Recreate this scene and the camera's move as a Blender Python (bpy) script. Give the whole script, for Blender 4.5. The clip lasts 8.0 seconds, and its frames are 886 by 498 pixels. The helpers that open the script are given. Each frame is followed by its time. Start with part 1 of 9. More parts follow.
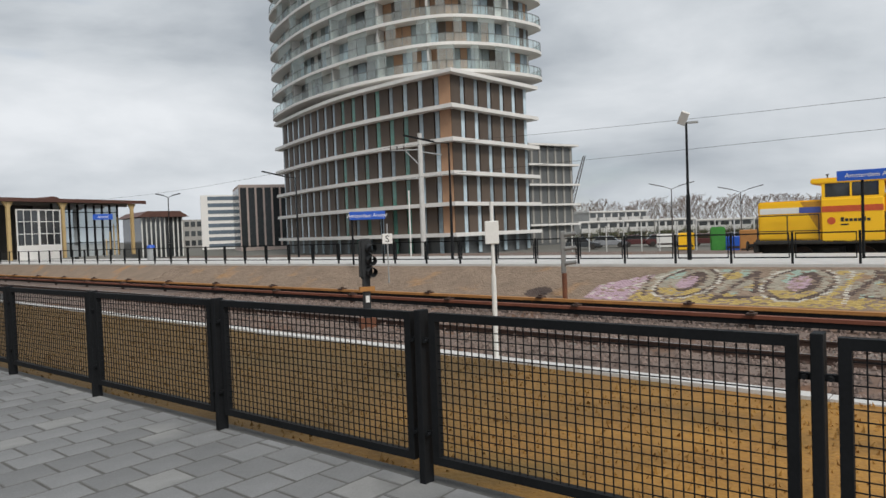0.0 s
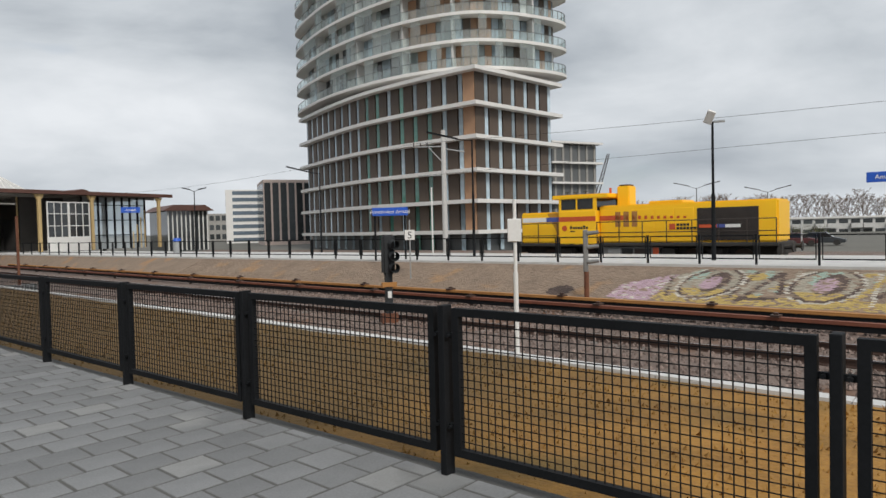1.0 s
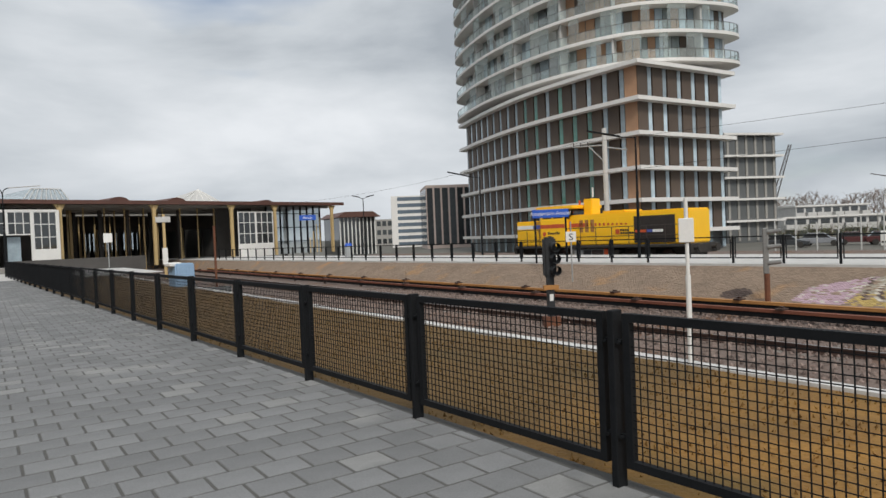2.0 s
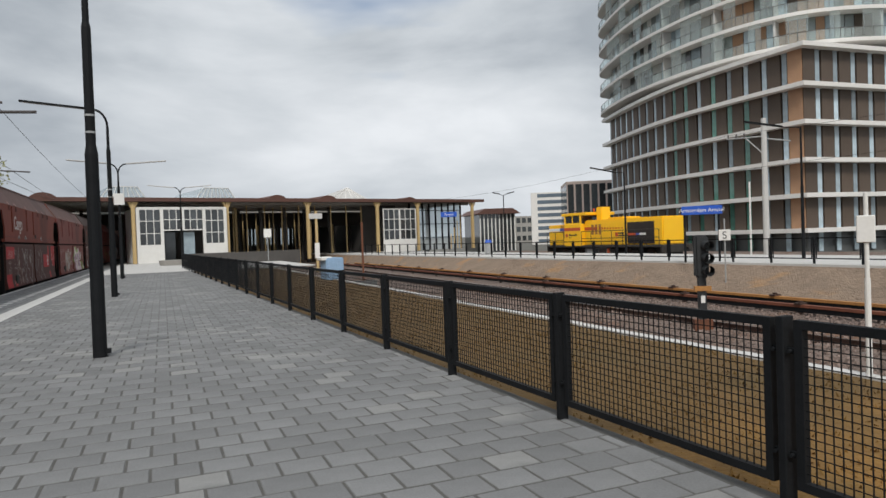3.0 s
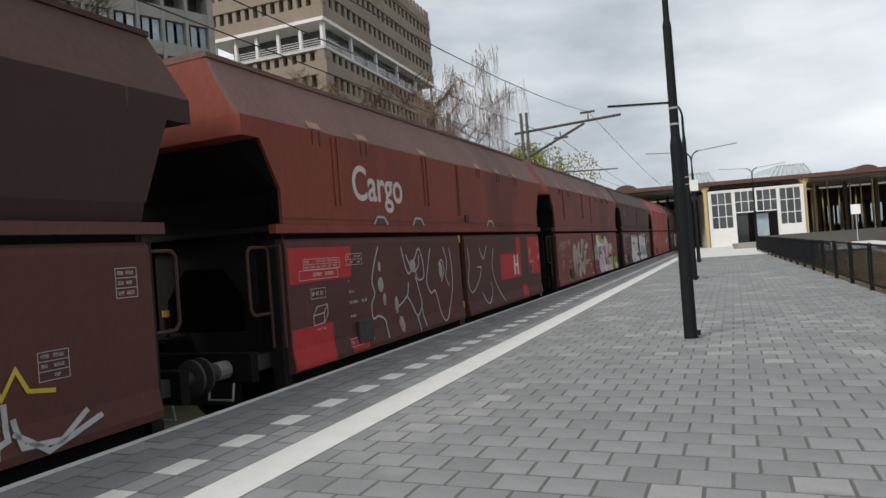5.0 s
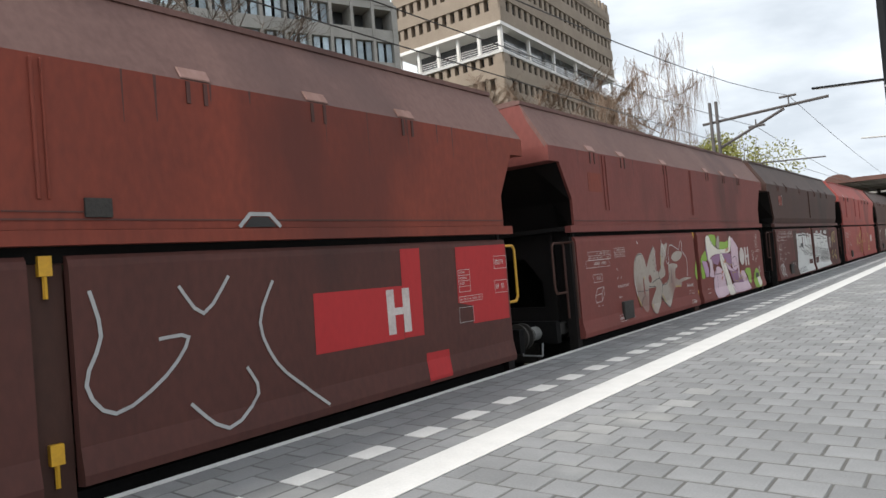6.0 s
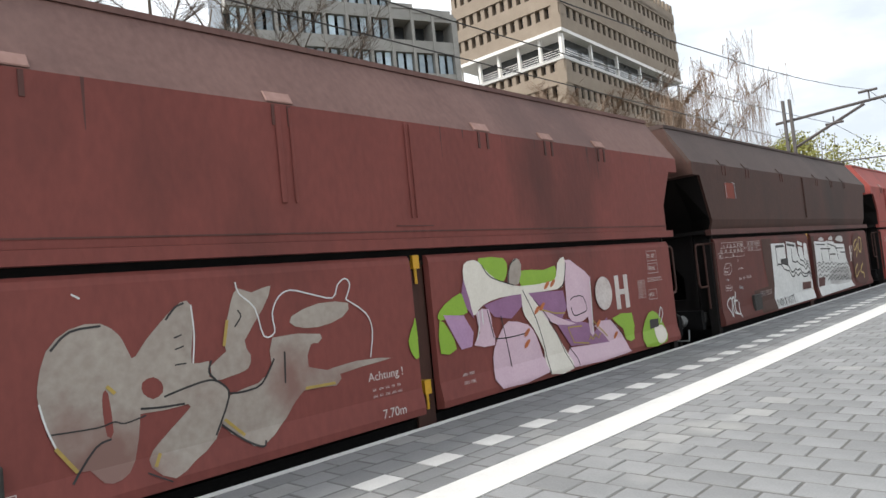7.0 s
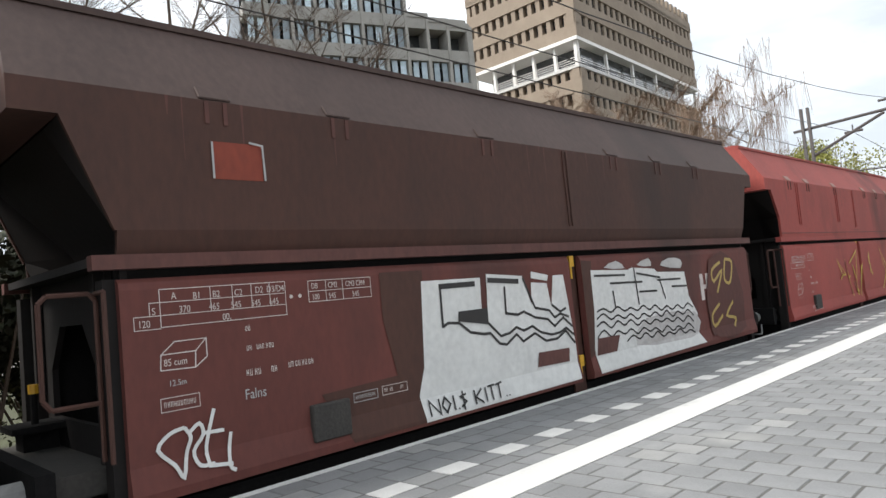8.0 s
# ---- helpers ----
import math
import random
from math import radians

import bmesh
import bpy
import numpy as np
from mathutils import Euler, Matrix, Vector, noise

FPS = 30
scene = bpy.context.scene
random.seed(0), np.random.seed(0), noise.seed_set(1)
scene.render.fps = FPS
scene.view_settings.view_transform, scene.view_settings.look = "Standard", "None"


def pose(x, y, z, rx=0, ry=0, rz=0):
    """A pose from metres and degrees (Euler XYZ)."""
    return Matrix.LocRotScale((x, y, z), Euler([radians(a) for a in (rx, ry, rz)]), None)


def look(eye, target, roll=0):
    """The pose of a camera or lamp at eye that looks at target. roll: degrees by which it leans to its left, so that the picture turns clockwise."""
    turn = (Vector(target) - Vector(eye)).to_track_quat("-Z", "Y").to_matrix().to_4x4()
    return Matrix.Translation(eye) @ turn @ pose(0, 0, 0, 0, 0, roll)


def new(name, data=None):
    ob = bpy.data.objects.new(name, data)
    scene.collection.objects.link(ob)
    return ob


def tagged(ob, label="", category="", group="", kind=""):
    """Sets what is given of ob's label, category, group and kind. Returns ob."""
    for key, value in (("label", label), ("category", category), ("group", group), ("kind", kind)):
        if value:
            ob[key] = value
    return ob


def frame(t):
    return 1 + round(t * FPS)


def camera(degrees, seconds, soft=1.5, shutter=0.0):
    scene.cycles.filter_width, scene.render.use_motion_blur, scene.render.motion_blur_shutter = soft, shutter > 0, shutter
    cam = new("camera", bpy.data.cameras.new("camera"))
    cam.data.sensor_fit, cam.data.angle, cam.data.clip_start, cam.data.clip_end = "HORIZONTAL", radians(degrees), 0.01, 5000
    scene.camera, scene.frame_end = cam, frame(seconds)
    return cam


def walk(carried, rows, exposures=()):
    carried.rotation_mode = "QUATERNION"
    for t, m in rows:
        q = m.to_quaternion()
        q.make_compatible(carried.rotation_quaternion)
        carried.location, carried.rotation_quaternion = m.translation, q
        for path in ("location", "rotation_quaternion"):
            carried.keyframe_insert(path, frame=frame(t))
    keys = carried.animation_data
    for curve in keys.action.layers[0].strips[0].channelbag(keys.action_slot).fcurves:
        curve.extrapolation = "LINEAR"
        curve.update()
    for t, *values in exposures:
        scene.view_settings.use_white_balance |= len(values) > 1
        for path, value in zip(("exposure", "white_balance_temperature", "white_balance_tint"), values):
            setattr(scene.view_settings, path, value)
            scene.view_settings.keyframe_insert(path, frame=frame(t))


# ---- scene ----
cam = camera(66.93, 8.0, soft=1.5)

# seconds, x, y, z, pitch, roll, yaw; +y runs along the platform towards the station
PATH_ROWS = [
    (0, 0.134, -0.078, 1.576, -1.62, 2.10, -50.03),
    (0.5, 0.084, -0.100, 1.571, -1.15, 1.70, -53.06),
    (1, 0.060, -0.122, 1.577, -1.83, 1.38, -48.16),
    (1.5, 0.057, -0.095, 1.586, -2.01, 2.23, -41.46),
    (2, 0.056, -0.071, 1.586, -1.18, 2.40, -34.59),
    (2.2, 0.053, -0.054, 1.593, -0.83, 1.99, -31.81),
    (3.3, 0.032, 0.011, 1.588, -1.13, 2.35, -19.14),
    (3.5, 0.039, 0.028, 1.581, -1.11, 2.54, -16.01),
    (4, -0.045, 0.124, 1.585, -0.92, 3.48, -1.25),
    (4.5, -0.129, 0.140, 1.586, 0.30, 3.78, 12.98),
    (5, -0.164, 0.103, 1.617, 0.25, 4.33, 23.47),
    (5.2, -0.148, 0.062, 1.608, 0.60, 4.11, 26.77),
    (6.3, -0.042, 0.047, 1.605, 1.68, 5.45, 41.89),
    (6.5, -0.023, 0.033, 1.594, 1.81, 5.72, 43.08),
    (7, -0.019, 0.006, 1.596, 2.92, 5.76, 44.47),
    (7.5, -0.024, -0.005, 1.599, 3.51, 5.60, 45.08),
    (8, -0.016, -0.016, 1.598, 3.71, 5.45, 45.68),
]
walk(cam, [(t, pose(x, y, z, 90 + p, r, w)) for t, x, y, z, p, r, w in PATH_ROWS],
     exposures=[(0, 0.0), (2.2, 0.0), (3.5, 0.05), (4.5, 0.15), (5.2, 0.35), (6.3, 1.0), (8, 1.1)])

# ---- sky and sun ----
world = bpy.data.worlds.new("sky")
scene.world = world
world.use_nodes = True
SUN_EL, SUN_AZ = 46.0, 206.0  # degrees; azimuth clockwise from +y


def build_sky():
    nt = world.node_tree
    nt.nodes.clear()
    out = nt.nodes.new("ShaderNodeOutputWorld")
    bg = nt.nodes.new("ShaderNodeBackground")
    bg.inputs["Strength"].default_value = 0.1
    sky = nt.nodes.new("ShaderNodeTexSky")
    sky.sky_type = "NISHITA"
    sky.sun_disc = False
    sky.sun_elevation = radians(SUN_EL)
    sky.sun_rotation = radians(SUN_AZ)
    co = nt.nodes.new("ShaderNodeTexCoord")
    mp = nt.nodes.new("ShaderNodeMapping")
    mp.inputs["Scale"].default_value = (1.0, 1.0, 3.2)
    mp.inputs["Location"].default_value = (3.1, 0.7, 0.35)
    n1 = nt.nodes.new("ShaderNodeTexNoise")
    n1.inputs["Scale"].default_value = 2.1
    n1.inputs["Detail"].default_value = 7.0
    n1.inputs["Roughness"].default_value = 0.52
    n1.inputs["Distortion"].default_value = 0.25
    n2 = nt.nodes.new("ShaderNodeTexNoise")
    n2.inputs["Scale"].default_value = 1.3
    n2.inputs["Detail"].default_value = 5.0
    cover = nt.nodes.new("ShaderNodeValToRGB")
    cover.color_ramp.elements[0].position = 0.25
    cover.color_ramp.elements[1].position = 0.38
    shade = nt.nodes.new("ShaderNodeValToRGB")
    e = shade.color_ramp.elements
    e[0].position, e[0].color = 0.35, (4.0, 4.4, 4.85, 1)
    e[1].position, e[1].color = 0.72, (8.1, 8.4, 8.75, 1)
    m = shade.color_ramp.elements.new(0.5)
    m.color = (5.9, 6.3, 6.7, 1)
    mix = nt.nodes.new("ShaderNodeMix")
    mix.data_type = "RGBA"
    ln = nt.links.new
    ln(co.outputs["Generated"], mp.inputs["Vector"])
    ln(mp.outputs["Vector"], n1.inputs["Vector"])
    ln(mp.outputs["Vector"], n2.inputs["Vector"])
    ln(n2.outputs["Fac"], cover.inputs["Fac"])
    ln(n1.outputs["Fac"], shade.inputs["Fac"])
    ln(cover.outputs["Color"], mix.inputs["Factor"])
    ln(sky.outputs["Color"], mix.inputs["A"])
    ln(shade.outputs["Color"], mix.inputs["B"])
    ln(mix.outputs["Result"], bg.inputs["Color"])
    ln(bg.outputs["Background"], out.inputs["Surface"])


build_sky()
sun_data = bpy.data.lights.new("sun", "SUN")
sun_data.energy = 2.35
sun_data.angle = radians(16)
sun_data.color = (1.0, 0.96, 0.9)
sun = new("sun", sun_data)
_a, _e = radians(SUN_AZ), radians(SUN_EL)
sun.matrix_basis = look((math.sin(_a) * math.cos(_e) * 60, math.cos(_a) * math.cos(_e) * 60, math.sin(_e) * 60), (0, 0, 0))


# ---- materials ----
def mat(name, c1, c2=None, rough=0.7, metal=0.0, scale=4.0, fine=40.0, bump=0.15, stain=None, stain_at=0.6, island=0.0, rand=0.0,
        stretch=(1, 1, 1), spec=0.5):
    """Two-scale noise between c1 and c2, an optional stain colour, fine relief."""
    c2 = c2 or tuple(v * 0.75 for v in c1)
    m = bpy.data.materials.new(name)
    m.use_nodes = True
    nt = m.node_tree
    b = nt.nodes["Principled BSDF"]
    ln = nt.links.new
    co = nt.nodes.new("ShaderNodeTexCoord")
    mp = nt.nodes.new("ShaderNodeMapping")
    mp.inputs["Scale"].default_value = stretch
    ln(co.outputs["Object"], mp.inputs["Vector"])
    n1 = nt.nodes.new("ShaderNodeTexNoise")
    n1.inputs["Scale"].default_value, n1.inputs["Detail"].default_value = scale, 6.0
    n1.inputs["Roughness"].default_value = 0.65
    n2 = nt.nodes.new("ShaderNodeTexNoise")
    n2.inputs["Scale"].default_value, n2.inputs["Detail"].default_value = fine, 3.0
    for n in (n1, n2):
        ln(mp.outputs["Vector"], n.inputs["Vector"])
    ramp = nt.nodes.new("ShaderNodeValToRGB")
    ramp.color_ramp.elements[0].position, ramp.color_ramp.elements[1].position = 0.32, 0.68
    ramp.color_ramp.elements[0].color, ramp.color_ramp.elements[1].color = (*c2, 1), (*c1, 1)
    ad = nt.nodes.new("ShaderNodeMath")
    ad.operation = "MULTIPLY_ADD"
    ad.inputs[1].default_value = 0.4
    sub = nt.nodes.new("ShaderNodeMath")
    sub.operation = "MULTIPLY"
    sub.inputs[1].default_value = 0.6
    ln(n1.outputs["Fac"], sub.inputs[0])
    ln(n2.outputs["Fac"], ad.inputs[0])
    ln(sub.outputs[0], ad.inputs[2])
    ln(ad.outputs[0], ramp.inputs["Fac"])
    col = ramp.outputs["Color"]
    if stain:
        n3 = nt.nodes.new("ShaderNodeTexNoise")
        n3.inputs["Scale"].default_value, n3.inputs["Detail"].default_value = scale * 0.45, 8.0
        ln(mp.outputs["Vector"], n3.inputs["Vector"])
        r3 = nt.nodes.new("ShaderNodeValToRGB")
        r3.color_ramp.elements[0].position, r3.color_ramp.elements[1].position = stain_at, stain_at + 0.12
        ln(n3.outputs["Fac"], r3.inputs["Fac"])
        mx = nt.nodes.new("ShaderNodeMix")
        mx.data_type = "RGBA"
        ln(r3.outputs["Color"], mx.inputs["Factor"])
        ln(col, mx.inputs["A"])
        mx.inputs["B"].default_value = (*stain, 1)
        col = mx.outputs["Result"]
    if island or rand:
        hs = nt.nodes.new("ShaderNodeHueSaturation")
        mr = nt.nodes.new("ShaderNodeMapRange")
        if island:
            g = nt.nodes.new("ShaderNodeNewGeometry")
            ln(g.outputs["Random Per Island"], mr.inputs["Value"])
        else:
            g = nt.nodes.new("ShaderNodeObjectInfo")
            ln(g.outputs["Random"], mr.inputs["Value"])
        amt = island or rand
        mr.inputs["To Min"].default_value, mr.inputs["To Max"].default_value = 1 - amt, 1 + amt
        ln(mr.outputs["Result"], hs.inputs["Value"])
        ln(col, hs.inputs["Color"])
        col = hs.outputs["Color"]
    ln(col, b.inputs["Base Color"])
    b.inputs["Roughness"].default_value, b.inputs["Metallic"].default_value = rough, metal
    b.inputs["Specular IOR Level"].default_value = spec
    if bump:
        bp = nt.nodes.new("ShaderNodeBump")
        bp.inputs["Strength"].default_value = bump
        bp.inputs["Distance"].default_value = 0.02
        ln(n2.outputs["Fac"], bp.inputs["Height"])
        ln(bp.outputs["Normal"], b.inputs["Normal"])
    return m


def glass(name, tint, alpha_dark=0.25, rough=0.05, rand=0.0):
    """A window pane far off: dark tinted reflecting glass."""
    m = mat(name, tint, tuple(v * 0.6 for v in tint), rough=rough, bump=0, scale=0.6, fine=2.0, rand=rand, spec=0.8)
    return m


def clear_glass(name, tint, mixv=0.75):
    m = bpy.data.materials.new(name)
    m.use_nodes = True
    nt = m.node_tree
    b = nt.nodes["Principled BSDF"]
    tr = nt.nodes.new("ShaderNodeBsdfTransparent")
    tr.inputs["Color"].default_value = (*tint, 1)
    mx = nt.nodes.new("ShaderNodeMixShader")
    mx.inputs["Fac"].default_value = 1 - mixv
    b.inputs["Base Color"].default_value = (*tint, 1)
    b.inputs["Roughness"].default_value = 0.08
    nt.links.new(tr.outputs[0], mx.inputs[1])
    nt.links.new(b.outputs[0], mx.inputs[2])
    nt.links.new(mx.outputs[0], nt.nodes["Material Output"].inputs["Surface"])
    return m


def glow(name, c, s):
    m = bpy.data.materials.new(name)
    m.use_nodes = True
    b = m.node_tree.nodes["Principled BSDF"]
    b.inputs["Base Color"].default_value = (*c, 1)
    b.inputs["Emission Color"].default_value = (*c, 1)
    b.inputs["Emission Strength"].default_value = s
    return m


M = dict(
    paver=mat("paver", (0.225, 0.227, 0.229), (0.145, 0.148, 0.15), 0.85, scale=1.3, fine=60, bump=0.25, island=0.13, stain=(0.28, 0.28, 0.27), stain_at=0.57),
    paver_one=mat("paver_one", (0.225, 0.227, 0.229), (0.145, 0.148, 0.15), 0.85, scale=1.3, fine=60, bump=0.25, rand=0.13, stain=(0.25, 0.25, 0.24), stain_at=0.60),
    paver_edge=mat("grimy_paver_edge", (0.18, 0.182, 0.18), (0.12, 0.121, 0.12), 0.9, scale=2, fine=60, bump=0.3),
    paver_pale=mat("pale_paver", (0.29, 0.29, 0.285), (0.205, 0.205, 0.20), 0.85, scale=2.5, fine=60, bump=0.25, stain=(0.16, 0.162, 0.16), stain_at=0.55),
    joint=mat("joint_sand", (0.11, 0.107, 0.10), (0.07, 0.068, 0.064), 0.95, scale=6, fine=80, bump=0.3),
    white_line=mat("white_road_paint", (0.62, 0.61, 0.59), (0.50, 0.495, 0.48), 0.7, scale=3, fine=50, bump=0.15, stain=(0.38, 0.38, 0.37), stain_at=0.64),
    black=mat("black_powder_coat", (0.014, 0.015, 0.017), (0.008, 0.009, 0.010), 0.65, scale=5, fine=60, bump=0.05, spec=0.15),
    moss=mat("mossy_gravel", (0.44, 0.225, 0.042), (0.21, 0.10, 0.022), 0.95, scale=1.3, fine=25, bump=0.9, stain=(0.20, 0.12, 0.028), stain_at=0.56),
    ballast=mat("ballast", (0.23, 0.175, 0.145), (0.09, 0.065, 0.055), 0.95, scale=1.2, fine=22, bump=1.0, stain=(0.16, 0.085, 0.05), stain_at=0.55),
    stone=mat("ballast_stone", (0.26, 0.20, 0.17), (0.10, 0.07, 0.06), 0.95, scale=3, fine=30, bump=0.4, island=0.5),
    rust_soil=mat("rusty_sand", (0.30, 0.15, 0.055), (0.18, 0.09, 0.036), 0.95, scale=0.8, fine=18, bump=0.7),
    rust=mat("rusty_steel", (0.20, 0.075, 0.035), (0.09, 0.035, 0.02), 0.8, scale=3, fine=45, bump=0.3),
    orange_cover=mat("weathered_orange_cover", (0.46, 0.22, 0.06), (0.30, 0.13, 0.04), 0.75, scale=2, fine=30, bump=0.2),
    cover_red=mat("red_brown_cover", (0.22, 0.07, 0.035), (0.12, 0.04, 0.024), 0.75, scale=2, fine=30, bump=0.2),
    rail=mat("rail_steel", (0.10, 0.06, 0.045), (0.05, 0.03, 0.025), 0.55, metal=0.4, scale=3, fine=40, bump=0.15),
    rail_top=mat("polished_rail_head", (0.30, 0.28, 0.27), (0.2, 0.18, 0.17), 0.3, metal=0.9, scale=3, fine=40, bump=0.05),
    sleeper=mat("concrete_sleeper", (0.25, 0.22, 0.2), (0.14, 0.12, 0.1), 0.9, scale=3, fine=40),
    slope=mat("brick_slope", (0.27, 0.20, 0.145), (0.17, 0.125, 0.09), 0.9, scale=1.0, fine=20, bump=0.5, stain=(0.36, 0.19, 0.08), stain_at=0.58),
    slope_brick=mat("slope_brick", (0.29, 0.215, 0.155), (0.18, 0.13, 0.095), 0.9, scale=1.0, fine=20, bump=0.4, island=0.14, stain=(0.36, 0.21, 0.10), stain_at=0.6),
    concrete=mat("pale_concrete", (0.60, 0.59, 0.57), (0.45, 0.445, 0.43), 0.85, scale=1.2, fine=30, bump=0.15),
    concrete_mid=mat("grey_concrete", (0.36, 0.345, 0.32), (0.25, 0.24, 0.22), 0.9, scale=0.6, fine=12, bump=0.2),
    concrete_brown=mat("brown_concrete", (0.30, 0.245, 0.19), (0.215, 0.17, 0.13), 0.9, scale=0.4, fine=9, bump=0.2),
    grass=mat("grass", (0.06, 0.065, 0.025), (0.035, 0.033, 0.016), 0.95, scale=0.6, fine=14, bump=0.8),
    ground=mat("city_ground", (0.16, 0.15, 0.13), (0.09, 0.09, 0.075), 0.95, scale=0.05, fine=1.5, bump=0.3),
    white=mat("white_paint", (0.80, 0.79, 0.76), (0.70, 0.69, 0.66), 0.5, scale=1.5, fine=30, bump=0.05),
    slab_white=mat("white_slab", (0.78, 0.76, 0.73), (0.66, 0.64, 0.61), 0.6, scale=0.3, fine=6, bump=0.05),
    tower_brown=mat("brown_cladding", (0.105, 0.076, 0.056), (0.075, 0.054, 0.04), 0.6, scale=0.4, fine=8, bump=0.1, rand=0.15),
    tower_orange=mat("copper_cladding", (0.40, 0.235, 0.135), (0.28, 0.16, 0.095), 0.6, scale=0.4, fine=8, bump=0.1, rand=0.25),
    tower_dark=mat("dark_curtain_wall", (0.13, 0.135, 0.135), (0.09, 0.095, 0.096), 0.35, scale=0.4, fine=6, bump=0.05),
    glass_blue=glass("blue_glass", (0.44, 0.54, 0.60), rand=0.5),
    glass_grey=glass("grey_green_glass", (0.27, 0.31, 0.30), rand=0.4),
    glass_slate=glass("slate_glass", (0.14, 0.18, 0.22)),
    glass_green=glass("green_glass", (0.10, 0.25, 0.20), rand=0.4),
    glass_dark=glass("dark_glass", (0.06, 0.066, 0.07), rand=0.5),
    balustrade=clear_glass("balustrade_glass", (0.80, 0.88, 0.87), 0.78),
    pane=clear_glass("clear_pane", (0.85, 0.9, 0.92), 0.7),
    yellow=mat("yellow_paint", (0.98, 0.56, 0.015), (0.94, 0.51, 0.012), 0.42, scale=0.8, fine=20, bump=0.03, stain=(0.62, 0.30, 0.02), stain_at=0.68),
    soot_yellow=mat("grimy_yellow_paint", (0.62, 0.30, 0.02), (0.36, 0.17, 0.02), 0.6, scale=2, fine=14, bump=0.03),
    red_stripe=mat("red_stripe", (0.62, 0.10, 0.03), None, 0.45, bump=0.02),
    blue_stripe=mat("blue_stripe", (0.08, 0.11, 0.38), None, 0.45, bump=0.02),
    grille=mat("dark_grille", (0.045, 0.03, 0.025), (0.025, 0.018, 0.015), 0.7, scale=2, fine=30),
    under=mat("underframe_grime", (0.05, 0.045, 0.04), (0.022, 0.02, 0.018), 0.85, scale=2, fine=30, bump=0.3),
    under_pale=mat("dusty_tank", (0.25, 0.25, 0.24), (0.15, 0.15, 0.145), 0.8, scale=2, fine=20),
    sign_blue=mat("sign_blue", (0.02, 0.10, 0.52), (0.018, 0.09, 0.46), 0.4, bump=0),
    beige=mat("beige_column", (0.58, 0.42, 0.20), (0.46, 0.33, 0.155), 0.6, scale=1.5, fine=20, bump=0.08),
    roof_brown=mat("brown_fascia", (0.135, 0.06, 0.045), (0.085, 0.042, 0.032), 0.6, scale=0.6, fine=10, bump=0.1),
    # canopy underside and hall: dimness under the roof is put into both colours
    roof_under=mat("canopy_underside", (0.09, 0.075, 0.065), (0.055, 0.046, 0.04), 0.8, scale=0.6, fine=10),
    hall_shade=mat("hall_shade", (0.085, 0.078, 0.072), (0.05, 0.047, 0.044), 0.7, scale=0.6, fine=10, bump=0),
    signal=mat("signal_black", (0.022, 0.024, 0.026), (0.014, 0.015, 0.016), 0.6, scale=4, fine=40),
    galv=mat("galvanised_steel", (0.42, 0.43, 0.43), (0.30, 0.31, 0.31), 0.5, metal=0.3, scale=3, fine=40, bump=0.05),
    wire=mat("wire", (0.05, 0.045, 0.042), None, 0.5, metal=0.6, bump=0),
    # near black: shade of recesses and undersides is put into the colour
    shaded_black=mat("shaded_coal_black", (0.012, 0.011, 0.011), (0.006, 0.006, 0.006), 0.9, scale=2, fine=20, bump=0.2, spec=0.1),
    mast_dark=mat("dark_mast", (0.10, 0.09, 0.085), (0.06, 0.05, 0.048), 0.6, scale=2, fine=20, bump=0.1),
    bark=mat("bark", (0.17, 0.13, 0.10), (0.08, 0.062, 0.05), 0.9, scale=2, fine=25, bump=0.4),
    birch=mat("birch_bark", (0.62, 0.58, 0.53), (0.30, 0.27, 0.24), 0.85, scale=2, fine=12, bump=0.2),
    twig=mat("twig", (0.23, 0.155, 0.105), (0.14, 0.092, 0.064), 0.9, scale=0.6, fine=5, bump=0),
    # skyline twigs: distance haze is put into the paler colour
    twig_hazy=mat("hazy_twig", (0.26, 0.205, 0.17), (0.19, 0.15, 0.125), 0.95, scale=0.3, fine=3, bump=0),
    leaf=mat("spring_leaf", (0.24, 0.235, 0.045), (0.13, 0.135, 0.03), 0.7, scale=0.8, fine=6, bump=0, island=0.3),
    # hedge leaves: shade of the wagon gaps is put into this dark green
    shaded_hedge_leaf=mat("shaded_hedge_leaf", (0.03, 0.035, 0.014), (0.016, 0.019, 0.009), 0.8, scale=0.8, fine=6, bump=0, island=0.4),
    leaf_dark=mat("shrub_leaf", (0.09, 0.10, 0.03), (0.05, 0.055, 0.02), 0.8, scale=0.8, fine=6, bump=0, island=0.4),
    cloth_blue=mat("blue_tarp", (0.34, 0.50, 0.68), (0.24, 0.36, 0.52), 0.6, scale=2, fine=15, bump=0.1),
    green_box=mat("green_cabin", (0.06, 0.30, 0.05), (0.04, 0.2, 0.035), 0.5, bump=0.02),
)


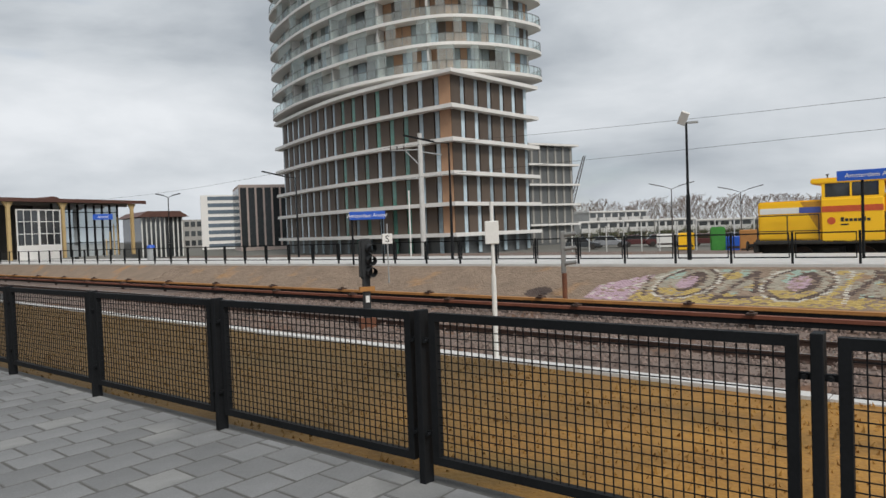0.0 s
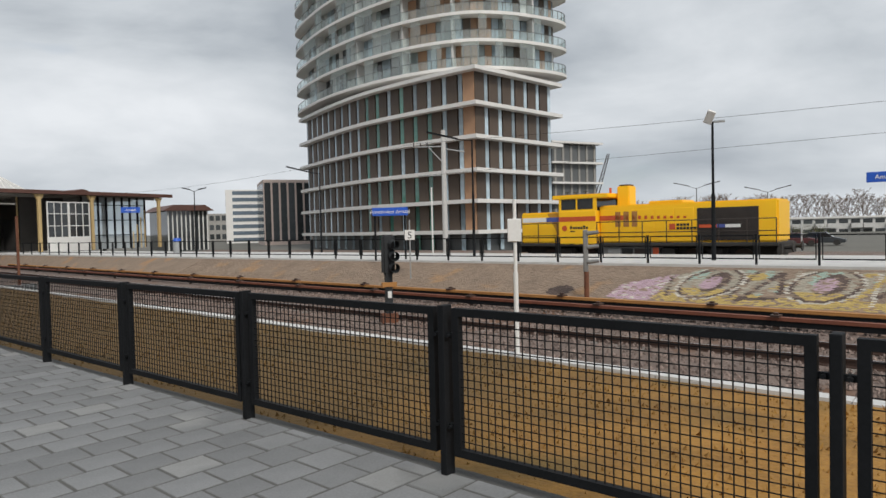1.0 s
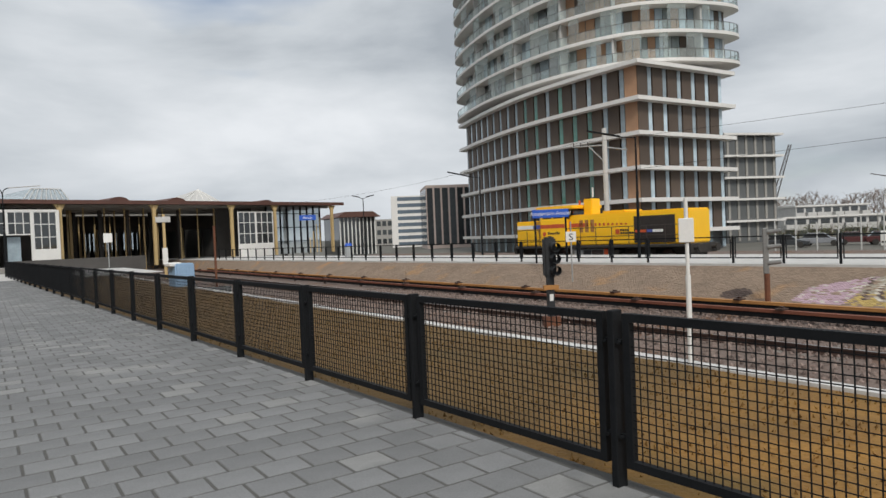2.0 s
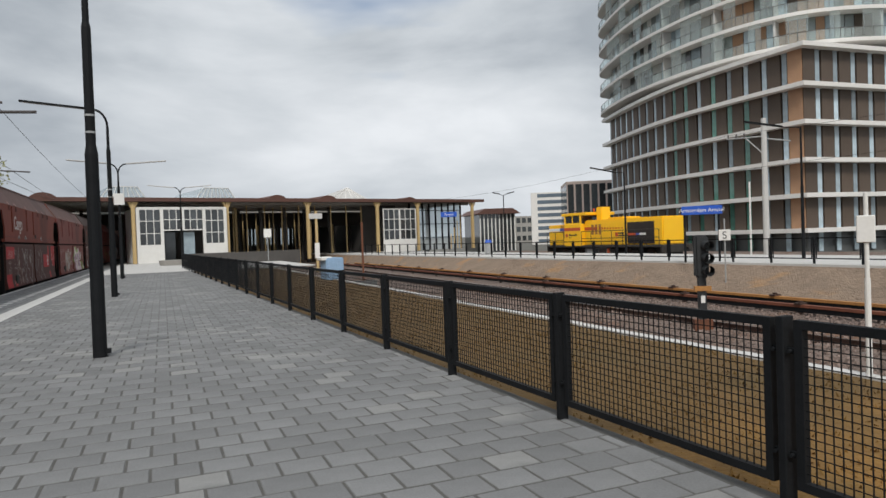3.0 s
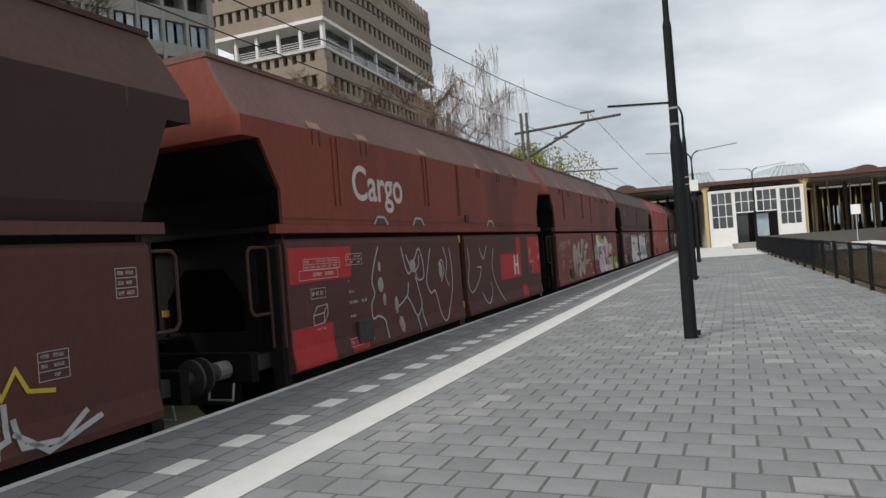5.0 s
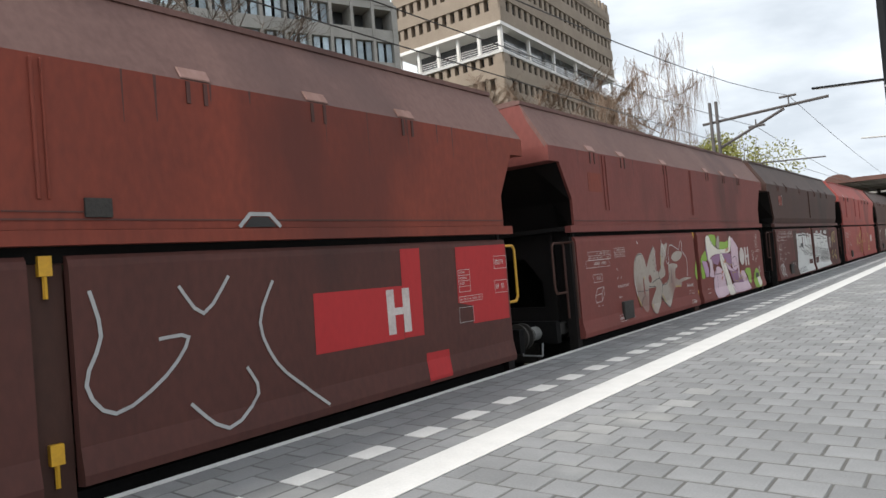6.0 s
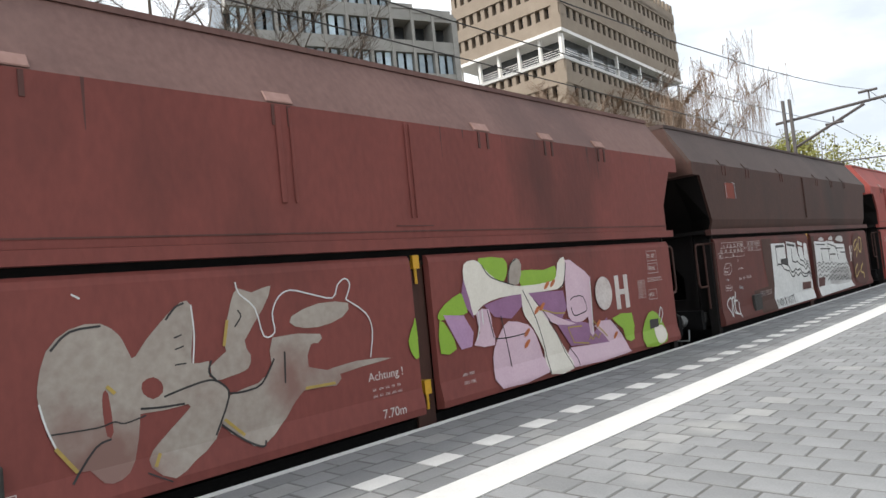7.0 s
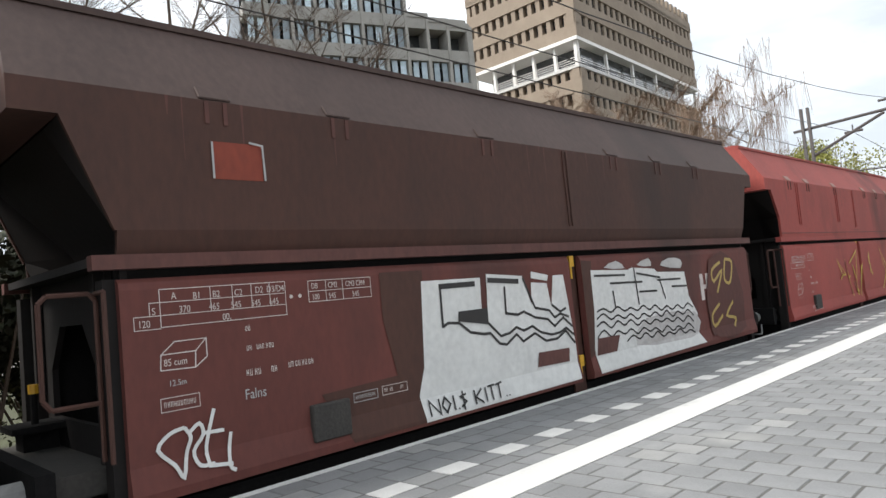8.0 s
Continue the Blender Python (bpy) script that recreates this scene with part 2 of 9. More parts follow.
def moss_drift():
    """The base colour goes from golden to a darker olive brown along the strip."""
    nt = M["moss"].node_tree
    b = nt.nodes["Principled BSDF"]
    old = b.inputs["Base Color"].links[0].from_socket
    co = nt.nodes.new("ShaderNodeTexCoord")
    sp = nt.nodes.new("ShaderNodeSeparateXYZ")
    nz = nt.nodes.new("ShaderNodeTexNoise")
    nz.inputs["Scale"].default_value, nz.inputs["Detail"].default_value = 0.9, 6.0
    ad = nt.nodes.new("ShaderNodeMath")
    ad.operation = "MULTIPLY_ADD"
    ad.inputs[1].default_value = 6.0
    mr = nt.nodes.new("ShaderNodeMapRange")
    mr.inputs["From Min"].default_value, mr.inputs["From Max"].default_value = 3.6, 8.0
    mr.inputs["To Min"].default_value, mr.inputs["To Max"].default_value = 0.0, 0.85
    mx = nt.nodes.new("ShaderNodeMix")
    mx.data_type = "RGBA"
    mx.inputs["B"].default_value = (0.088, 0.055, 0.017, 1)
    ln = nt.links.new
    ln(co.outputs["Object"], sp.inputs["Vector"])
    ln(co.outputs["Object"], nz.inputs["Vector"])
    ln(nz.outputs["Fac"], ad.inputs[0])
    ln(sp.outputs["Y"], ad.inputs[2])
    ln(ad.outputs[0], mr.inputs["Value"])
    ln(mr.outputs["Result"], mx.inputs["Factor"])
    ln(old, mx.inputs["A"])
    ln(mx.outputs["Result"], b.inputs["Base Color"])


moss_drift()

from mathutils.geometry import tessellate_polygon


# ---- mesh helpers ----
def box(bm, x0, x1, y0, y1, z0, z1, m=None):
    pts = [(x0, y0, z0), (x1, y0, z0), (x1, y1, z0), (x0, y1, z0), (x0, y0, z1), (x1, y0, z1), (x1, y1, z1), (x0, y1, z1)]
    v = [bm.verts.new(m @ Vector(p) if m else p) for p in pts]
    for f in ((3, 2, 1, 0), (4, 5, 6, 7), (0, 1, 5, 4), (1, 2, 6, 5), (2, 3, 7, 6), (3, 0, 4, 7)):
        bm.faces.new([v[i] for i in f])
    return v


def tube(bm, p, q, r0, r1=None, n=8, caps=True):
    p, q = Vector(p), Vector(q)
    r1 = r0 if r1 is None else r1
    d = (q - p).normalized()
    a = d.orthogonal().normalized()
    b = d.cross(a)
    ring = [[bm.verts.new(c + (a * math.cos(t) + b * math.sin(t)) * r) for t in [2 * math.pi * i / n for i in range(n)]] for c, r in ((p, r0), (q, r1))]
    for i in range(n):
        j = (i + 1) % n
        bm.faces.new((ring[0][i], ring[0][j], ring[1][j], ring[1][i]))
    if caps:
        bm.faces.new(ring[0][::-1])
        bm.faces.new(ring[1])


def path_tube(bm, pts, r, n=6):
    for a, b in zip(pts, pts[1:]):
        tube(bm, a, b, r, r, n)


def prism(bm, poly, lo, hi, put):
    """Extrudes a 2D polygon between lo and hi; put(u, v, w) gives the 3D point."""
    a = [bm.verts.new(put(u, v, lo)) for u, v in poly]
    b = [bm.verts.new(put(u, v, hi)) for u, v in poly]
    bm.faces.new(a[::-1])
    bm.faces.new(b)
    for i in range(len(poly)):
        j = (i + 1) % len(poly)
        bm.faces.new((a[i], a[j], b[j], b[i]))


def xy(u, v, w):
    return (u, v, w)


def yz(u, v, w):
    return (w, u, v)


def xz(u, v, w):
    return (u, w, v)


def bevel(bm, w=0.01, seg=1):
    bmesh.ops.bevel(bm, geom=bm.edges[:], offset=w, segments=seg, affect="EDGES", clamp_overlap=True)


def mesh_of(name, bm, material, smooth=False):
    bmesh.ops.recalc_face_normals(bm, faces=bm.faces[:])
    me = bpy.data.meshes.new(name)
    bm.to_mesh(me)
    bm.free()
    if smooth:
        for p in me.polygons:
            p.use_smooth = True
    if material:
        me.materials.append(material)
    return me


def part(name, bm, material, parent, label="", smooth=False):
    ob = new(name, mesh_of(name, bm, material, smooth))
    ob.parent = parent
    if label:
        tagged(ob, label)
    return ob


def piece(name, me, parent, m=None):
    ob = new(name, me)
    ob.parent = parent
    if m is not None:
        ob.matrix_basis = m
    return ob


def thing(name, label, category, group="", m=None, kind=""):
    ob = new(name)
    ob.empty_display_size = 0.2
    if m is not None:
        ob.matrix_basis = m
    return tagged(ob, label, category, group, kind)


def solid(name, bm, material, label, category="", kind="", group="", m=None, smooth=False):
    ob = new(name, mesh_of(name, bm, material, smooth))
    if m is not None:
        ob.matrix_basis = m
    return tagged(ob, label, category, group, kind)


def fresh(*boxes):
    bm = bmesh.new()
    for b in boxes:
        box(bm, *b)
    return bm


def quads(name, material, verts, faces):
    me = bpy.data.meshes.new(name)
    me.from_pydata(verts, [], faces)
    me.materials.append(material)
    return me


def polar(az, r, z=0.0):
    a = radians(az)
    return Vector((r * math.sin(a), r * math.cos(a), z))


def lerp(a, b, t):
    return a + (b - a) * t


def smooth_line(pts, n=6, closed=False):
    """Catmull-Rom through 2D points."""
    out, k = [], len(pts)
    for i in range(k if closed else k - 1):
        p = [Vector(pts[(i + j) % k] if closed else pts[min(max(i + j, 0), k - 1)]) for j in (-1, 0, 1, 2)]
        for s in range(n):
            t = s / n
            out.append(tuple(0.5 * (2 * p[1] + (p[2] - p[0]) * t + (2 * p[0] - 5 * p[1] + 4 * p[2] - p[3]) * t * t
                                    + (3 * p[1] - p[0] - 3 * p[2] + p[3]) * t ** 3)))
    if not closed:
        out.append(tuple(pts[-1]))
    return out


# ---- lie of the land ----
EDGE = -5.65            # platform edge beside the freight track
TRACK_L = -7.25         # freight track centre
KERB = 7.24             # white kerb of the mossy strip
LOW = -1.0              # level of the sunken tracks


def fence_x(y):
    return 3.231 - 0.0378 * (y - 2.72)


def far_edge(y):
    return 24.6 - 0.065 * y


def slope_foot(y):
    return 20.5 - 0.022 * y


def ground_sheet():
    s = 2500
    me = quads("ground", M["ground"], [(-s, -s, LOW - 0.35), (s, -s, LOW - 0.35), (s, s, LOW - 0.35), (-s, s, LOW - 0.35)], [(0, 1, 2, 3)])
    tagged(new("ground", me), "dull grey-brown city ground around the railway", "ground", kind="structure")


def platform():
    y0, y1 = -14.0, 95.0
    bm = bmesh.new()
    n = 20
    ys = [lerp(y0, y1, i / n) for i in range(n + 1)]
    poly = [(EDGE, y0), (EDGE, y1), (fence_x(54) + 0.12, y1)] + [(fence_x(y) + 0.12, y) for y in reversed(ys) if y < 54]
    prism(bm, poly, -1.3, -0.0045, xy)
    solid("pavement_bed", bm, M["joint"], "sand bed and joints under the station platform pavers", "platform", "structure")
    bm = bmesh.new()
    for i in range(60):
        a = y0 + i * 1.8
        box(bm, EDGE - 0.02, EDGE + 0.075, a + 0.004, a + 1.796, -0.3, 0.004)
    solid("platform_edge", bm, M["white_line"], "thin white painted concrete edge of the platform", "platform edge", "structure")
    bm = bmesh.new()
    for i in range(36):
        a = y0 + i * 3.0
        box(bm, -3.90, -3.48, a, a + 2.998, -0.03, 0.004)
    solid("white_line", bm, M["white_line"], "broad white painted safety line along the platform", "safety line", "structure")
    # platform wall towards the freight track
    solid("platform_wall", fresh((EDGE + 0.02, EDGE + 0.2, y0, y1, -1.3, -0.305)), M["concrete_mid"], "grimy concrete wall under the platform edge", "wall", "structure")


def pavers():
    """Staggered pavers; the ones nearest to the viewer are objects of their own."""
    holder = tagged(thing("paving", "staggered grey concrete pavers of the platform", "paving"), kind="structure")
    w, d, g = 0.337, 0.306, 0.0045
    verts, faces, kinds = [], [], []
    shared = []
    for k in range(4):
        bm = bmesh.new()
        box(bm, -w / 2 + g, w / 2 - g, -d / 2 + g, d / 2 - g, -0.06, 0)
        top = [e for e in bm.edges if all(v.co.z > -0.01 for v in e.verts)]
        bmesh.ops.bevel(bm, geom=top, offset=0.009, segments=1, affect="EDGES")
        me = mesh_of("paver", bm, M["paver_pale" if k == 3 else "paver_one"])
        me.materials.append(M["paver_edge"])
        for p in me.polygons:
            p.material_index = 0 if p.normal.z > 0.98 else 1
        shared.append(me)

    def stray(x, y, ww, dd):
        z = random.uniform(-0.0015, 0.0015)
        tx, ty = random.uniform(-0.002, 0.002), random.uniform(-0.002, 0.002)
        b = len(verts)
        for sx, sy in ((-1, -1), (1, -1), (1, 1), (-1, 1)):
            px, py = x + sx * (ww / 2 - g), y + sy * (dd / 2 - g)
            zz = z + sx * tx + sy * ty
            verts.append((px, py, -0.05))
            verts.append((px, py, zz - 0.006))
            verts.append((x + sx * (ww / 2 - g - 0.009), y + sy * (dd / 2 - g - 0.009), zz))
        for i in range(4):
            j = (i + 1) % 4
            faces.append((b + 3 * i, b + 3 * j, b + 3 * j + 1, b + 3 * i + 1))
            faces.append((b + 3 * i + 1, b + 3 * j + 1, b + 3 * j + 2, b + 3 * i + 2))
        faces.append((b + 2, b + 5, b + 8, b + 11))
        kinds.extend([1] * 8 + [2 if random.random() < 0.06 else 0])

    def field(name, parent):
        me = quads(name, M["paver"], list(verts), list(faces))
        me.materials.append(M["paver_edge"])
        me.materials.append(M["paver_pale"])
        me.polygons.foreach_set("material_index", kinds)
        ob = new(name, me)
        ob.parent = parent
        tagged(ob, kind="stuff")
        verts.clear()
        faces.clear()
        kinds.clear()

    count = 0
    for r in range(int((62 + 6) / d)):
        y = -6.064 + (r + 0.5) * d
        off = (r % 2) * w / 2 + random.uniform(-0.01, 0.01)
        x = -3.478
        x1 = fence_x(min(y, 54)) + 0.02
        first = True
        while x < x1 - 0.05:
            ww = w
            if first and r % 2:
                ww = w / 2
            first = False
            ww = min(ww, x1 - x)
            cx = x + ww / 2
            near = 3.0 < y < 8.6 and -2.6 < cx < 2.6 and abs(ww - w) < 1e-6 and count < 270
            if near:
                count += 1
                piece("paver", shared[3] if random.random() < 0.07 else random.choice(shared[:3]), holder,
                      pose(cx, y, random.uniform(-0.002, 0.001), random.uniform(-0.4, 0.4), random.uniform(-0.4, 0.4), random.uniform(-0.4, 0.4)))
            elif ww > 0.03:
                stray(cx, y, ww, d)
            x += ww
    field("paver_field", holder)
    # pavers between the edge and the broad line, with white dashes set in
    edge = tagged(thing("edge_paving", "grey pavers with white marker dashes along the platform edge", "paving"), kind="structure")
    step = 0.75 / 2
    dash_bm = fresh((-0.125, 0.125, -0.185, 0.185, -0.05, 0.002))
    dash = mesh_of("white_dash", dash_bm, M["white_line"])
    cols = [(-5.57, -5.28), (-5.28, -4.97), (-4.97, -4.63), (-4.625, -4.375), (-4.37, -4.14), (-4.14, -3.905)]
    for r in range(int(68 / step)):
        y = 3.56 - 24 * step + r * step
        for c, (a, b) in enumerate(cols):
            sh = (c % 2) * step / 2 if c != 3 else 0
            if c == 3 and r % 2 == 0:
                if y < 60:
                    piece("white_dash", dash, edge, pose((a + b) / 2, y, 0))
                continue
            stray((a + b) / 2, y + sh, b - a, step)
    field("edge_paver_field", edge)
    # pale pavement in front of the station hall
    bm = bmesh.new()
    for i in range(16):
        for j in range(14):
            box(bm, -3.9 + i * 0.85 + 0.005, -3.9 + (i + 1) * 0.85 - 0.005, 46 + j * 2 + 0.005, 46 + (j + 1) * 2 - 0.005, -0.03, 0.012)
    solid("pale_pavement", bm, M["concrete"], "pale concrete paving before the station hall", "paving", "structure")


def mesh_fence():
    """Posts with framed wire-mesh panels along the platform."""
    dx, dy = -0.0828, 2.1878
    ang = -math.degrees(math.atan2(dx, dy))
    L = math.hypot(dx, dy)
    bm = fresh((-0.045, 0.045, -0.025, 0.025, -0.12, 1.085))
    bevel(bm, 0.004)
    post = mesh_of("post", bm, M["black"])
    bm = bmesh.new()
    a, b, lo, hi = 0.075, L - 0.075, 0.13, 1.07
    t = 0.024
    box(bm, -t, t, a, a + 0.05, lo, hi)
    box(bm, -t, t, b - 0.05, b, lo, hi)
    box(bm, -t, t, a + 0.05, b - 0.05, hi - 0.05, hi)
    box(bm, -t, t, a + 0.05, b - 0.05, lo, lo + 0.05)
    for yy in (0.025, L - 0.075):
        for zz in (0.3, 0.88):
            box(bm, -0.012, 0.012, yy, yy + 0.05, zz, zz + 0.03)
            tube(bm, (-0.04, yy + 0.025, zz + 0.015), (0.04, yy + 0.025, zz + 0.015), 0.012, n=6)
    frame_me = mesh_of("panel_frame", bm, M["black"])
    bm = bmesh.new()
    ny, nz = 38, 17
    for i in range(1, ny):
        y = a + 0.05 + (b - a - 0.1) * i / ny
        box(bm, -0.003, 0.003, y - 0.003, y + 0.003, lo + 0.05, hi - 0.05)
    for i in range(1, nz):
        z = lo + 0.05 + (hi - lo - 0.1) * i / nz
        box(bm, -0.0065, -0.0035, a + 0.05, b - 0.05, z - 0.003, z + 0.003)
    mesh_me = mesh_of("wire_mesh", bm, M["black"])
    first = None
    for k in range(-4, 24):
        f = thing("fence_section", "black steel post with a framed wire-mesh panel", "fence", "platform fence", pose(3.231 + k * dx, 2.723 + k * dy, 0, 0, 0, ang))
        piece("post", post, f)
        if k < 23:
            piece("panel_frame", frame_me, f)
            piece("wire_mesh", mesh_me, f)


def sunken_tracks():
    # mossy strip behind the fence
    bm = bmesh.new()
    ny = 90
    rows = []
    for j in range(ny + 1):
        y = -14 + j * 1.2
        row = []
        for i in range(9):
            x = lerp(fence_x(min(y, 54)) + 0.05, KERB - 0.1, i / 8)
            z = -0.06 - 0.09 * i / 8 + noise.noise((x * 0.8, y * 0.8, 0)) * 0.04
            row.append(bm.verts.new((x, y, z if i else -0.05)))
        rows.append(row)
    for a, b in zip(rows, rows[1:]):
        for i in range(8):
            bm.faces.new((a[i], a[i + 1], b[i + 1], b[i]))
    solid("moss_strip", bm, M["moss"], "ochre moss and dead grass on an old gravel strip", "verge", "structure", smooth=True)
    bm = bmesh.new()
    for k in range(58):
        y = -14 + k * 1.9
        box(bm, KERB - 0.1, KERB + 0.10, y, y + 1.89, LOW - 0.3, -0.12 + random.uniform(-0.008, 0.008))
    solid("white_kerb", bm, M["white_line"], "white painted kerb of the old platform strip", "kerb", "structure")
    # clumps of dry grass and pebbles on the strip
    verts, faces = [], []
    rnd = random.Random(4)
    for k in range(9000):
        y = rnd.uniform(-3, 26)
        x = rnd.uniform(fence_x(y) + 0.1, KERB - 0.15)
        u = (x - fence_x(y)) / (KERB - fence_x(y))
        z = -0.06 - 0.09 * u + noise.noise((x * 0.8, y * 0.8, 0)) * 0.04 - 0.004
        b = len(verts)
        a, h, s = rnd.uniform(0, 6.3), rnd.uniform(0.012, 0.05), rnd.uniform(0.008, 0.022)
        verts += [(x + math.cos(a) * s, y + math.sin(a) * s, z), (x - math.cos(a) * s, y - math.sin(a) * s, z),
                  (x + rnd.uniform(-0.03, 0.03), y + rnd.uniform(-0.03, 0.03), z + h), (x + math.sin(a) * s, y - math.cos(a) * s, z)]
        faces += [(b, b + 1, b + 2), (b + 1, b + 3, b + 2), (b + 3, b, b + 2)]
    tagged(new("dry_grass", quads("dry_grass", M["moss"], verts, faces)), "short ochre dry grass tufts", "grass", kind="stuff")
    # gravel bed
    bm = bmesh.new()
    nx, ny = 26, 110
    rows = []
    for j in range(ny + 1):
        y = -20 + j * 1.1
        rows.append([bm.verts.new((lerp(KERB + 0.05, 18.3, i / nx), y, LOW + 0.02 + 0.05 * noise.noise((i * 1.7, y * 1.3, 2)))) for i in range(nx + 1)])
    for a, b in zip(rows, rows[1:]):
        for i in range(nx):
            bm.faces.new((a[i], a[i + 1], b[i + 1], b[i]))
    solid("track_bed", bm, M["ballast"], "grey and rust-stained ballast under the sunken tracks", "ballast", "structure", smooth=True)
    bm = bmesh.new()
    rows = []
    for j in range(ny + 1):
        y = -20 + j * 1.1
        rows.append([bm.verts.new((lerp(18.3, slope_foot(y) + 0.3, i / 5), y, LOW + 0.02 + 0.05 * i / 5 + 0.03 * noise.noise((i * 1.7, y * 0.9, 5)))) for i in range(6)])
    for a, b in zip(rows, rows[1:]):
        for i in range(5):
            bm.faces.new((a[i], a[i + 1], b[i + 1], b[i]))
    solid("rusty_verge", bm, M["rust_soil"], "orange rust-stained sand at the foot of the slope", "verge", "structure", smooth=True)
    verts, faces = [], []
    for k in range(15000):
        y = rnd.uniform(-6, 30)
        x = rnd.uniform(9.6, 17.2)
        s = rnd.uniform(0.025, 0.055)
        z = LOW + 0.03
        b = len(verts)
        a = rnd.uniform(0, 6.3)
        c, d = math.cos(a) * s, math.sin(a) * s
        h = s * rnd.uniform(0.6, 1.4)
        verts += [(x + c, y + d, z), (x - d, y + c, z), (x - c, y - d, z), (x + d, y - c, z), (x + c * 0.4, y + d * 0.4, z + h), (x - c * 0.5, y - d * 0.3, z + h * 0.8)]
        faces += [(b, b + 1, b + 4), (b + 1, b + 2, b + 5), (b + 1, b + 5, b + 4), (b + 2, b + 3, b + 5), (b + 3, b, b + 4), (b + 3, b + 4, b + 5)]
    tagged(new("ballast_stones", quads("ballast_stones", M["stone"], verts, faces)), "loose grey and brown ballast stones", "ballast", kind="stuff")


def rail_profile():
    return [(-0.07, 0), (0.07, 0), (0.07, 0.015), (0.012, 0.035), (0.012, 0.11), (0.036, 0.125), (0.036, 0.155), (-0.036, 0.155), (-0.036, 0.125), (-0.012, 0.11), (-0.012, 0.035), (-0.07, 0.015)]


def track(cx, z, y0, y1, name="railway_track", label="rusty steel rails on concrete sleepers in ballast", m=None):
    t = tagged(thing(name, label, "railway track", "", m), kind="structure")
    for s in (-0.7535, 0.7535):
        bm = bmesh.new()
        prism(bm, rail_profile(), y0, y1, lambda u, v, w: (cx + s + u, w, z - 0.155 + v))
        r = part("rail", bm, M["rail"], t)
        bm = fresh((cx + s - 0.03, cx + s + 0.03, y0, y1, z, z + 0.003))
        part("rail_head", bm, M["rail_top"], r)
    bm = bmesh.new()
    y = y0
    while y < y1:
        box(bm, cx - 1.25, cx + 1.25, y, y + 0.24, z - 0.34, z - 0.155)
        y += 0.6
    tagged(part("sleepers", bm, M["sleeper"], t), kind="stuff")
    return t


def third_rail(x, z, material, label, phase, y0=-20, y1=66):
    t = thing("third_rail_cover", label, "power rail", "third rails beside the metro track")
    tagged(t, kind="structure")
    bm = bmesh.new()
    prism(bm, [(-0.09, -0.06), (-0.07, -0.06), (-0.07, 0.0), (0.07, 0.0), (0.07, -0.06), (0.09, -0.06), (0.09, 0.02), (-0.09, 0.02)], y0, y1, lambda u, v, w: (x + u, w, z + v))
    part("cover", bm, material, t)
    # rail drawn as a black web that stands for the cover's shadow
    part("power_rail", fresh((x - 0.06, x + 0.06, y0, y1, z - 0.2, z - 0.02)), M["black"], t)
    y = y0 + phase
    sup = fresh((-0.05, 0.05, -0.06, 0.06, LOW - z - 0.05, -0.10), (-0.15, 0.15, -0.10, 0.10, 0.02, 0.07), (-0.05, 0.05, -0.05, 0.05, 0.07, 0.12))
    me = mesh_of("support", sup, M["rail"])
    while y < y1:
        piece("support", me, t, pose(x, y, z))
        y += 4.6


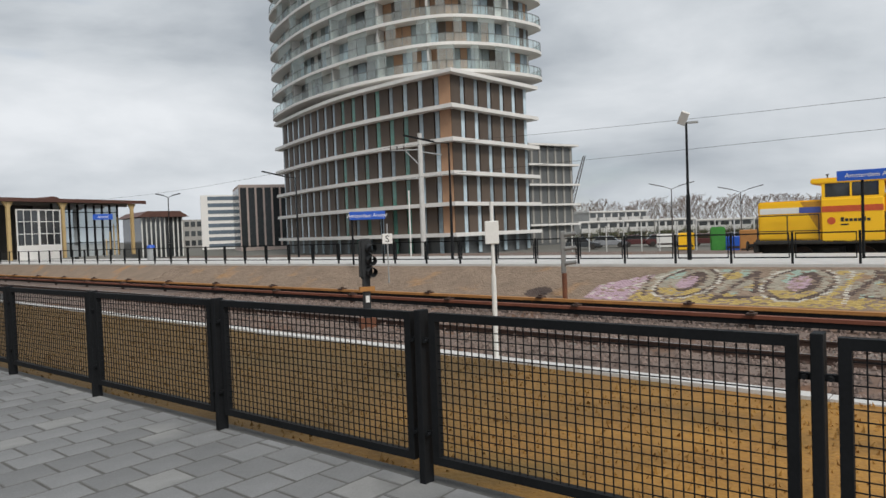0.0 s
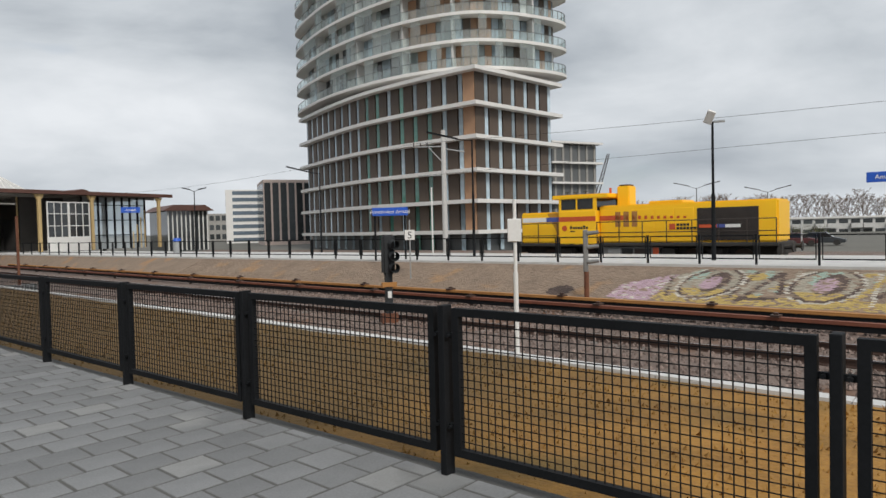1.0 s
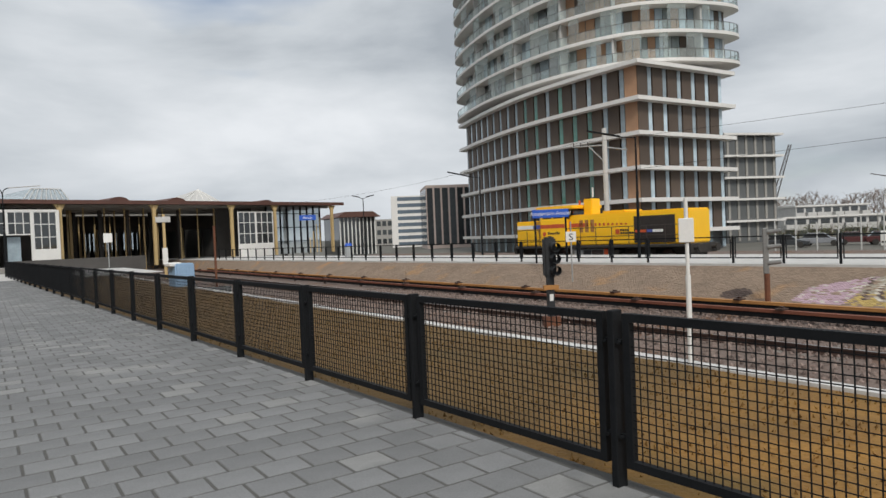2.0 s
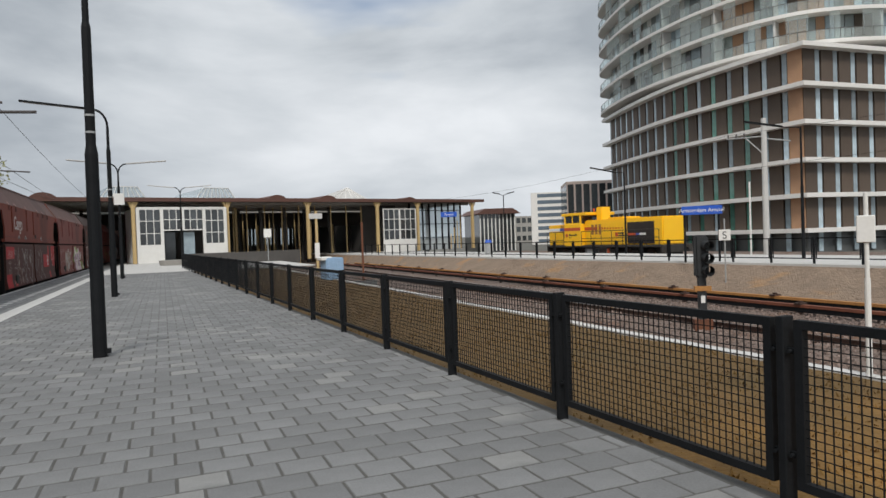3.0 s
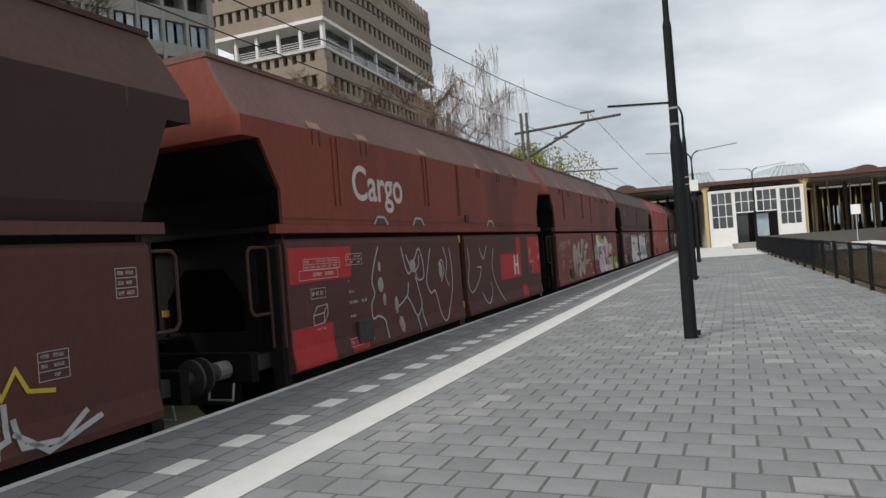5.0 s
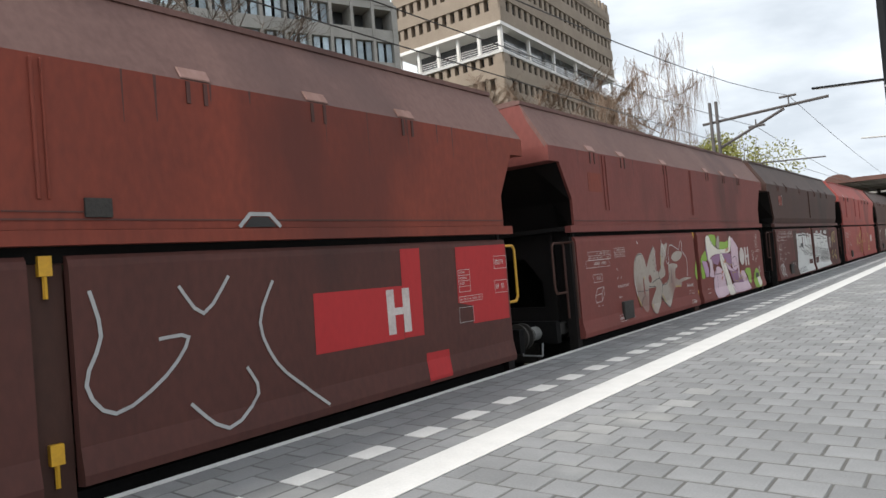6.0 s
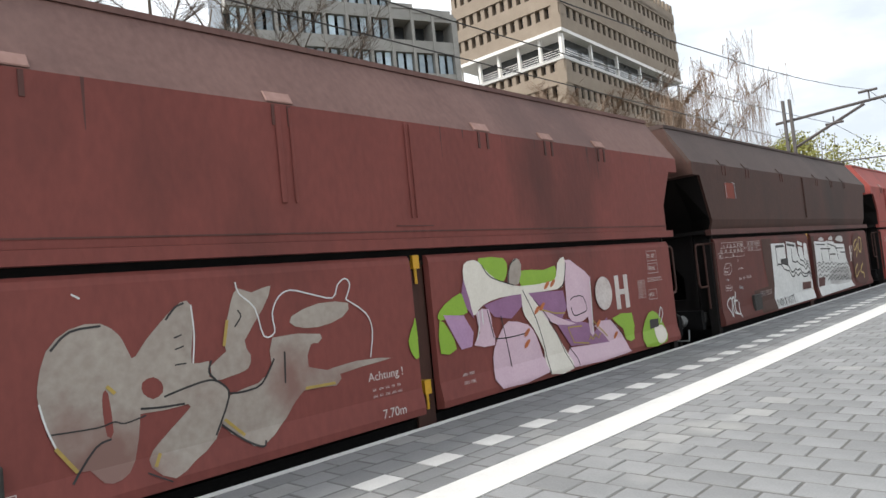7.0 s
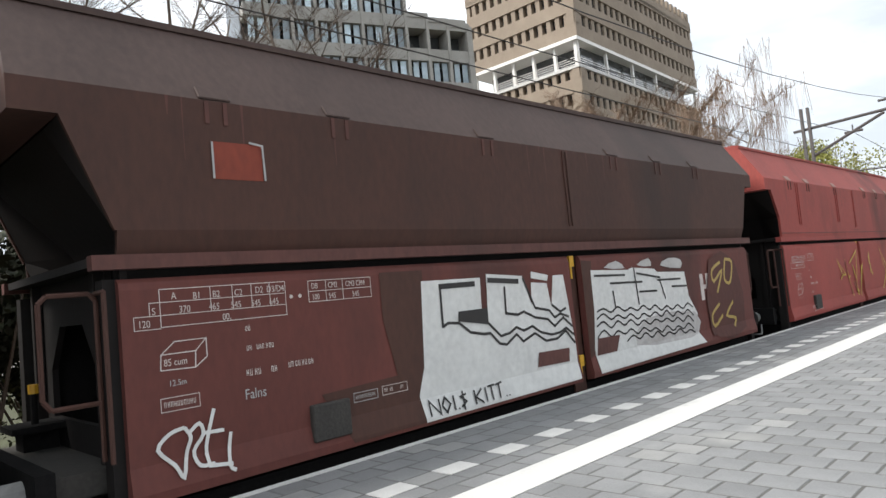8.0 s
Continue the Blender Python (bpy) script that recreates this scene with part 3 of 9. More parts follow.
def far_side():
    """Brick slope up to the opposite platform, its edge and its surface."""
    y0, y1, n = -30.0, 92.0, 61
    ys = [lerp(y0, y1, i / n) for i in range(n + 1)]

    def strip(name, fa, za, fb, zb, material, label, cat):
        bm = bmesh.new()
        va = [bm.verts.new((fa(y), y, za)) for y in ys]
        vb = [bm.verts.new((fb(y), y, zb)) for y in ys]
        for i in range(n):
            bm.faces.new((va[i], va[i + 1], vb[i + 1], vb[i]))
        return solid(name, bm, material, label, cat, "structure")

    strip("slope", slope_foot, LOW + 0.03, lambda y: far_edge(y) - 0.2, -0.045, M["slope"], "brown brick-paved slope below the opposite platform", "slope")
    bm = bmesh.new()
    for i in range(n):
        a, b = ys[i], ys[i + 1] - 0.01
        for lo, hi, f0, f1 in ((-0.05, 0.05, -0.22, 0.55),):
            v = [bm.verts.new(p) for p in ((far_edge(a) + f0, a, lo), (far_edge(b) + f0, b, lo), (far_edge(b) + f1, b, lo), (far_edge(a) + f1, a, lo),
                                           (far_edge(a) + f0, a, hi), (far_edge(b) + f0, b, hi), (far_edge(b) + f1, b, hi), (far_edge(a) + f1, a, hi))]
            for f in ((3, 2, 1, 0), (4, 5, 6, 7), (0, 1, 5, 4), (1, 2, 6, 5), (2, 3, 7, 6), (3, 0, 4, 7)):
                bm.faces.new([v[k] for k in f])
    solid("far_coping", bm, M["concrete"], "pale concrete coping of the opposite platform", "coping", "structure")
    strip("far_platform", lambda y: far_edge(y) + 0.5, 0.03, lambda y: far_edge(y) + 7.6, 0.03, M["concrete"], "pale paved opposite platform", "platform")
    strip("far_platform_wall", lambda y: far_edge(y) + 7.6, 0.03, lambda y: far_edge(y) + 7.62, -1.4, M["concrete_mid"], "concrete wall of the opposite platform", "wall")
    strip("far_track_bed", lambda y: far_edge(y) + 7.6, -0.95, lambda y: far_edge(y) + 34, -0.95, M["ballast"], "brown ballast of the tracks behind the opposite platform", "ballast")
    # brick courses of the slope; some bricks carry faded spray paint, some a shadow as colour
    rnd = random.Random(9)
    groups = {k: ([], []) for k in ("plain", "lilac", "yellow", "grey", "dark", "pale", "teal")}
    rows = 40
    for r in range(rows):
        for k in range(int(46 / 0.14)):
            y = -6 + k * 0.14 + (r % 2) * 0.07
            u0, u1 = (r + 0.06) / rows, (r + 0.94) / rows
            verts, faces = groups[brick_tint(y + 0.07, (u0 + u1) / 2, rnd)]
            b = len(verts)
            h = rnd.uniform(0.005, 0.012)
            for yy, u in ((y + 0.005, u0), (y + 0.135, u0), (y + 0.135, u1), (y + 0.005, u1)):
                x = lerp(slope_foot(yy), far_edge(yy) - 0.2, u)
                z = lerp(LOW + 0.03, -0.045, u)
                verts.append((x, yy, z))
                verts.append((x - h * 0.3, yy, z + h))
            for i in range(4):
                j = (i + 1) % 4
                faces.append((b + 2 * i, b + 2 * j, b + 2 * j + 1, b + 2 * i + 1))
            faces.append((b + 1, b + 3, b + 5, b + 7))
    tints = dict(lilac=((0.45, 0.32, 0.37), (0.36, 0.25, 0.29)), yellow=((0.50, 0.37, 0.12), (0.34, 0.24, 0.08)), grey=((0.36, 0.33, 0.26), (0.26, 0.23, 0.18)), pale=((0.56, 0.53, 0.46), (0.42, 0.39, 0.33)), teal=((0.32, 0.42, 0.36), (0.26, 0.33, 0.27)), dark=((0.10, 0.068, 0.055), (0.065, 0.045, 0.038)))
    t = tagged(thing("slope_bricks", "brown brick courses with faded lilac, yellow and grey graffiti and a painted signal shadow", "bricks"), kind="structure")
    for k, (verts, faces) in groups.items():
        # dark bricks hold sprayed outlines and the signal's painted shadow
        m = M["slope_brick"] if k == "plain" else mat("tinted_" + k, tints[k][0], tints[k][1], 0.9, scale=1.6, fine=24, bump=0.4, island=0.12)
        ob = new("brick_courses" if k == "plain" else "graffiti", quads("bricks", m, verts, faces))
        ob.parent = t
        tagged(ob, kind="stuff")


def brick_tint(y, u, rnd):
    """Which colour a brick of the slope carries: faded looping letters along y and a signal's shadow."""
    # shadow of the rusty signal, painted into the bricks at its left
    if ((y - 12.9) / 0.5) ** 2 + ((u - 0.2) / 0.14) ** 2 < 1:
        return "dark"
    if not 0.2 < y < 10.9 or u < 0.05 or u > 0.94:
        return "plain"
    top = 0.93 if y < 8.7 else lerp(0.93, 0.45, (y - 8.7) / 2.2)
    if u > top or rnd.random() < 0.18:
        return "plain"
    n = noise.noise((y * 1.1, u * 4.0, 3.0))
    for c, uc in ((8.03, 0.56), (4.71, 0.58)):
        if math.hypot((y - c) / 0.30, (u - uc) / 0.17) < 1:
            return "lilac"
        if math.hypot((y - c + 0.13) / 0.42, (u - uc - 0.03) / 0.26) < 1:
            return "dark"
        d = math.hypot((y - c) / 0.92, (u - uc) / 0.40)
        if 0.90 < d < 1.02:
            return "dark"
        if 1.02 <= d < 1.10:
            return "pale"
        if d < 0.9:
            if u < 0.40:
                return "yellow" if rnd.random() < 0.9 else "grey"
            return "teal" if n > 0.25 else "grey"
    for a, b, w, cl in (((6.14, 0.88), (6.75, 0.18), 0.10, "dark"), ((6.14, 0.88), (5.72, 0.34), 0.09, "dark"), ((6.75, 0.20), (5.75, 0.22), 0.06, "dark"), ((6.9, 0.9), (7.1, 0.2), 0.05, "dark"),
                        ((5.72, 0.34), (5.55, 0.9), 0.04, "pale"), ((2.65, 0.88), (3.25, 0.34), 0.08, "dark"), ((2.85, 0.88), (1.85, 0.22), 0.10, "dark"), ((2.9, 0.3), (1.9, 0.22), 0.05, "dark"),
                        ((3.25, 0.80), (3.65, 0.38), 0.10, "yellow"), ((1.2, 0.85), (1.6, 0.35), 0.08, "dark"), ((1.6, 0.60), (1.2, 0.56), 0.12, "yellow"), ((3.5, 0.92), (3.3, 0.15), 0.04, "pale"),
                        ((9.5, 0.72), (9.0, 0.2), 0.05, "dark"), ((8.6, 0.9), (9.9, 0.35), 0.04, "pale"), ((2.2, 0.9), (1.3, 0.75), 0.05, "pale"), ((0.9, 0.9), (0.6, 0.2), 0.07, "dark")):
        a, b, p = Vector((a[0], a[1] * 2.2)), Vector((b[0], b[1] * 2.2)), Vector((y, u * 2.2))
        k = max(0, min(1, (p - a).dot(b - a) / (b - a).length_squared))
        if (a + (b - a) * k - p).length < w:
            return cl
    if y > 9.4:
        return "lilac" if rnd.random() < 0.85 else "pale"
    if u < 0.30 + 0.16 * n:
        return "yellow" if rnd.random() < 0.85 else "plain"
    if n > 0.28:
        return "yellow"
    if n < -0.25:
        return "plain"
    return "teal" if noise.noise((y * 2.1, u * 5.0, 8.0)) > 0.33 else "grey"


ground_sheet()
platform()
sunken_tracks()
third_rail(16.75, -0.70, M["cover_red"], "rusty red-brown third rail cover on brackets", 1.5)
third_rail(17.95, -0.66, M["orange_cover"], "rusty orange third rail cover on brackets", 3.4)
track(13.9, -0.83, -20, 88)
track(0, -0.76, -60, 130, m=pose(34.0, 22.9, 0, 0, 0, 2.0))
far_side()


# ---- freight train ----
PITCH = 15.2
HL = 6.45               # half length of the side doors
PLATE_W = 1.5


def rust_paint(name, c1, c2, stain, at=0.6, rough=0.72):
    return mat(name, c1, c2, rough, spec=0.3, scale=0.7, fine=14, bump=0.12, stain=stain, stain_at=at, stretch=(1, 1, 0.45))


WP = dict(
    brown=rust_paint("wagon_brown", (0.205, 0.056, 0.046), (0.145, 0.042, 0.035), (0.085, 0.030, 0.025)),
    roof=rust_paint("wagon_roof_dust", (0.175, 0.098, 0.083), (0.115, 0.060, 0.052), (0.09, 0.05, 0.045)),
    dark=rust_paint("wagon_dark_brown", (0.075, 0.034, 0.025), (0.048, 0.024, 0.019), (0.038, 0.022, 0.018)),
    red=rust_paint("wagon_red_brown", (0.235, 0.050, 0.030), (0.15, 0.036, 0.024), (0.11, 0.030, 0.022), 0.58),
    bright=rust_paint("wagon_bright_red", (0.33, 0.066, 0.054), (0.23, 0.052, 0.044), (0.12, 0.035, 0.03)),
    old=rust_paint("wagon_old_brown", (0.095, 0.034, 0.027), (0.060, 0.024, 0.020), (0.048, 0.022, 0.019)),
    patch=rust_paint("fresh_red_paint", (0.42, 0.030, 0.032), (0.34, 0.026, 0.028), (0.22, 0.03, 0.026), 0.68),
    rim=rust_paint("wagon_rim", (0.12, 0.05, 0.042), (0.07, 0.032, 0.028), (0.05, 0.03, 0.025)),
    # wagon ends: shade of the coupling gap is put into these two colours
    end=rust_paint("shaded_end_grime", (0.011, 0.007, 0.006), (0.006, 0.005, 0.0045), (0.005, 0.004, 0.004), 0.55),
    shaded_soot=rust_paint("shaded_soot_brown", (0.010, 0.007, 0.006), (0.006, 0.005, 0.005), (0.005, 0.004, 0.004), 0.55),
    wine=rust_paint("wagon_dull_wine", (0.135, 0.042, 0.034), (0.09, 0.031, 0.026), (0.055, 0.025, 0.021), 0.56),
    dusk=rust_paint("wagon_dark_roof_dust", (0.080, 0.052, 0.045), (0.052, 0.034, 0.030), (0.044, 0.030, 0.027)),
    deep=rust_paint("wagon_deep_brown", (0.048, 0.024, 0.019), (0.031, 0.017, 0.014), (0.025, 0.016, 0.014)),
    eye=rust_paint("worn_pink_primer", (0.34, 0.21, 0.18), (0.22, 0.12, 0.10), (0.17, 0.09, 0.07)),
    white=mat("wagon_lettering", (0.60, 0.55, 0.52), (0.40, 0.33, 0.31), 0.6, scale=4, fine=30, bump=0.02),
    yellow=mat("handrail_yellow", (0.66, 0.36, 0.02), (0.5, 0.27, 0.02), 0.5, scale=4, fine=30, bump=0.05),
)


def wagon_meshes():
    """Shared shapes; y along the wagon, z as in the place, x towards the platform."""
    S = {}
    w = PLATE_W
    # side plate of the hopper: seen from the side
    plate = [(-HL, 2.16), (HL, 2.16), (HL, 2.63), (HL + 0.37, 3.29), (HL + 0.72, 3.29), (HL + 0.72, 3.56), (-HL - 0.72, 3.56), (-HL - 0.72, 3.29), (-HL - 0.37, 3.29), (-HL, 2.63)]
    plate2 = [(y, 2.36 if z < 2.7 else z) for y, z in plate if z != 2.63]
    e = HL + 0.72
    for s in (1, -1):
        for form, poly in ((0, plate), (1, plate2)):
            bm = bmesh.new()
            prism(bm, poly, s * (w - 0.05), s * w, yz)
            if form:                    # lower strip folded inwards
                prism(bm, [(s * w, 2.36), (s * (w - 0.07), 2.12), (s * (w - 0.12), 2.12), (s * (w - 0.05), 2.36)], -HL + 0.02, HL - 0.02, xz)
            S["side_plate", s, form] = bm
        bm = bmesh.new()
        a = [(s * w, -e, 3.56), (s * w, e, 3.56), (s * 0.95, e - 0.05, 4.42), (s * 0.95, -e + 0.05, 4.42)]
        b = [(x - s * 0.06, y, z - 0.03) for x, y, z in a]
        v = [bm.verts.new(p) for p in a + b]
        for f in ((0, 1, 2, 3), (7, 6, 5, 4), (0, 4, 5, 1), (1, 5, 6, 2), (2, 6, 7, 3), (3, 7, 4, 0)):
            bm.faces.new([v[i] for i in f])
        S["roof_slope", s] = bm
    for s in (1, -1):
        bm = bmesh.new()
        rows = [[(-0.95, s * (e - 0.05), 4.42), (0.95, s * (e - 0.05), 4.42)], [(-w + 0.01, s * (e - 0.004), 3.56), (w - 0.01, s * (e - 0.004), 3.56)],
                [(-w + 0.02, s * (e - 0.004), 3.295), (w - 0.02, s * (e - 0.004), 3.295)], [(-w + 0.02, s * (HL + 0.36), 3.295), (w - 0.02, s * (HL + 0.36), 3.295)]]
        vs = [[bm.verts.new(p) for p in r] for r in rows]
        for p, q in zip(vs, vs[1:]):
            bm.faces.new((p[0], p[1], q[1], q[0]))
        S["hood", s] = bm
        # sloping end of the hopper: chamfered cheeks and a deeper middle
        for form, zk in ((0, 2.63), (1, 2.38)):
            bm = bmesh.new()
            rows = []
            for yo, yi, z in ((0.36, 0.34, 3.293), (-0.01, -0.34, zk), (-0.02, -0.48, 2.10)):
                rows.append([bm.verts.new((x, s * (HL + y), z)) for x, y in ((-w + 0.06, yo), (-0.92, yi), (0.92, yi), (w - 0.06, yo))])
            for p, q in zip(rows, rows[1:]):
                for i in range(3):
                    bm.faces.new((p[i], p[i + 1], q[i + 1], q[i]))
            S["chute", s, form] = bm
    bm = fresh((-0.97, 0.97, -HL - 0.66, HL + 0.66, 4.32, 4.37))
    S["load"] = bm
    bm = bmesh.new()
    for s in (1, -1):
        box(bm, s * 0.95 - 0.05, s * 0.95 + 0.05, -HL - 0.69, HL + 0.69, 4.38, 4.445)
    for s in (1, -1):
        box(bm, -0.9, 0.9, s * (HL + 0.64) - 0.04, s * (HL + 0.64) + 0.04, 4.38, 4.47)
    S["top_rim"] = bm
    bm = bmesh.new()
    for s in (1, -1):
        box(bm, s * w - 0.09, s * w + 0.03, -HL - 0.2, HL + 0.2, 2.035, 2.155)
    S["waist_rail"] = bm
    # side doors with a folded lower edge
    prof = [(1.40, 0.10), (1.53, 0.12), (1.541, 0.20), (1.496, 0.42), (1.496, 1.86), (1.48, 1.92), (1.45, 1.955), (1.40, 1.955)]
    for s in (1, -1):
        for n, (a, b) in enumerate(((-HL, -0.15), (0.15, HL))):
            bm = bmesh.new()
            prism(bm, [(s * u, v) for u, v in prof], a, b, xz)
            S["side_door", s, n] = bm
    S["corner_post"] = fresh((-0.085, 0.085, -0.08, 0.08, -0.2, 1.96))
    S["centre_bulkhead"] = fresh((-1.38, 1.38, -0.145, 0.145, -0.1, 2.03))
    S["underframe"] = fresh((-1.15, 1.15, -HL - 0.48, HL + 0.48, 0.22, 0.42), (-0.5, 0.5, -HL, HL, -0.35, 0.23))
    S["headstock"] = fresh((-1.3, 1.3, -0.07, 0.07, 0.12, 0.5))
    S["hopper_floor"] = fresh((-1.35, 1.35, -HL + 0.1, HL - 0.1, -0.36, 0.05))
    # black strip added behind the door's upper gap to keep it dark
    S["top_seal"] = fresh((1.34, 1.40, -HL, HL, 1.90, 2.08))
    # closed end below the hopper, with a chamfered opening
    bm = fresh((-1.42, -0.72, 0.0, 0.06, 0.3, 2.07), (0.72, 1.42, 0.0, 0.06, 0.3, 2.07), (-0.72, 0.72, 0.0, 0.06, 1.62, 2.07), (-0.72, 0.72, 0.0, 0.06, 0.3, 0.7))
    for d in (-1, 1):
        prism(bm, [(d * 0.72, 1.62), (d * 0.36, 1.62), (d * 0.72, 1.18)], 0.0, 0.06, xz)
    S["end_wall"] = bm
    S["end_recess"] = fresh((-0.9, 0.9, -0.8, -0.75, 0.3, 2.0), (-0.9, -0.85, -0.75, -0.01, 0.3, 2.0), (0.85, 0.9, -0.75, -0.01, 0.3, 2.0))
    S["end_flange"] = fresh((-1.47, 1.47, -0.45, 0.26, 2.075, 2.15))
    bm = fresh((0.34, 0.86, 0.06, 0.52, 0.62, 0.68), (0.50, 0.82, 0.08, 0.40, 0.30, 0.62))
    S["end_step"] = bm
    bm = bmesh.new()
    tube(bm, (0.55, 0.28, 0.68), (0.55, 0.28, 0.98), 0.035, n=8)
    S["brake_lever"] = bm
    bm = bmesh.new()
    tube(bm, (0.55, 0.28, 0.98), (0.55, 0.28, 1.07), 0.05, n=8)
    S["lever_knob"] = bm
    S["end_post"] = fresh((-0.04, 0.04, 0.062, 0.15, 0.42, 2.07))
    bm = bmesh.new()
    box(bm, -1.0, 1.0, -1.2, 1.2, -0.35, -0.1)
    for s in (-1, 1):
        box(bm, s * 1.0 - 0.1, s * 1.0 + 0.1, -1.5, 1.5, -0.4, -0.15)
    S["bogie"] = bm
    bm = bmesh.new()
    for s in (-1, 1):
        tube(bm, (s * 0.72, 0, 0), (s * 0.80, 0, 0), 0.46, n=20)
        tube(bm, (s * 0.66, 0, 0), (s * 0.72, 0, 0), 0.5, n=20)
    tube(bm, (-0.7, 0, 0), (0.7, 0, 0), 0.09, n=8)
    S["wheelset"] = bm
    bm = bmesh.new()
    tube(bm, (0, 0, 0), (0, 0.28, 0), 0.12, n=14)
    S["buffer_case"] = bm
    bm = bmesh.new()
    tube(bm, (0, 0.28, 0), (0, 0.5, 0), 0.085, n=12)
    S["buffer_rod"] = bm
    bm = bmesh.new()
    tube(bm, (0, 0.5, 0), (0, 0.54, 0), 0.23, n=20)
    S["buffer_head"] = bm
    bm = bmesh.new()
    path_tube(bm, [(1.3, 0, 0.5), (1.3, 0, 1.80), (1.3, 0.05, 1.86), (1.3, 0.36, 1.86), (1.3, 0.42, 1.8), (1.3, 0.42, 1.05), (1.3, 0.36, 0.97), (1.3, 0.0, 0.97)], 0.022)
    path_tube(bm, [(1.1, 0, 0.5), (1.1, 0, 1.86), (1.3, 0, 1.86)], 0.022)
    S["handrail"] = bm
    bm = bmesh.new()
    path_tube(bm, [(0.6, 0.62, 0.12), (0.6, 0.66, -0.1), (1.0, 0.66, -0.1), (1.0, 0.62, 0.12)], 0.016)
    S["shunter_step"] = bm
    bm = bmesh.new()
    tube(bm, (0, -0.1, 0.25), (0, 0.42, 0.22), 0.07, n=8)
    box(bm, -0.06, 0.06, 0.35, 0.6, 0.02, 0.26)
    S["coupler"] = bm
    bm = bmesh.new()
    box(bm, -0.035, 0.035, -0.05, 0.05, 0, 0.16)
    tube(bm, (0, 0, -0.18), (0, 0, 0.0), 0.02, n=6)
    S["latch"] = bm
    return {k: mesh_of(k[0] if isinstance(k, tuple) else k, b, None) for k, b in S.items()}


WS = wagon_meshes()


def wear(me, material):
    c = me.copy()
    c.materials.append(material)
    return c


def flat(poly, x):
    """A decal: polygon in (y, z) laid on the platform side at x, a few millimetres thick."""
    x = layer(x)
    bm = bmesh.new()
    prism(bm, poly, x, x + 0.003, yz)
    return bm


LAYER = [0]


def layer(x):
    """Each coat of paint lies a little above the one before."""
    LAYER[0] += 1
    return x + LAYER[0] * 0.00025


def ribbon(pts, width, closed=False):
    """Left and right edge of a painted stroke along 2D points."""
    pts = [Vector(p) for p in pts]
    k = len(pts)
    left, right = [], []
    for i, p in enumerate(pts):
        a = pts[i - 1] if i or closed else p
        b = pts[(i + 1) % k] if i < k - 1 or closed else p
        d1 = (p - a).normalized() if (p - a).length > 1e-6 else (b - p).normalized()
        d2 = (b - p).normalized() if (b - p).length > 1e-6 else d1
        n1, n2 = Vector((-d1.y, d1.x)), Vector((-d2.y, d2.x))
        n = n1 + n2
        n = n.normalized() if n.length > 0.2 else n1
        w = width / 2 / max(0.55, n.dot(n1))
        left.append(p + n * w)
        right.append(p - n * w)
    return left, right


def strokes(parent, name, lines, width, x, material, label="", closed=False):
    """Painted lines, each a part of its own."""
    for pts in lines:
        bm = bmesh.new()
        xx = layer(x)
        le, ri = ribbon(pts, width, closed)
        a = [bm.verts.new((xx, p[0], p[1])) for p in le]
        b = [bm.verts.new((xx, p[0], p[1])) for p in ri]
        n = len(a)
        for i in range(n if closed else n - 1):
            q = (i + 1) % n
            bm.faces.new((a[i], a[q], b[q], b[i]))
        fold(bm)
        part(name, bm, material, parent, label)


def fold(bm):
    """Lays paint over the flared foot of a side door."""
    for h in (0.42, 0.20):
        bmesh.ops.bisect_plane(bm, geom=bm.verts[:] + bm.edges[:] + bm.faces[:], plane_co=(0, 0, h), plane_no=(0, 0, 1))
    for v in bm.verts:
        if v.co.z < 0.42:
            v.co.x += 0.045 * min(1.0, (0.42 - v.co.z) / 0.22)


def spray(parent, name, poly, x, material, label="", smooth=5):
    bm = bmesh.new()
    pts = smooth_line(poly, smooth, True) if smooth else poly
    x = layer(x)
    vs = [bm.verts.new((x, u, v)) for u, v in pts]
    for tri in tessellate_polygon([[Vector((u, v, 0)) for u, v in pts]]):
        bm.faces.new([vs[i] for i in tri])
    fold(bm)
    return part(name, bm, material, parent, label)


def lettering(parent, text, y, z, size, x, material, bold=0.0, sx=1.0):
    """Built-in font turned into a mesh on the platform side, reading along +y."""
    cu = bpy.data.curves.new("lettering", "FONT")
    cu.body = text
    cu.size = size
    cu.extrude = 0.001
    cu.offset = bold
    tmp = bpy.data.objects.new("lettering", cu)
    me = bpy.data.meshes.new_from_object(tmp)
    bpy.data.objects.remove(tmp)
    me.materials.append(material)
    ob = new("lettering", me)
    ob.parent = parent
    ob.matrix_basis = Matrix.Translation((x, y, z)) @ Matrix(((0, 0, 1, 0), (1, 0, 0, 0), (0, 1, 0, 0), (0, 0, 0, 1))) @ Matrix.Diagonal((sx, 1, 1, 1))
    return ob


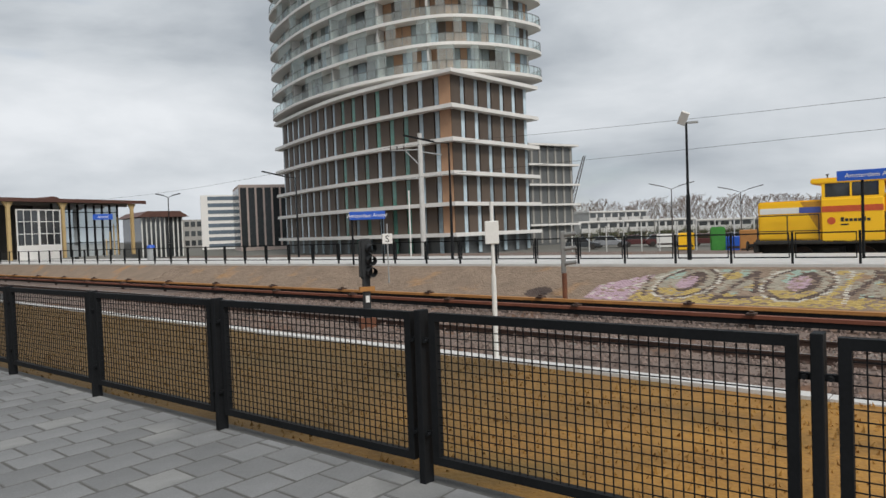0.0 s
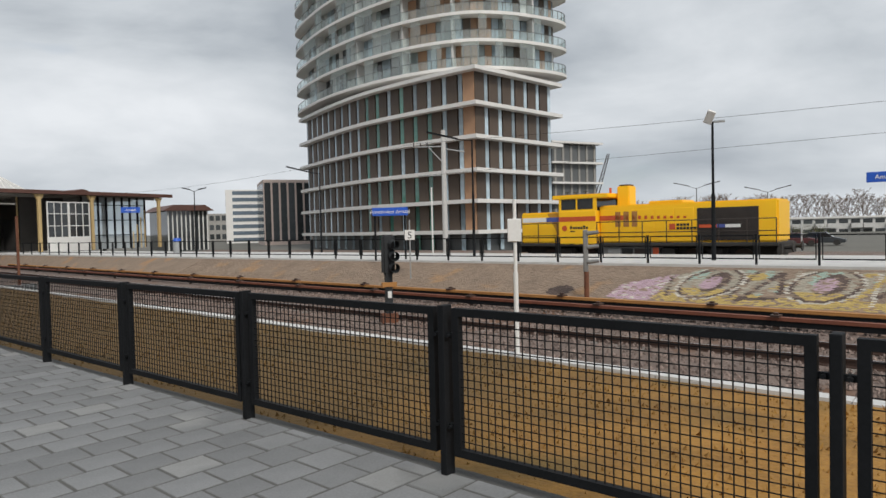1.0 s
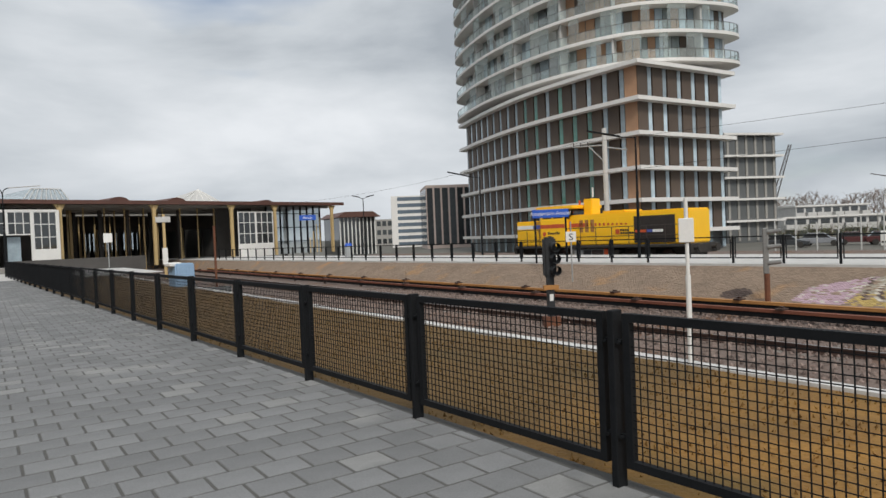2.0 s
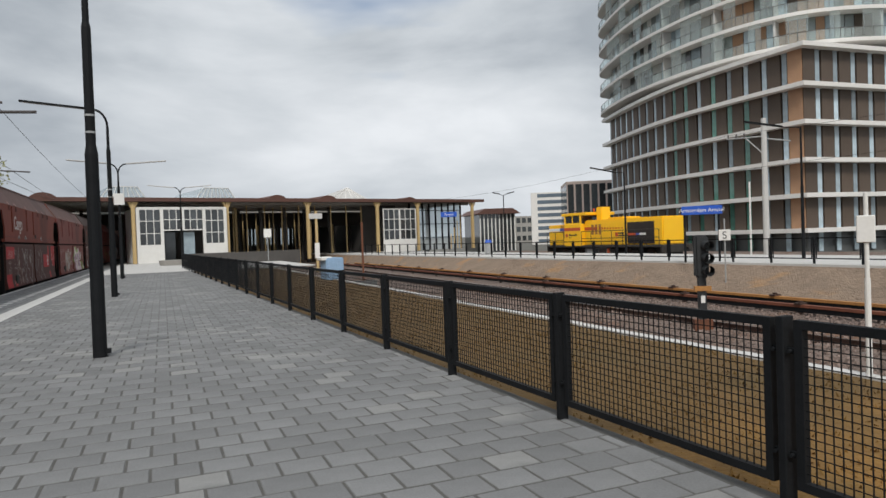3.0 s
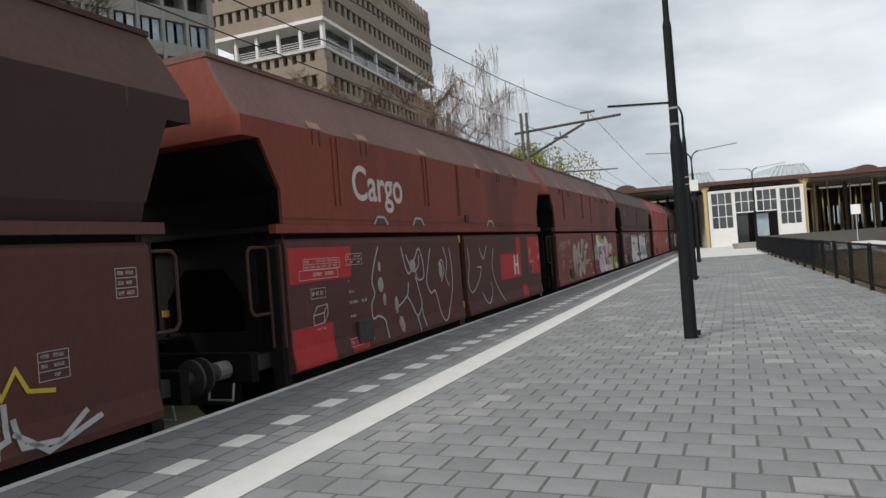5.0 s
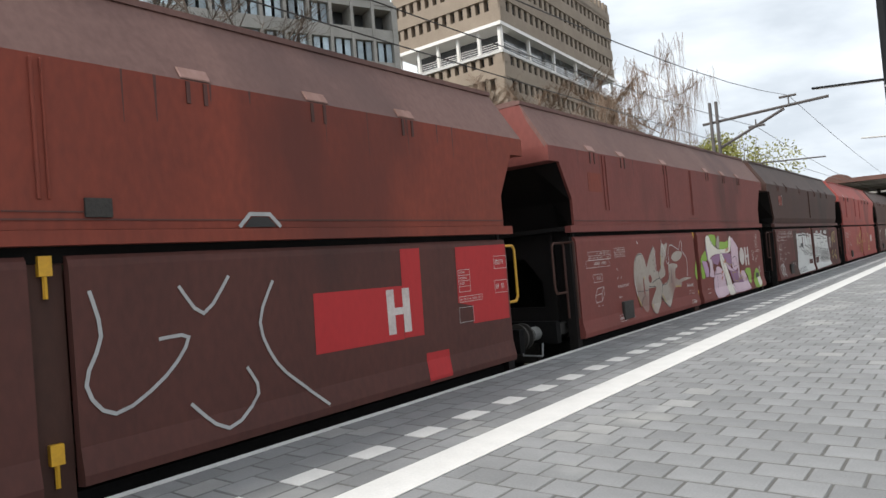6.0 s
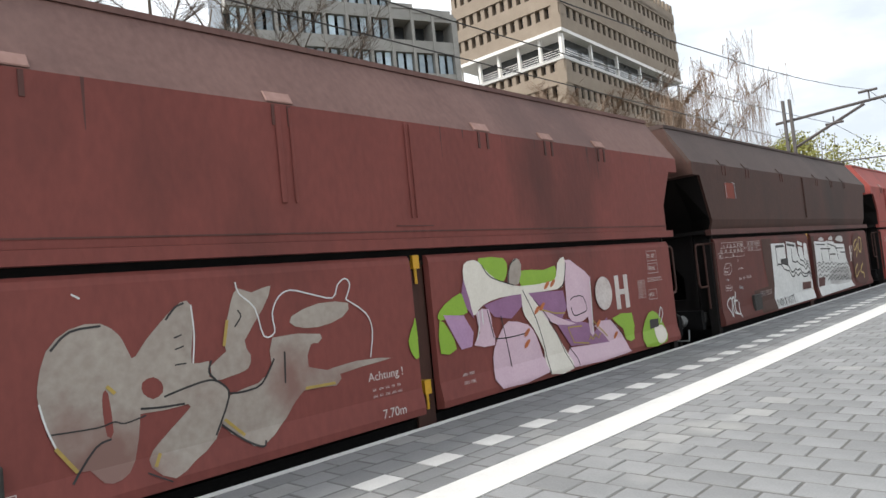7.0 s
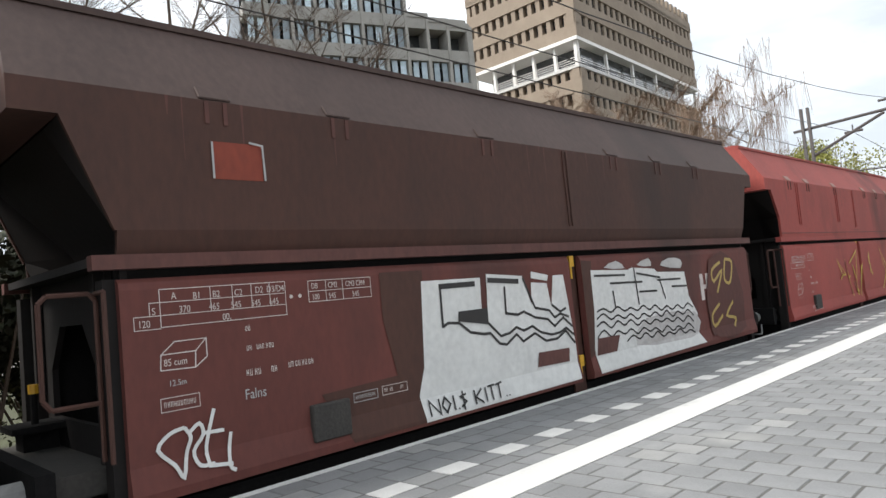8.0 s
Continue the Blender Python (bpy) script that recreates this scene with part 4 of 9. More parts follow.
def bars(parent, y, z, w, h, rows, cols, x, material, name="stencil_table", framed=True):
    """Unreadable stencilled data: a frame, rules and short bars."""
    bm = bmesh.new()

    def q(a, b, c, d):
        v = [bm.verts.new(p) for p in ((x, a, c), (x, b, c), (x, b, d), (x, a, d))]
        bm.faces.new(v)

    x = layer(x)
    t = 0.0065
    if framed:
        q(y, y + w, z, z + t), q(y, y + w, z + h - t, z + h), q(y, y + t, z + t, z + h - t), q(y + w - t, y + w, z + t, z + h - t)
        for i in range(1, rows):
            q(y + t, y + w - t, z + h * i / rows - t / 2, z + h * i / rows + t / 2)
    rnd = random.Random(int(y * 1000 + z * 77))
    for r in range(rows):
        for c in range(cols):
            if rnd.random() < 0.12:
                continue
            a = y + 0.03 + (w - 0.06) * c / cols
            b = a + (w - 0.06) / cols * rnd.uniform(0.5, 0.75)
            lo = z + h * (r + 0.32) / rows
            hh, p = h / rows * 0.38, a
            while p < b:
                ww = min(hh * 0.5, 0.035)
                for e in range(2):
                    q(p + e * ww * 0.6, p + e * ww * 0.6 + ww * 0.22, lo, lo + hh)
                k = rnd.choice((0.0, 0.42, 0.84))
                q(p + ww * 0.22, p + ww * 0.6, lo + hh * k, lo + hh * (k + 0.16))
                p += ww * 1.25
    fold(bm)
    return part(name, bm, material, parent)


def wagon(k, body, roof, doors, rail_colour, label):
    t = thing("hopper_wagon", label, "freight wagon", "freight train wagons", pose(TRACK_L, 0, 0))
    for s in (1, -1):
        piece("side_plate", wear(WS["side_plate", s, 1 if k in (0, 3, 5, 8) else 0], body), t)
        piece("roof_slope", wear(WS["roof_slope", s], roof), t)
        piece("hood", wear(WS["hood", s], body), t)
        # end colour carries the shade under the hood besides its dirt
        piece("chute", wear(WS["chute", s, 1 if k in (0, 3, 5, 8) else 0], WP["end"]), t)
        for n in (0, 1):
            d = piece("side_door", wear(WS["side_door", s, n], doors), t)
        bog = piece("bogie", wear(WS["bogie"], M["under"]), t, pose(0, s * 4.6, 0))
        for o in (-0.9, 0.9):
            piece("wheelset", wear(WS["wheelset"], M["under"]), bog, pose(0, o, -0.27))
        em = pose(0, s * (HL - 0.1), 0, 0, 0, 0 if s > 0 else 180)
        # recess, step and lever colours include the shade between the wagons
        for nm, c in (("end_wall", WP["shaded_soot"]), ("end_recess", M["shaded_black"]), ("end_flange", WP["shaded_soot"]), ("end_step", M["shaded_black"]), ("brake_lever", M["shaded_black"]), ("lever_knob", WP["yellow"])):
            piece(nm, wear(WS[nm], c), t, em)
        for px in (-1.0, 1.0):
            piece("end_post", wear(WS["end_post"], WP["shaded_soot"]), t, em @ pose(px, 0, 0))
        piece("coupler", wear(WS["coupler"], M["shaded_black"]), t, pose(0, s * (HL + 0.55), 0, 0, 0, 0 if s > 0 else 180))
        piece("handrail", wear(WS["handrail"], rail_colour if s > 0 else WP["dark"]), t, pose(0, s * (HL + 0.12), 0, 0, 0, 0) if s > 0 else pose(2.6, s * (HL + 0.12), 0, 0, 0, 180))
        piece("shunter_step", wear(WS["shunter_step"], M["galv"]), t, pose(0, s * HL, 0) if s > 0 else pose(1.6, s * HL, 0, 0, 0, 180))
        for bx in (-0.88, 0.88):
            m = pose(bx, s * (HL + 0.55), 0.30, 0, 0, 0 if s > 0 else 180)
            b = piece("buffer", wear(WS["buffer_case"], M["under_pale"]), t, m)
            piece("buffer_rod", wear(WS["buffer_rod"], M["under"]), b)
            piece("buffer_head", wear(WS["buffer_head"], M["under"]), b)
    piece("load_cover", wear(WS["load"], WP["dark"]), t)
    piece("top_rim", wear(WS["top_rim"], roof), t)
    piece("waist_rail", wear(WS["waist_rail"], body if k not in (0, 3, 5, 8) else WP["rim"]), t)
    piece("centre_bulkhead", wear(WS["centre_bulkhead"], WP["dark"]), t)
    # corner posts take the same shade-darkened colour as the ends
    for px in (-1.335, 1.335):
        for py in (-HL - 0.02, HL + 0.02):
            piece("corner_post", wear(WS["corner_post"], WP["shaded_soot"]), t, pose(px, py, 0))
    piece("underframe", wear(WS["underframe"], M["under"]), t)
    # floor, gap strip and headstocks are blackened for shade
    piece("hopper_floor", wear(WS["hopper_floor"], M["shaded_black"]), t)
    piece("top_seal", wear(WS["top_seal"], M["shaded_black"]), t)
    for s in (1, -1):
        piece("headstock", wear(WS["headstock"], M["shaded_black"]), t, pose(0, s * (HL + 0.55), 0))
    for z in (1.8, 0.32):
        piece("latch", wear(WS["latch"], WP["yellow"]), t, pose(1.41, 0, z))
    # pressed ribs and lifting eyes on the plate, drain hatches on the doors
    ribs = [(-0.05, -0.02, 2.4), (0.03, 0.05, 2.4)]
    if k not in (0, 3, 5, 8):
        ribs += [(-1.80, -1.74, 2.55), (-1.64, -1.61, 2.55), (-5.10, -5.06, 2.45), (-4.96, -4.94, 2.45)]
    for a, b, lo in ribs:
        bm = fresh((1.5, 1.52, a, b, lo, 3.53))
        bevel(bm, 0.006)
        part("rib", bm, body, t)
    if k not in (0, 3, 5, 8):
        part("seam", fresh((1.5, 1.508, -HL, HL, 2.235, 2.25)), WP["rim"], t)
        part("seam", fresh((1.5, 1.508, -0.3, 0.3, 2.30, 2.312)), WP["rim"], t)
    # thin runs of rust and dust below the roof edge
    rn = random.Random(40 + k)
    verts, faces = [], []
    for q in range(14):
        y, ww, ll = rn.uniform(-HL, HL), rn.uniform(0.006, 0.018), rn.uniform(0.1, 0.6)
        i = len(verts)
        verts += [(1.5015, y - ww, 3.56), (1.5015, y + ww, 3.56), (1.5015, y + ww * 0.3, 3.56 - ll), (1.5015, y - ww * 0.3, 3.56 - ll)]
        faces.append((i, i + 1, i + 2, i + 3))
    streaks = piece("rust_wash", quads("rust_wash", WP["rim"], verts, faces), t)
    tagged(streaks, kind="stuff")
    for y in (-5.5, -4.1, -1.72, 1.4, 2.9, 4.4):
        bm = bmesh.new()
        m = Matrix.Translation((1.485, y, 3.585)) @ pose(0, 0, 0, 0, -33, 0)
        box(bm, 0.0, 0.02, -0.16, 0.16, -0.02, 0.13, m)
        bevel(bm, 0.01)
        part("lifting_eye", bm, roof if k in (0, 3, 5, 8) else WP["eye"], t)
        for o in (-0.09, 0.09):
            bm = fresh((1.5, 1.512, y + o - 0.02, y + o + 0.02, 3.34, 3.55))
            part("eye_bracket", bm, WP["rim"], t)
    bm = fresh((1.46, 1.56, -4.75, -4.30, 0.26, 0.62))
    bevel(bm, 0.012)
    part("drain_hatch", bm, M["under"], t)
    return t


DOOR_X, PLATE_X = PLATE_W + 0.0, PLATE_W + 0.002
GR = dict(
    sky=mat("spray_sky_blue", (0.10, 0.42, 0.62), (0.07, 0.30, 0.50), 0.5, scale=1.2, fine=10, bump=0),
    deep=mat("spray_deep_blue", (0.02, 0.14, 0.30), None, 0.5, bump=0),
    navy=mat("spray_navy", (0.014, 0.015, 0.030), None, 0.5, bump=0),
    white=mat("spray_white", (0.66, 0.66, 0.64), (0.5, 0.5, 0.49), 0.55, scale=2, fine=12, bump=0),
    silver=mat("spray_silver", (0.37, 0.33, 0.28), (0.25, 0.20, 0.17), 0.5, scale=1.6, fine=14, bump=0, stain=(0.20, 0.11, 0.09), stain_at=0.56),
    black=mat("spray_black", (0.02, 0.018, 0.018), None, 0.5, bump=0),
    lime=mat("spray_lime", (0.24, 0.40, 0.03), (0.19, 0.33, 0.025), 0.5, scale=2, bump=0),
    lilac=mat("spray_lilac", (0.60, 0.44, 0.50), (0.50, 0.34, 0.41), 0.5, scale=2, bump=0),
    purple=mat("spray_purple", (0.28, 0.13, 0.25), (0.2, 0.09, 0.18), 0.5, scale=2, bump=0),
    cream=mat("spray_cream", (0.70, 0.66, 0.58), (0.58, 0.53, 0.46), 0.5, scale=2, bump=0),
    brown=WP["brown"],
    gold_dim=mat("spray_ochre", (0.42, 0.29, 0.06), (0.30, 0.21, 0.06), 0.55, scale=6, bump=0),
    pale=mat("spray_pale", (0.40, 0.40, 0.40), (0.3, 0.3, 0.3), 0.55, scale=3, fine=12, bump=0),
    gold=mat("spray_yellow", (0.55, 0.40, 0.03), None, 0.5, bump=0),
    orange=mat("spray_burnt_orange", (0.48, 0.13, 0.03), (0.34, 0.09, 0.03), 0.5, scale=5, bump=0),
    mauve=mat("spray_mauve", (0.42, 0.25, 0.40), (0.33, 0.19, 0.31), 0.5, scale=2, bump=0),
    chalk=mat("spray_thin_white", (0.48, 0.47, 0.46), (0.33, 0.31, 0.30), 0.6, scale=3, fine=14, bump=0),
    pink=mat("spray_pink", (0.50, 0.20, 0.36), (0.38, 0.14, 0.27), 0.5, scale=2, bump=0),
)


def data_panel(t, y, x=DOOR_X, c=None):
    """The stencilled tables at a wagon's front door."""
    c = c or WP["white"]
    bars(t, y + 0.12, 1.50, 0.95, 0.16, 2, 6, x, c)
    bars(t, y + 0.0, 1.36, 1.0, 0.14, 1, 3, x, c)
    bars(t, y + 1.25, 1.52, 0.5, 0.18, 2, 4, x, c)
    bars(t, y + 0.25, 1.08, 0.38, 0.15, 1, 3, x, c)
    strokes(t, "stencil_box", [[(y + 0.28, 0.70), (y + 0.55, 0.72), (y + 0.55, 0.86), (y + 0.28, 0.84), (y + 0.28, 0.70)],
                               [(y + 0.28, 0.84), (y + 0.38, 0.96), (y + 0.65, 0.98), (y + 0.55, 0.86)], [(y + 0.65, 0.98), (y + 0.65, 0.84), (y + 0.55, 0.72)]], 0.012, x, c)
    bars(t, y + 0.32, 0.60, 0.3, 0.07, 1, 3, x, c, framed=False)
    bars(t, y + 1.25, 1.22, 0.10, 0.10, 1, 1, x, c, framed=False)
    bars(t, y + 1.25, 1.05, 0.32, 0.10, 1, 3, x, c, framed=False)
    bars(t, y + 1.25, 0.86, 0.62, 0.14, 1, 6, x, c, framed=False)
    bars(t, y + 1.25, 0.66, 0.24, 0.11, 1, 2, x, c, framed=False)
    bars(t, y + 1.2, 0.12 + 0.12, 0.34, 0.13, 1, 3, x, c)
    bars(t, y + 1.62, 0.12 + 0.14, 0.3, 0.13, 1, 3, x, c)


def disc(y, z, r, n=20, rz=None):
    rz = rz or r
    return [(y + r * math.cos(2 * math.pi * i / n), z + rz * math.sin(2 * math.pi * i / n)) for i in range(n)]


def dot_h(t, y, z=0.92, size=0.62, dot=True):
    """The white dot and letter at the wagon's rear door."""
    if dot:
        part("white_dot", flat(disc(y - 0.42, z + size * 0.37, size * 0.36), DOOR_X), WP["white"], t)
    w, h = size * 0.56, size * 0.74
    bm = bmesh.new()
    for a, b, lo, hi in ((0, 0.13, 0, h), (w - 0.13, w, 0, h), (0.13, w - 0.13, h * 0.42, h * 0.58)):
        box(bm, DOOR_X, DOOR_X + 0.003, y + a, y + b, z + lo, z + hi)
    part("letter_h", bm, WP["white"], t)


def train():
    made = []
    spec = {
        -1: ("old", "roof", "brown", "dark", "brown hopper wagon with blue graffiti on its lower doors"),
        0: ("deep", "dark", "old", "dark", "dark brown hopper wagon with a large sky-blue graffiti on its doors"),
        1: ("red", "roof", "old", "yellow", "red-brown hopper wagon with white lettering and red paint patches"),
        2: ("brown", "roof", "brown", "dark", "wine-brown hopper wagon with silver and lime-lilac graffiti"),
        3: ("dark", "dusk", "wine", "dark", "dark brown hopper wagon with a white block graffiti"),
        4: ("bright", "bright", "bright", "dark", "faded red hopper wagon with scribbled doors"),
        5: ("dark", "dusk", "old", "dark", "dark brown dusty hopper wagon"),
        6: ("brown", "roof", "brown", "dark", "brown hopper wagon with scribbled doors"),
        7: ("red", "roof", "brown", "dark", "red-brown hopper wagon with scribbled doors"),
        8: ("old", "old", "old", "dark", "brown hopper wagon of the freight train"),
        9: ("brown", "roof", "brown", "dark", "brown hopper wagon of the freight train"),
    }
    for k, (b, r, d, h, label) in spec.items():
        made.append((k, wagon(k, WP[b], WP[r], WP[d], WP[h], label)))
    return dict(made)


TRAIN = train()


# ---- yellow shunting locomotive ----
LOCO_Z = -0.76


def locomotive():
    """Front (cab nose) at y = 0, body back to y = -14; x- is the side shown."""
    t = thing("locomotive", "yellow diesel shunting locomotive with red, white and blue stripes", "locomotive", "", pose(34.0, 22.9, LOCO_Z, 0, 0, 2.0))
    s = -1.5
    Y = M["yellow"]
    bm = fresh((-1.5, 1.5, -14.0, 0.1, 1.12, 1.30))
    bevel(bm, 0.03)
    part("frame_deck", bm, M["under"], t)
    bm = fresh((-1.3, 1.3, -2.6, 0.0, 1.30, 3.06))
    bevel(bm, 0.06, 2)
    part("short_hood", bm, Y, t)
    bm = fresh((-1.1, 1.1, -13.9, -4.9, 1.30, 3.32))
    bevel(bm, 0.08, 2)
    part("long_hood", bm, Y, t)
    # side doors standing proud on the long hood
    for i in range(5):
        bm = fresh((-1.118, -1.098, -5.95 - i * 1.02, -5.0 - i * 1.02, 1.36, 3.05))
        bevel(bm, 0.006)
        part("hood_door", bm, Y, t)
    bm = fresh((-1.5, 1.5, -4.9, -2.6, 1.18, 3.08))
    bevel(bm, 0.04)
    cab = part("cab", bm, Y, t)
    bm = bmesh.new()
    prism(bm, [(-4.85, 3.08), (-2.58, 3.08), (-2.75, 3.76), (-4.8, 3.76)], -1.42, 1.42, yz)
    part("cab_top", bm, M["glass_dark"], cab)
    for y0, y1 in ((-2.74, -2.62), (-3.75, -3.68), (-4.92, -4.72)):
        part("pillar", fresh((-1.47, -1.4, y0, y1, 3.08, 3.76)), Y, cab)
        part("pillar", fresh((1.4, 1.47, y0, y1, 3.08, 3.76)), Y, cab)
    part("window_rail", fresh((-1.475, -1.4, -4.9, -2.6, 3.07, 3.15)), Y, cab)
    bm = fresh((-1.5, 1.5, -5.6, -2.2, 3.74, 3.98))
    bevel(bm, 0.04, 2)
    part("cab_roof", bm, Y, cab, "pale yellow cab roof")
    bm = fresh((-0.45, 0.45, -6.35, -5.65, 3.25, 4.36))
    bevel(bm, 0.05, 2)
    part("exhaust_pipe", bm, Y, t)
    part("stack_cap", fresh((-0.35, 0.35, -6.25, -5.75, 4.36, 4.44)), M["grille"], t)
    bm = fresh((-0.9, 0.9, -9.4, -7.6, 3.30, 3.46))
    bevel(bm, 0.05, 2)
    part("roof_fairing", bm, Y, t)
    part("radiator_grille", fresh((-1.125, -1.09, -13.05, -10.2, 1.4, 3.0)), M["grille"], t)
    bm = bmesh.new()
    for i in range(14):
        box(bm, -1.14, -1.12, -13.0, -10.25, 1.44 + i * 0.112, 1.48 + i * 0.112)
    part("grille_slat", bm, M["under"], t)
    # stripes on the shown side
    part("white_stripe", fresh((-1.312, -1.298, -1.7, -0.08, 2.50, 2.76)), M["white"], t)
    part("blue_stripe", fresh((-1.312, -1.298, -2.55, -1.7, 2.50, 2.76)), M["blue_stripe"], t)
    part("red_stripe", fresh((s - 0.012, s + 0.01, -4.88, -2.62, 2.50, 2.76)), M["red_stripe"], t)
    part("red_stripe", fresh((-1.13, -1.117, -6.6, -4.95, 2.50, 2.76)), M["red_stripe"], t)
    for i in range(9):
        part("red_dash", fresh((-1.13, -1.117, -6.95 - i * 0.34, -6.80 - i * 0.34, 2.53, 2.53 + 0.2 - i * 0.012)), M["red_stripe"], t)
    part("grille_red_bar", fresh((-1.15, -1.141, -11.15, -10.3, 2.02, 2.18)), M["red_stripe"], t)
    part("grille_blue_bar", fresh((-1.15, -1.141, -11.55, -11.15, 2.02, 2.18)), M["blue_stripe"], t)
    part("grille_white_bar", fresh((-1.15, -1.141, -12.25, -11.55, 2.02, 2.18)), M["white"], t)
    bm = bmesh.new()
    tube(bm, (s - 0.002, -2.98, 2.12), (s - 0.012, -2.98, 2.12), 0.16, n=16)
    part("emblem", bm, M["red_stripe"], t)
    for i in range(7):
        part("name_bar", fresh((s - 0.012, s - 0.002, -3.45 - i * 0.16, -3.33 - i * 0.16, 2.08, 2.20 + (0.06 if i in (0, 5) else 0))), M["signal"], t)
    part("name_bar", fresh((s - 0.012, s - 0.002, -3.62, -3.33, 1.92, 1.98)), M["signal"], t)
    for i in range(8):
        part("name_bar", fresh((-1.135, -1.12, -9.3 - i * 0.17, -9.17 - i * 0.17, 1.96, 2.08)), M["signal"], t)
        if i < 4:
            part("name_bar", fresh((-1.135, -1.12, -9.3 - i * 0.17, -9.17 - i * 0.17, 2.14, 2.26)), M["signal"], t)
    part("emblem", fresh((-1.135, -1.12, -9.1, -8.8, 1.96, 2.26)), M["red_stripe"], t)
    for i in range(3):
        part("vent", fresh((-1.13, -1.119, -6.15 - i * 0.47, -5.85 - i * 0.47, 2.15, 2.95)), M["orange_cover"], t)
    # handrails along the walkway
    bm = bmesh.new()
    for z in (1.85, 2.42):
        tube(bm, (-1.47, -13.9, z), (-1.47, -4.9, z), 0.025, n=6)
    y = -13.9
    while y < -4.9:
        tube(bm, (-1.47, y, 1.3), (-1.47, y, 2.42), 0.025, n=6)
        y += 1.28
    for y in (-2.5, -1.25, 0.0):
        tube(bm, (-1.49, y, 1.3), (-1.49, y, 2.42), 0.025, n=6)
    for z in (1.72, 2.42):
        tube(bm, (-1.49, -2.5, z), (-1.49, 0, z), 0.025, n=6)
    part("handrail", bm, M["grille"], t)
    # running gear
    part("frame_beam", fresh((-0.7, 0.7, -13.9, 0.0, 0.25, 1.12)), M["under"], t)
    for c in (-2.9, -11.1):
        bm = fresh((-1.15, -0.95, c - 1.7, c + 1.7, 0.35, 0.75), (0.95, 1.15, c - 1.7, c + 1.7, 0.35, 0.75), (-1.0, 1.0, c - 0.5, c + 0.5, 0.4, 1.0))
        box(bm, -1.2, -1.1, c - 0.3, c + 0.3, 0.3, 0.9)
        bg = part("bogie", bm, M["under"], t)
        for o in (-1.2, 1.2):
            bm = bmesh.new()
            for q in (-1, 1):
                tube(bm, (q * 0.70, c + o, 0.5), (q * 0.82, c + o, 0.5), 0.5, n=20)
            tube(bm, (-0.75, c + o, 0.5), (0.75, c + o, 0.5), 0.1)
            part("wheelset", bm, M["rail"], bg)
    part("fuel_tank", fresh((-1.3, 1.3, -8.3, -5.2, 0.45, 1.08)), M["under_pale"], t)
    part("air_tank", fresh((-1.25, 1.25, -9.1, -8.4, 0.35, 1.0)), M["under"], t)
    for y, d in ((0.1, 1), (-14.0, -1)):
        part("buffer_beam", fresh((-1.4, 1.4, y - 0.1, y + 0.1, 0.75, 1.25)), M["under"], t)
        for bx in (-0.88, 0.88):
            bm = bmesh.new()
            tube(bm, (bx, y, 1.05), (bx, y + d * 0.45, 1.05), 0.1, n=10)
            tube(bm, (bx, y + d * 0.45, 1.05), (bx, y + d * 0.5, 1.05), 0.23, n=16)
            part("buffer", bm, M["under"], t)
    # boxes and grilles along the frame
    for y0, y1, z0, z1, m in ((-7.9, -7.0, 0.6, 1.0, "grille"), (-6.9, -6.3, 0.6, 1.0, "signal"), (-6.2, -5.5, 0.62, 0.98, "galv"), (-8.3, -8.0, 0.7, 1.05, "red_stripe")):
        part("tank_panel", fresh((-1.33, -1.3, y0, y1, z0, z1)), M[m], t)
    for c in (-2.9, -11.1):
        for o in (-1.2, 1.2):
            part("axle_box", fresh((-1.26, -1.1, c + o - 0.2, c + o + 0.2, 0.35, 0.68)), M["under_pale"], t)
    bm = bmesh.new()
    prism(bm, [(-2.58, 2.45), (-2.58, 3.0), (-1.75, 3.0), (-2.45, 1.75), (-2.58, 1.75)], -1.306, -1.3, yz)
    part("soot_smear", bm, M["soot_yellow"], t, "brown exhaust grime on the yellow hood")
    for y in (-2.75, -3.3, -3.9):
        bm = bmesh.new()
        tube(bm, (-0.7, y, 3.98), (-0.7, y, 4.16), 0.03, n=6)
        tube(bm, (-0.95, y, 4.14), (-0.45, y, 4.18), 0.03, n=6)
        part("roof_aerial", bm, M["signal"], t)
    for bx in (-0.9, 0.9):
        bm = bmesh.new()
        tube(bm, (bx, 0.0, 2.3), (bx, 0.06, 2.3), 0.1, n=12)
        part("headlight", bm, M["white"], t)
    bm = bmesh.new()
    tube(bm, (-0.3, -5.2, 3.98), (-0.3, -5.2, 4.3), 0.07, n=8)
    part("beacon", bm, M["red_stripe"], t)
    return t


LOCO = locomotive()


# ---- station hall ----
ST_ANG = 12.8


def front_y(x):
    return 70.5 + 0.227 * (x + 14)


def st_pose(x, back=0.0, z=0.0):
    a = radians(ST_ANG)
    return pose(x - math.sin(a) * back, front_y(x) + math.cos(a) * back, z, 0, 0, ST_ANG)


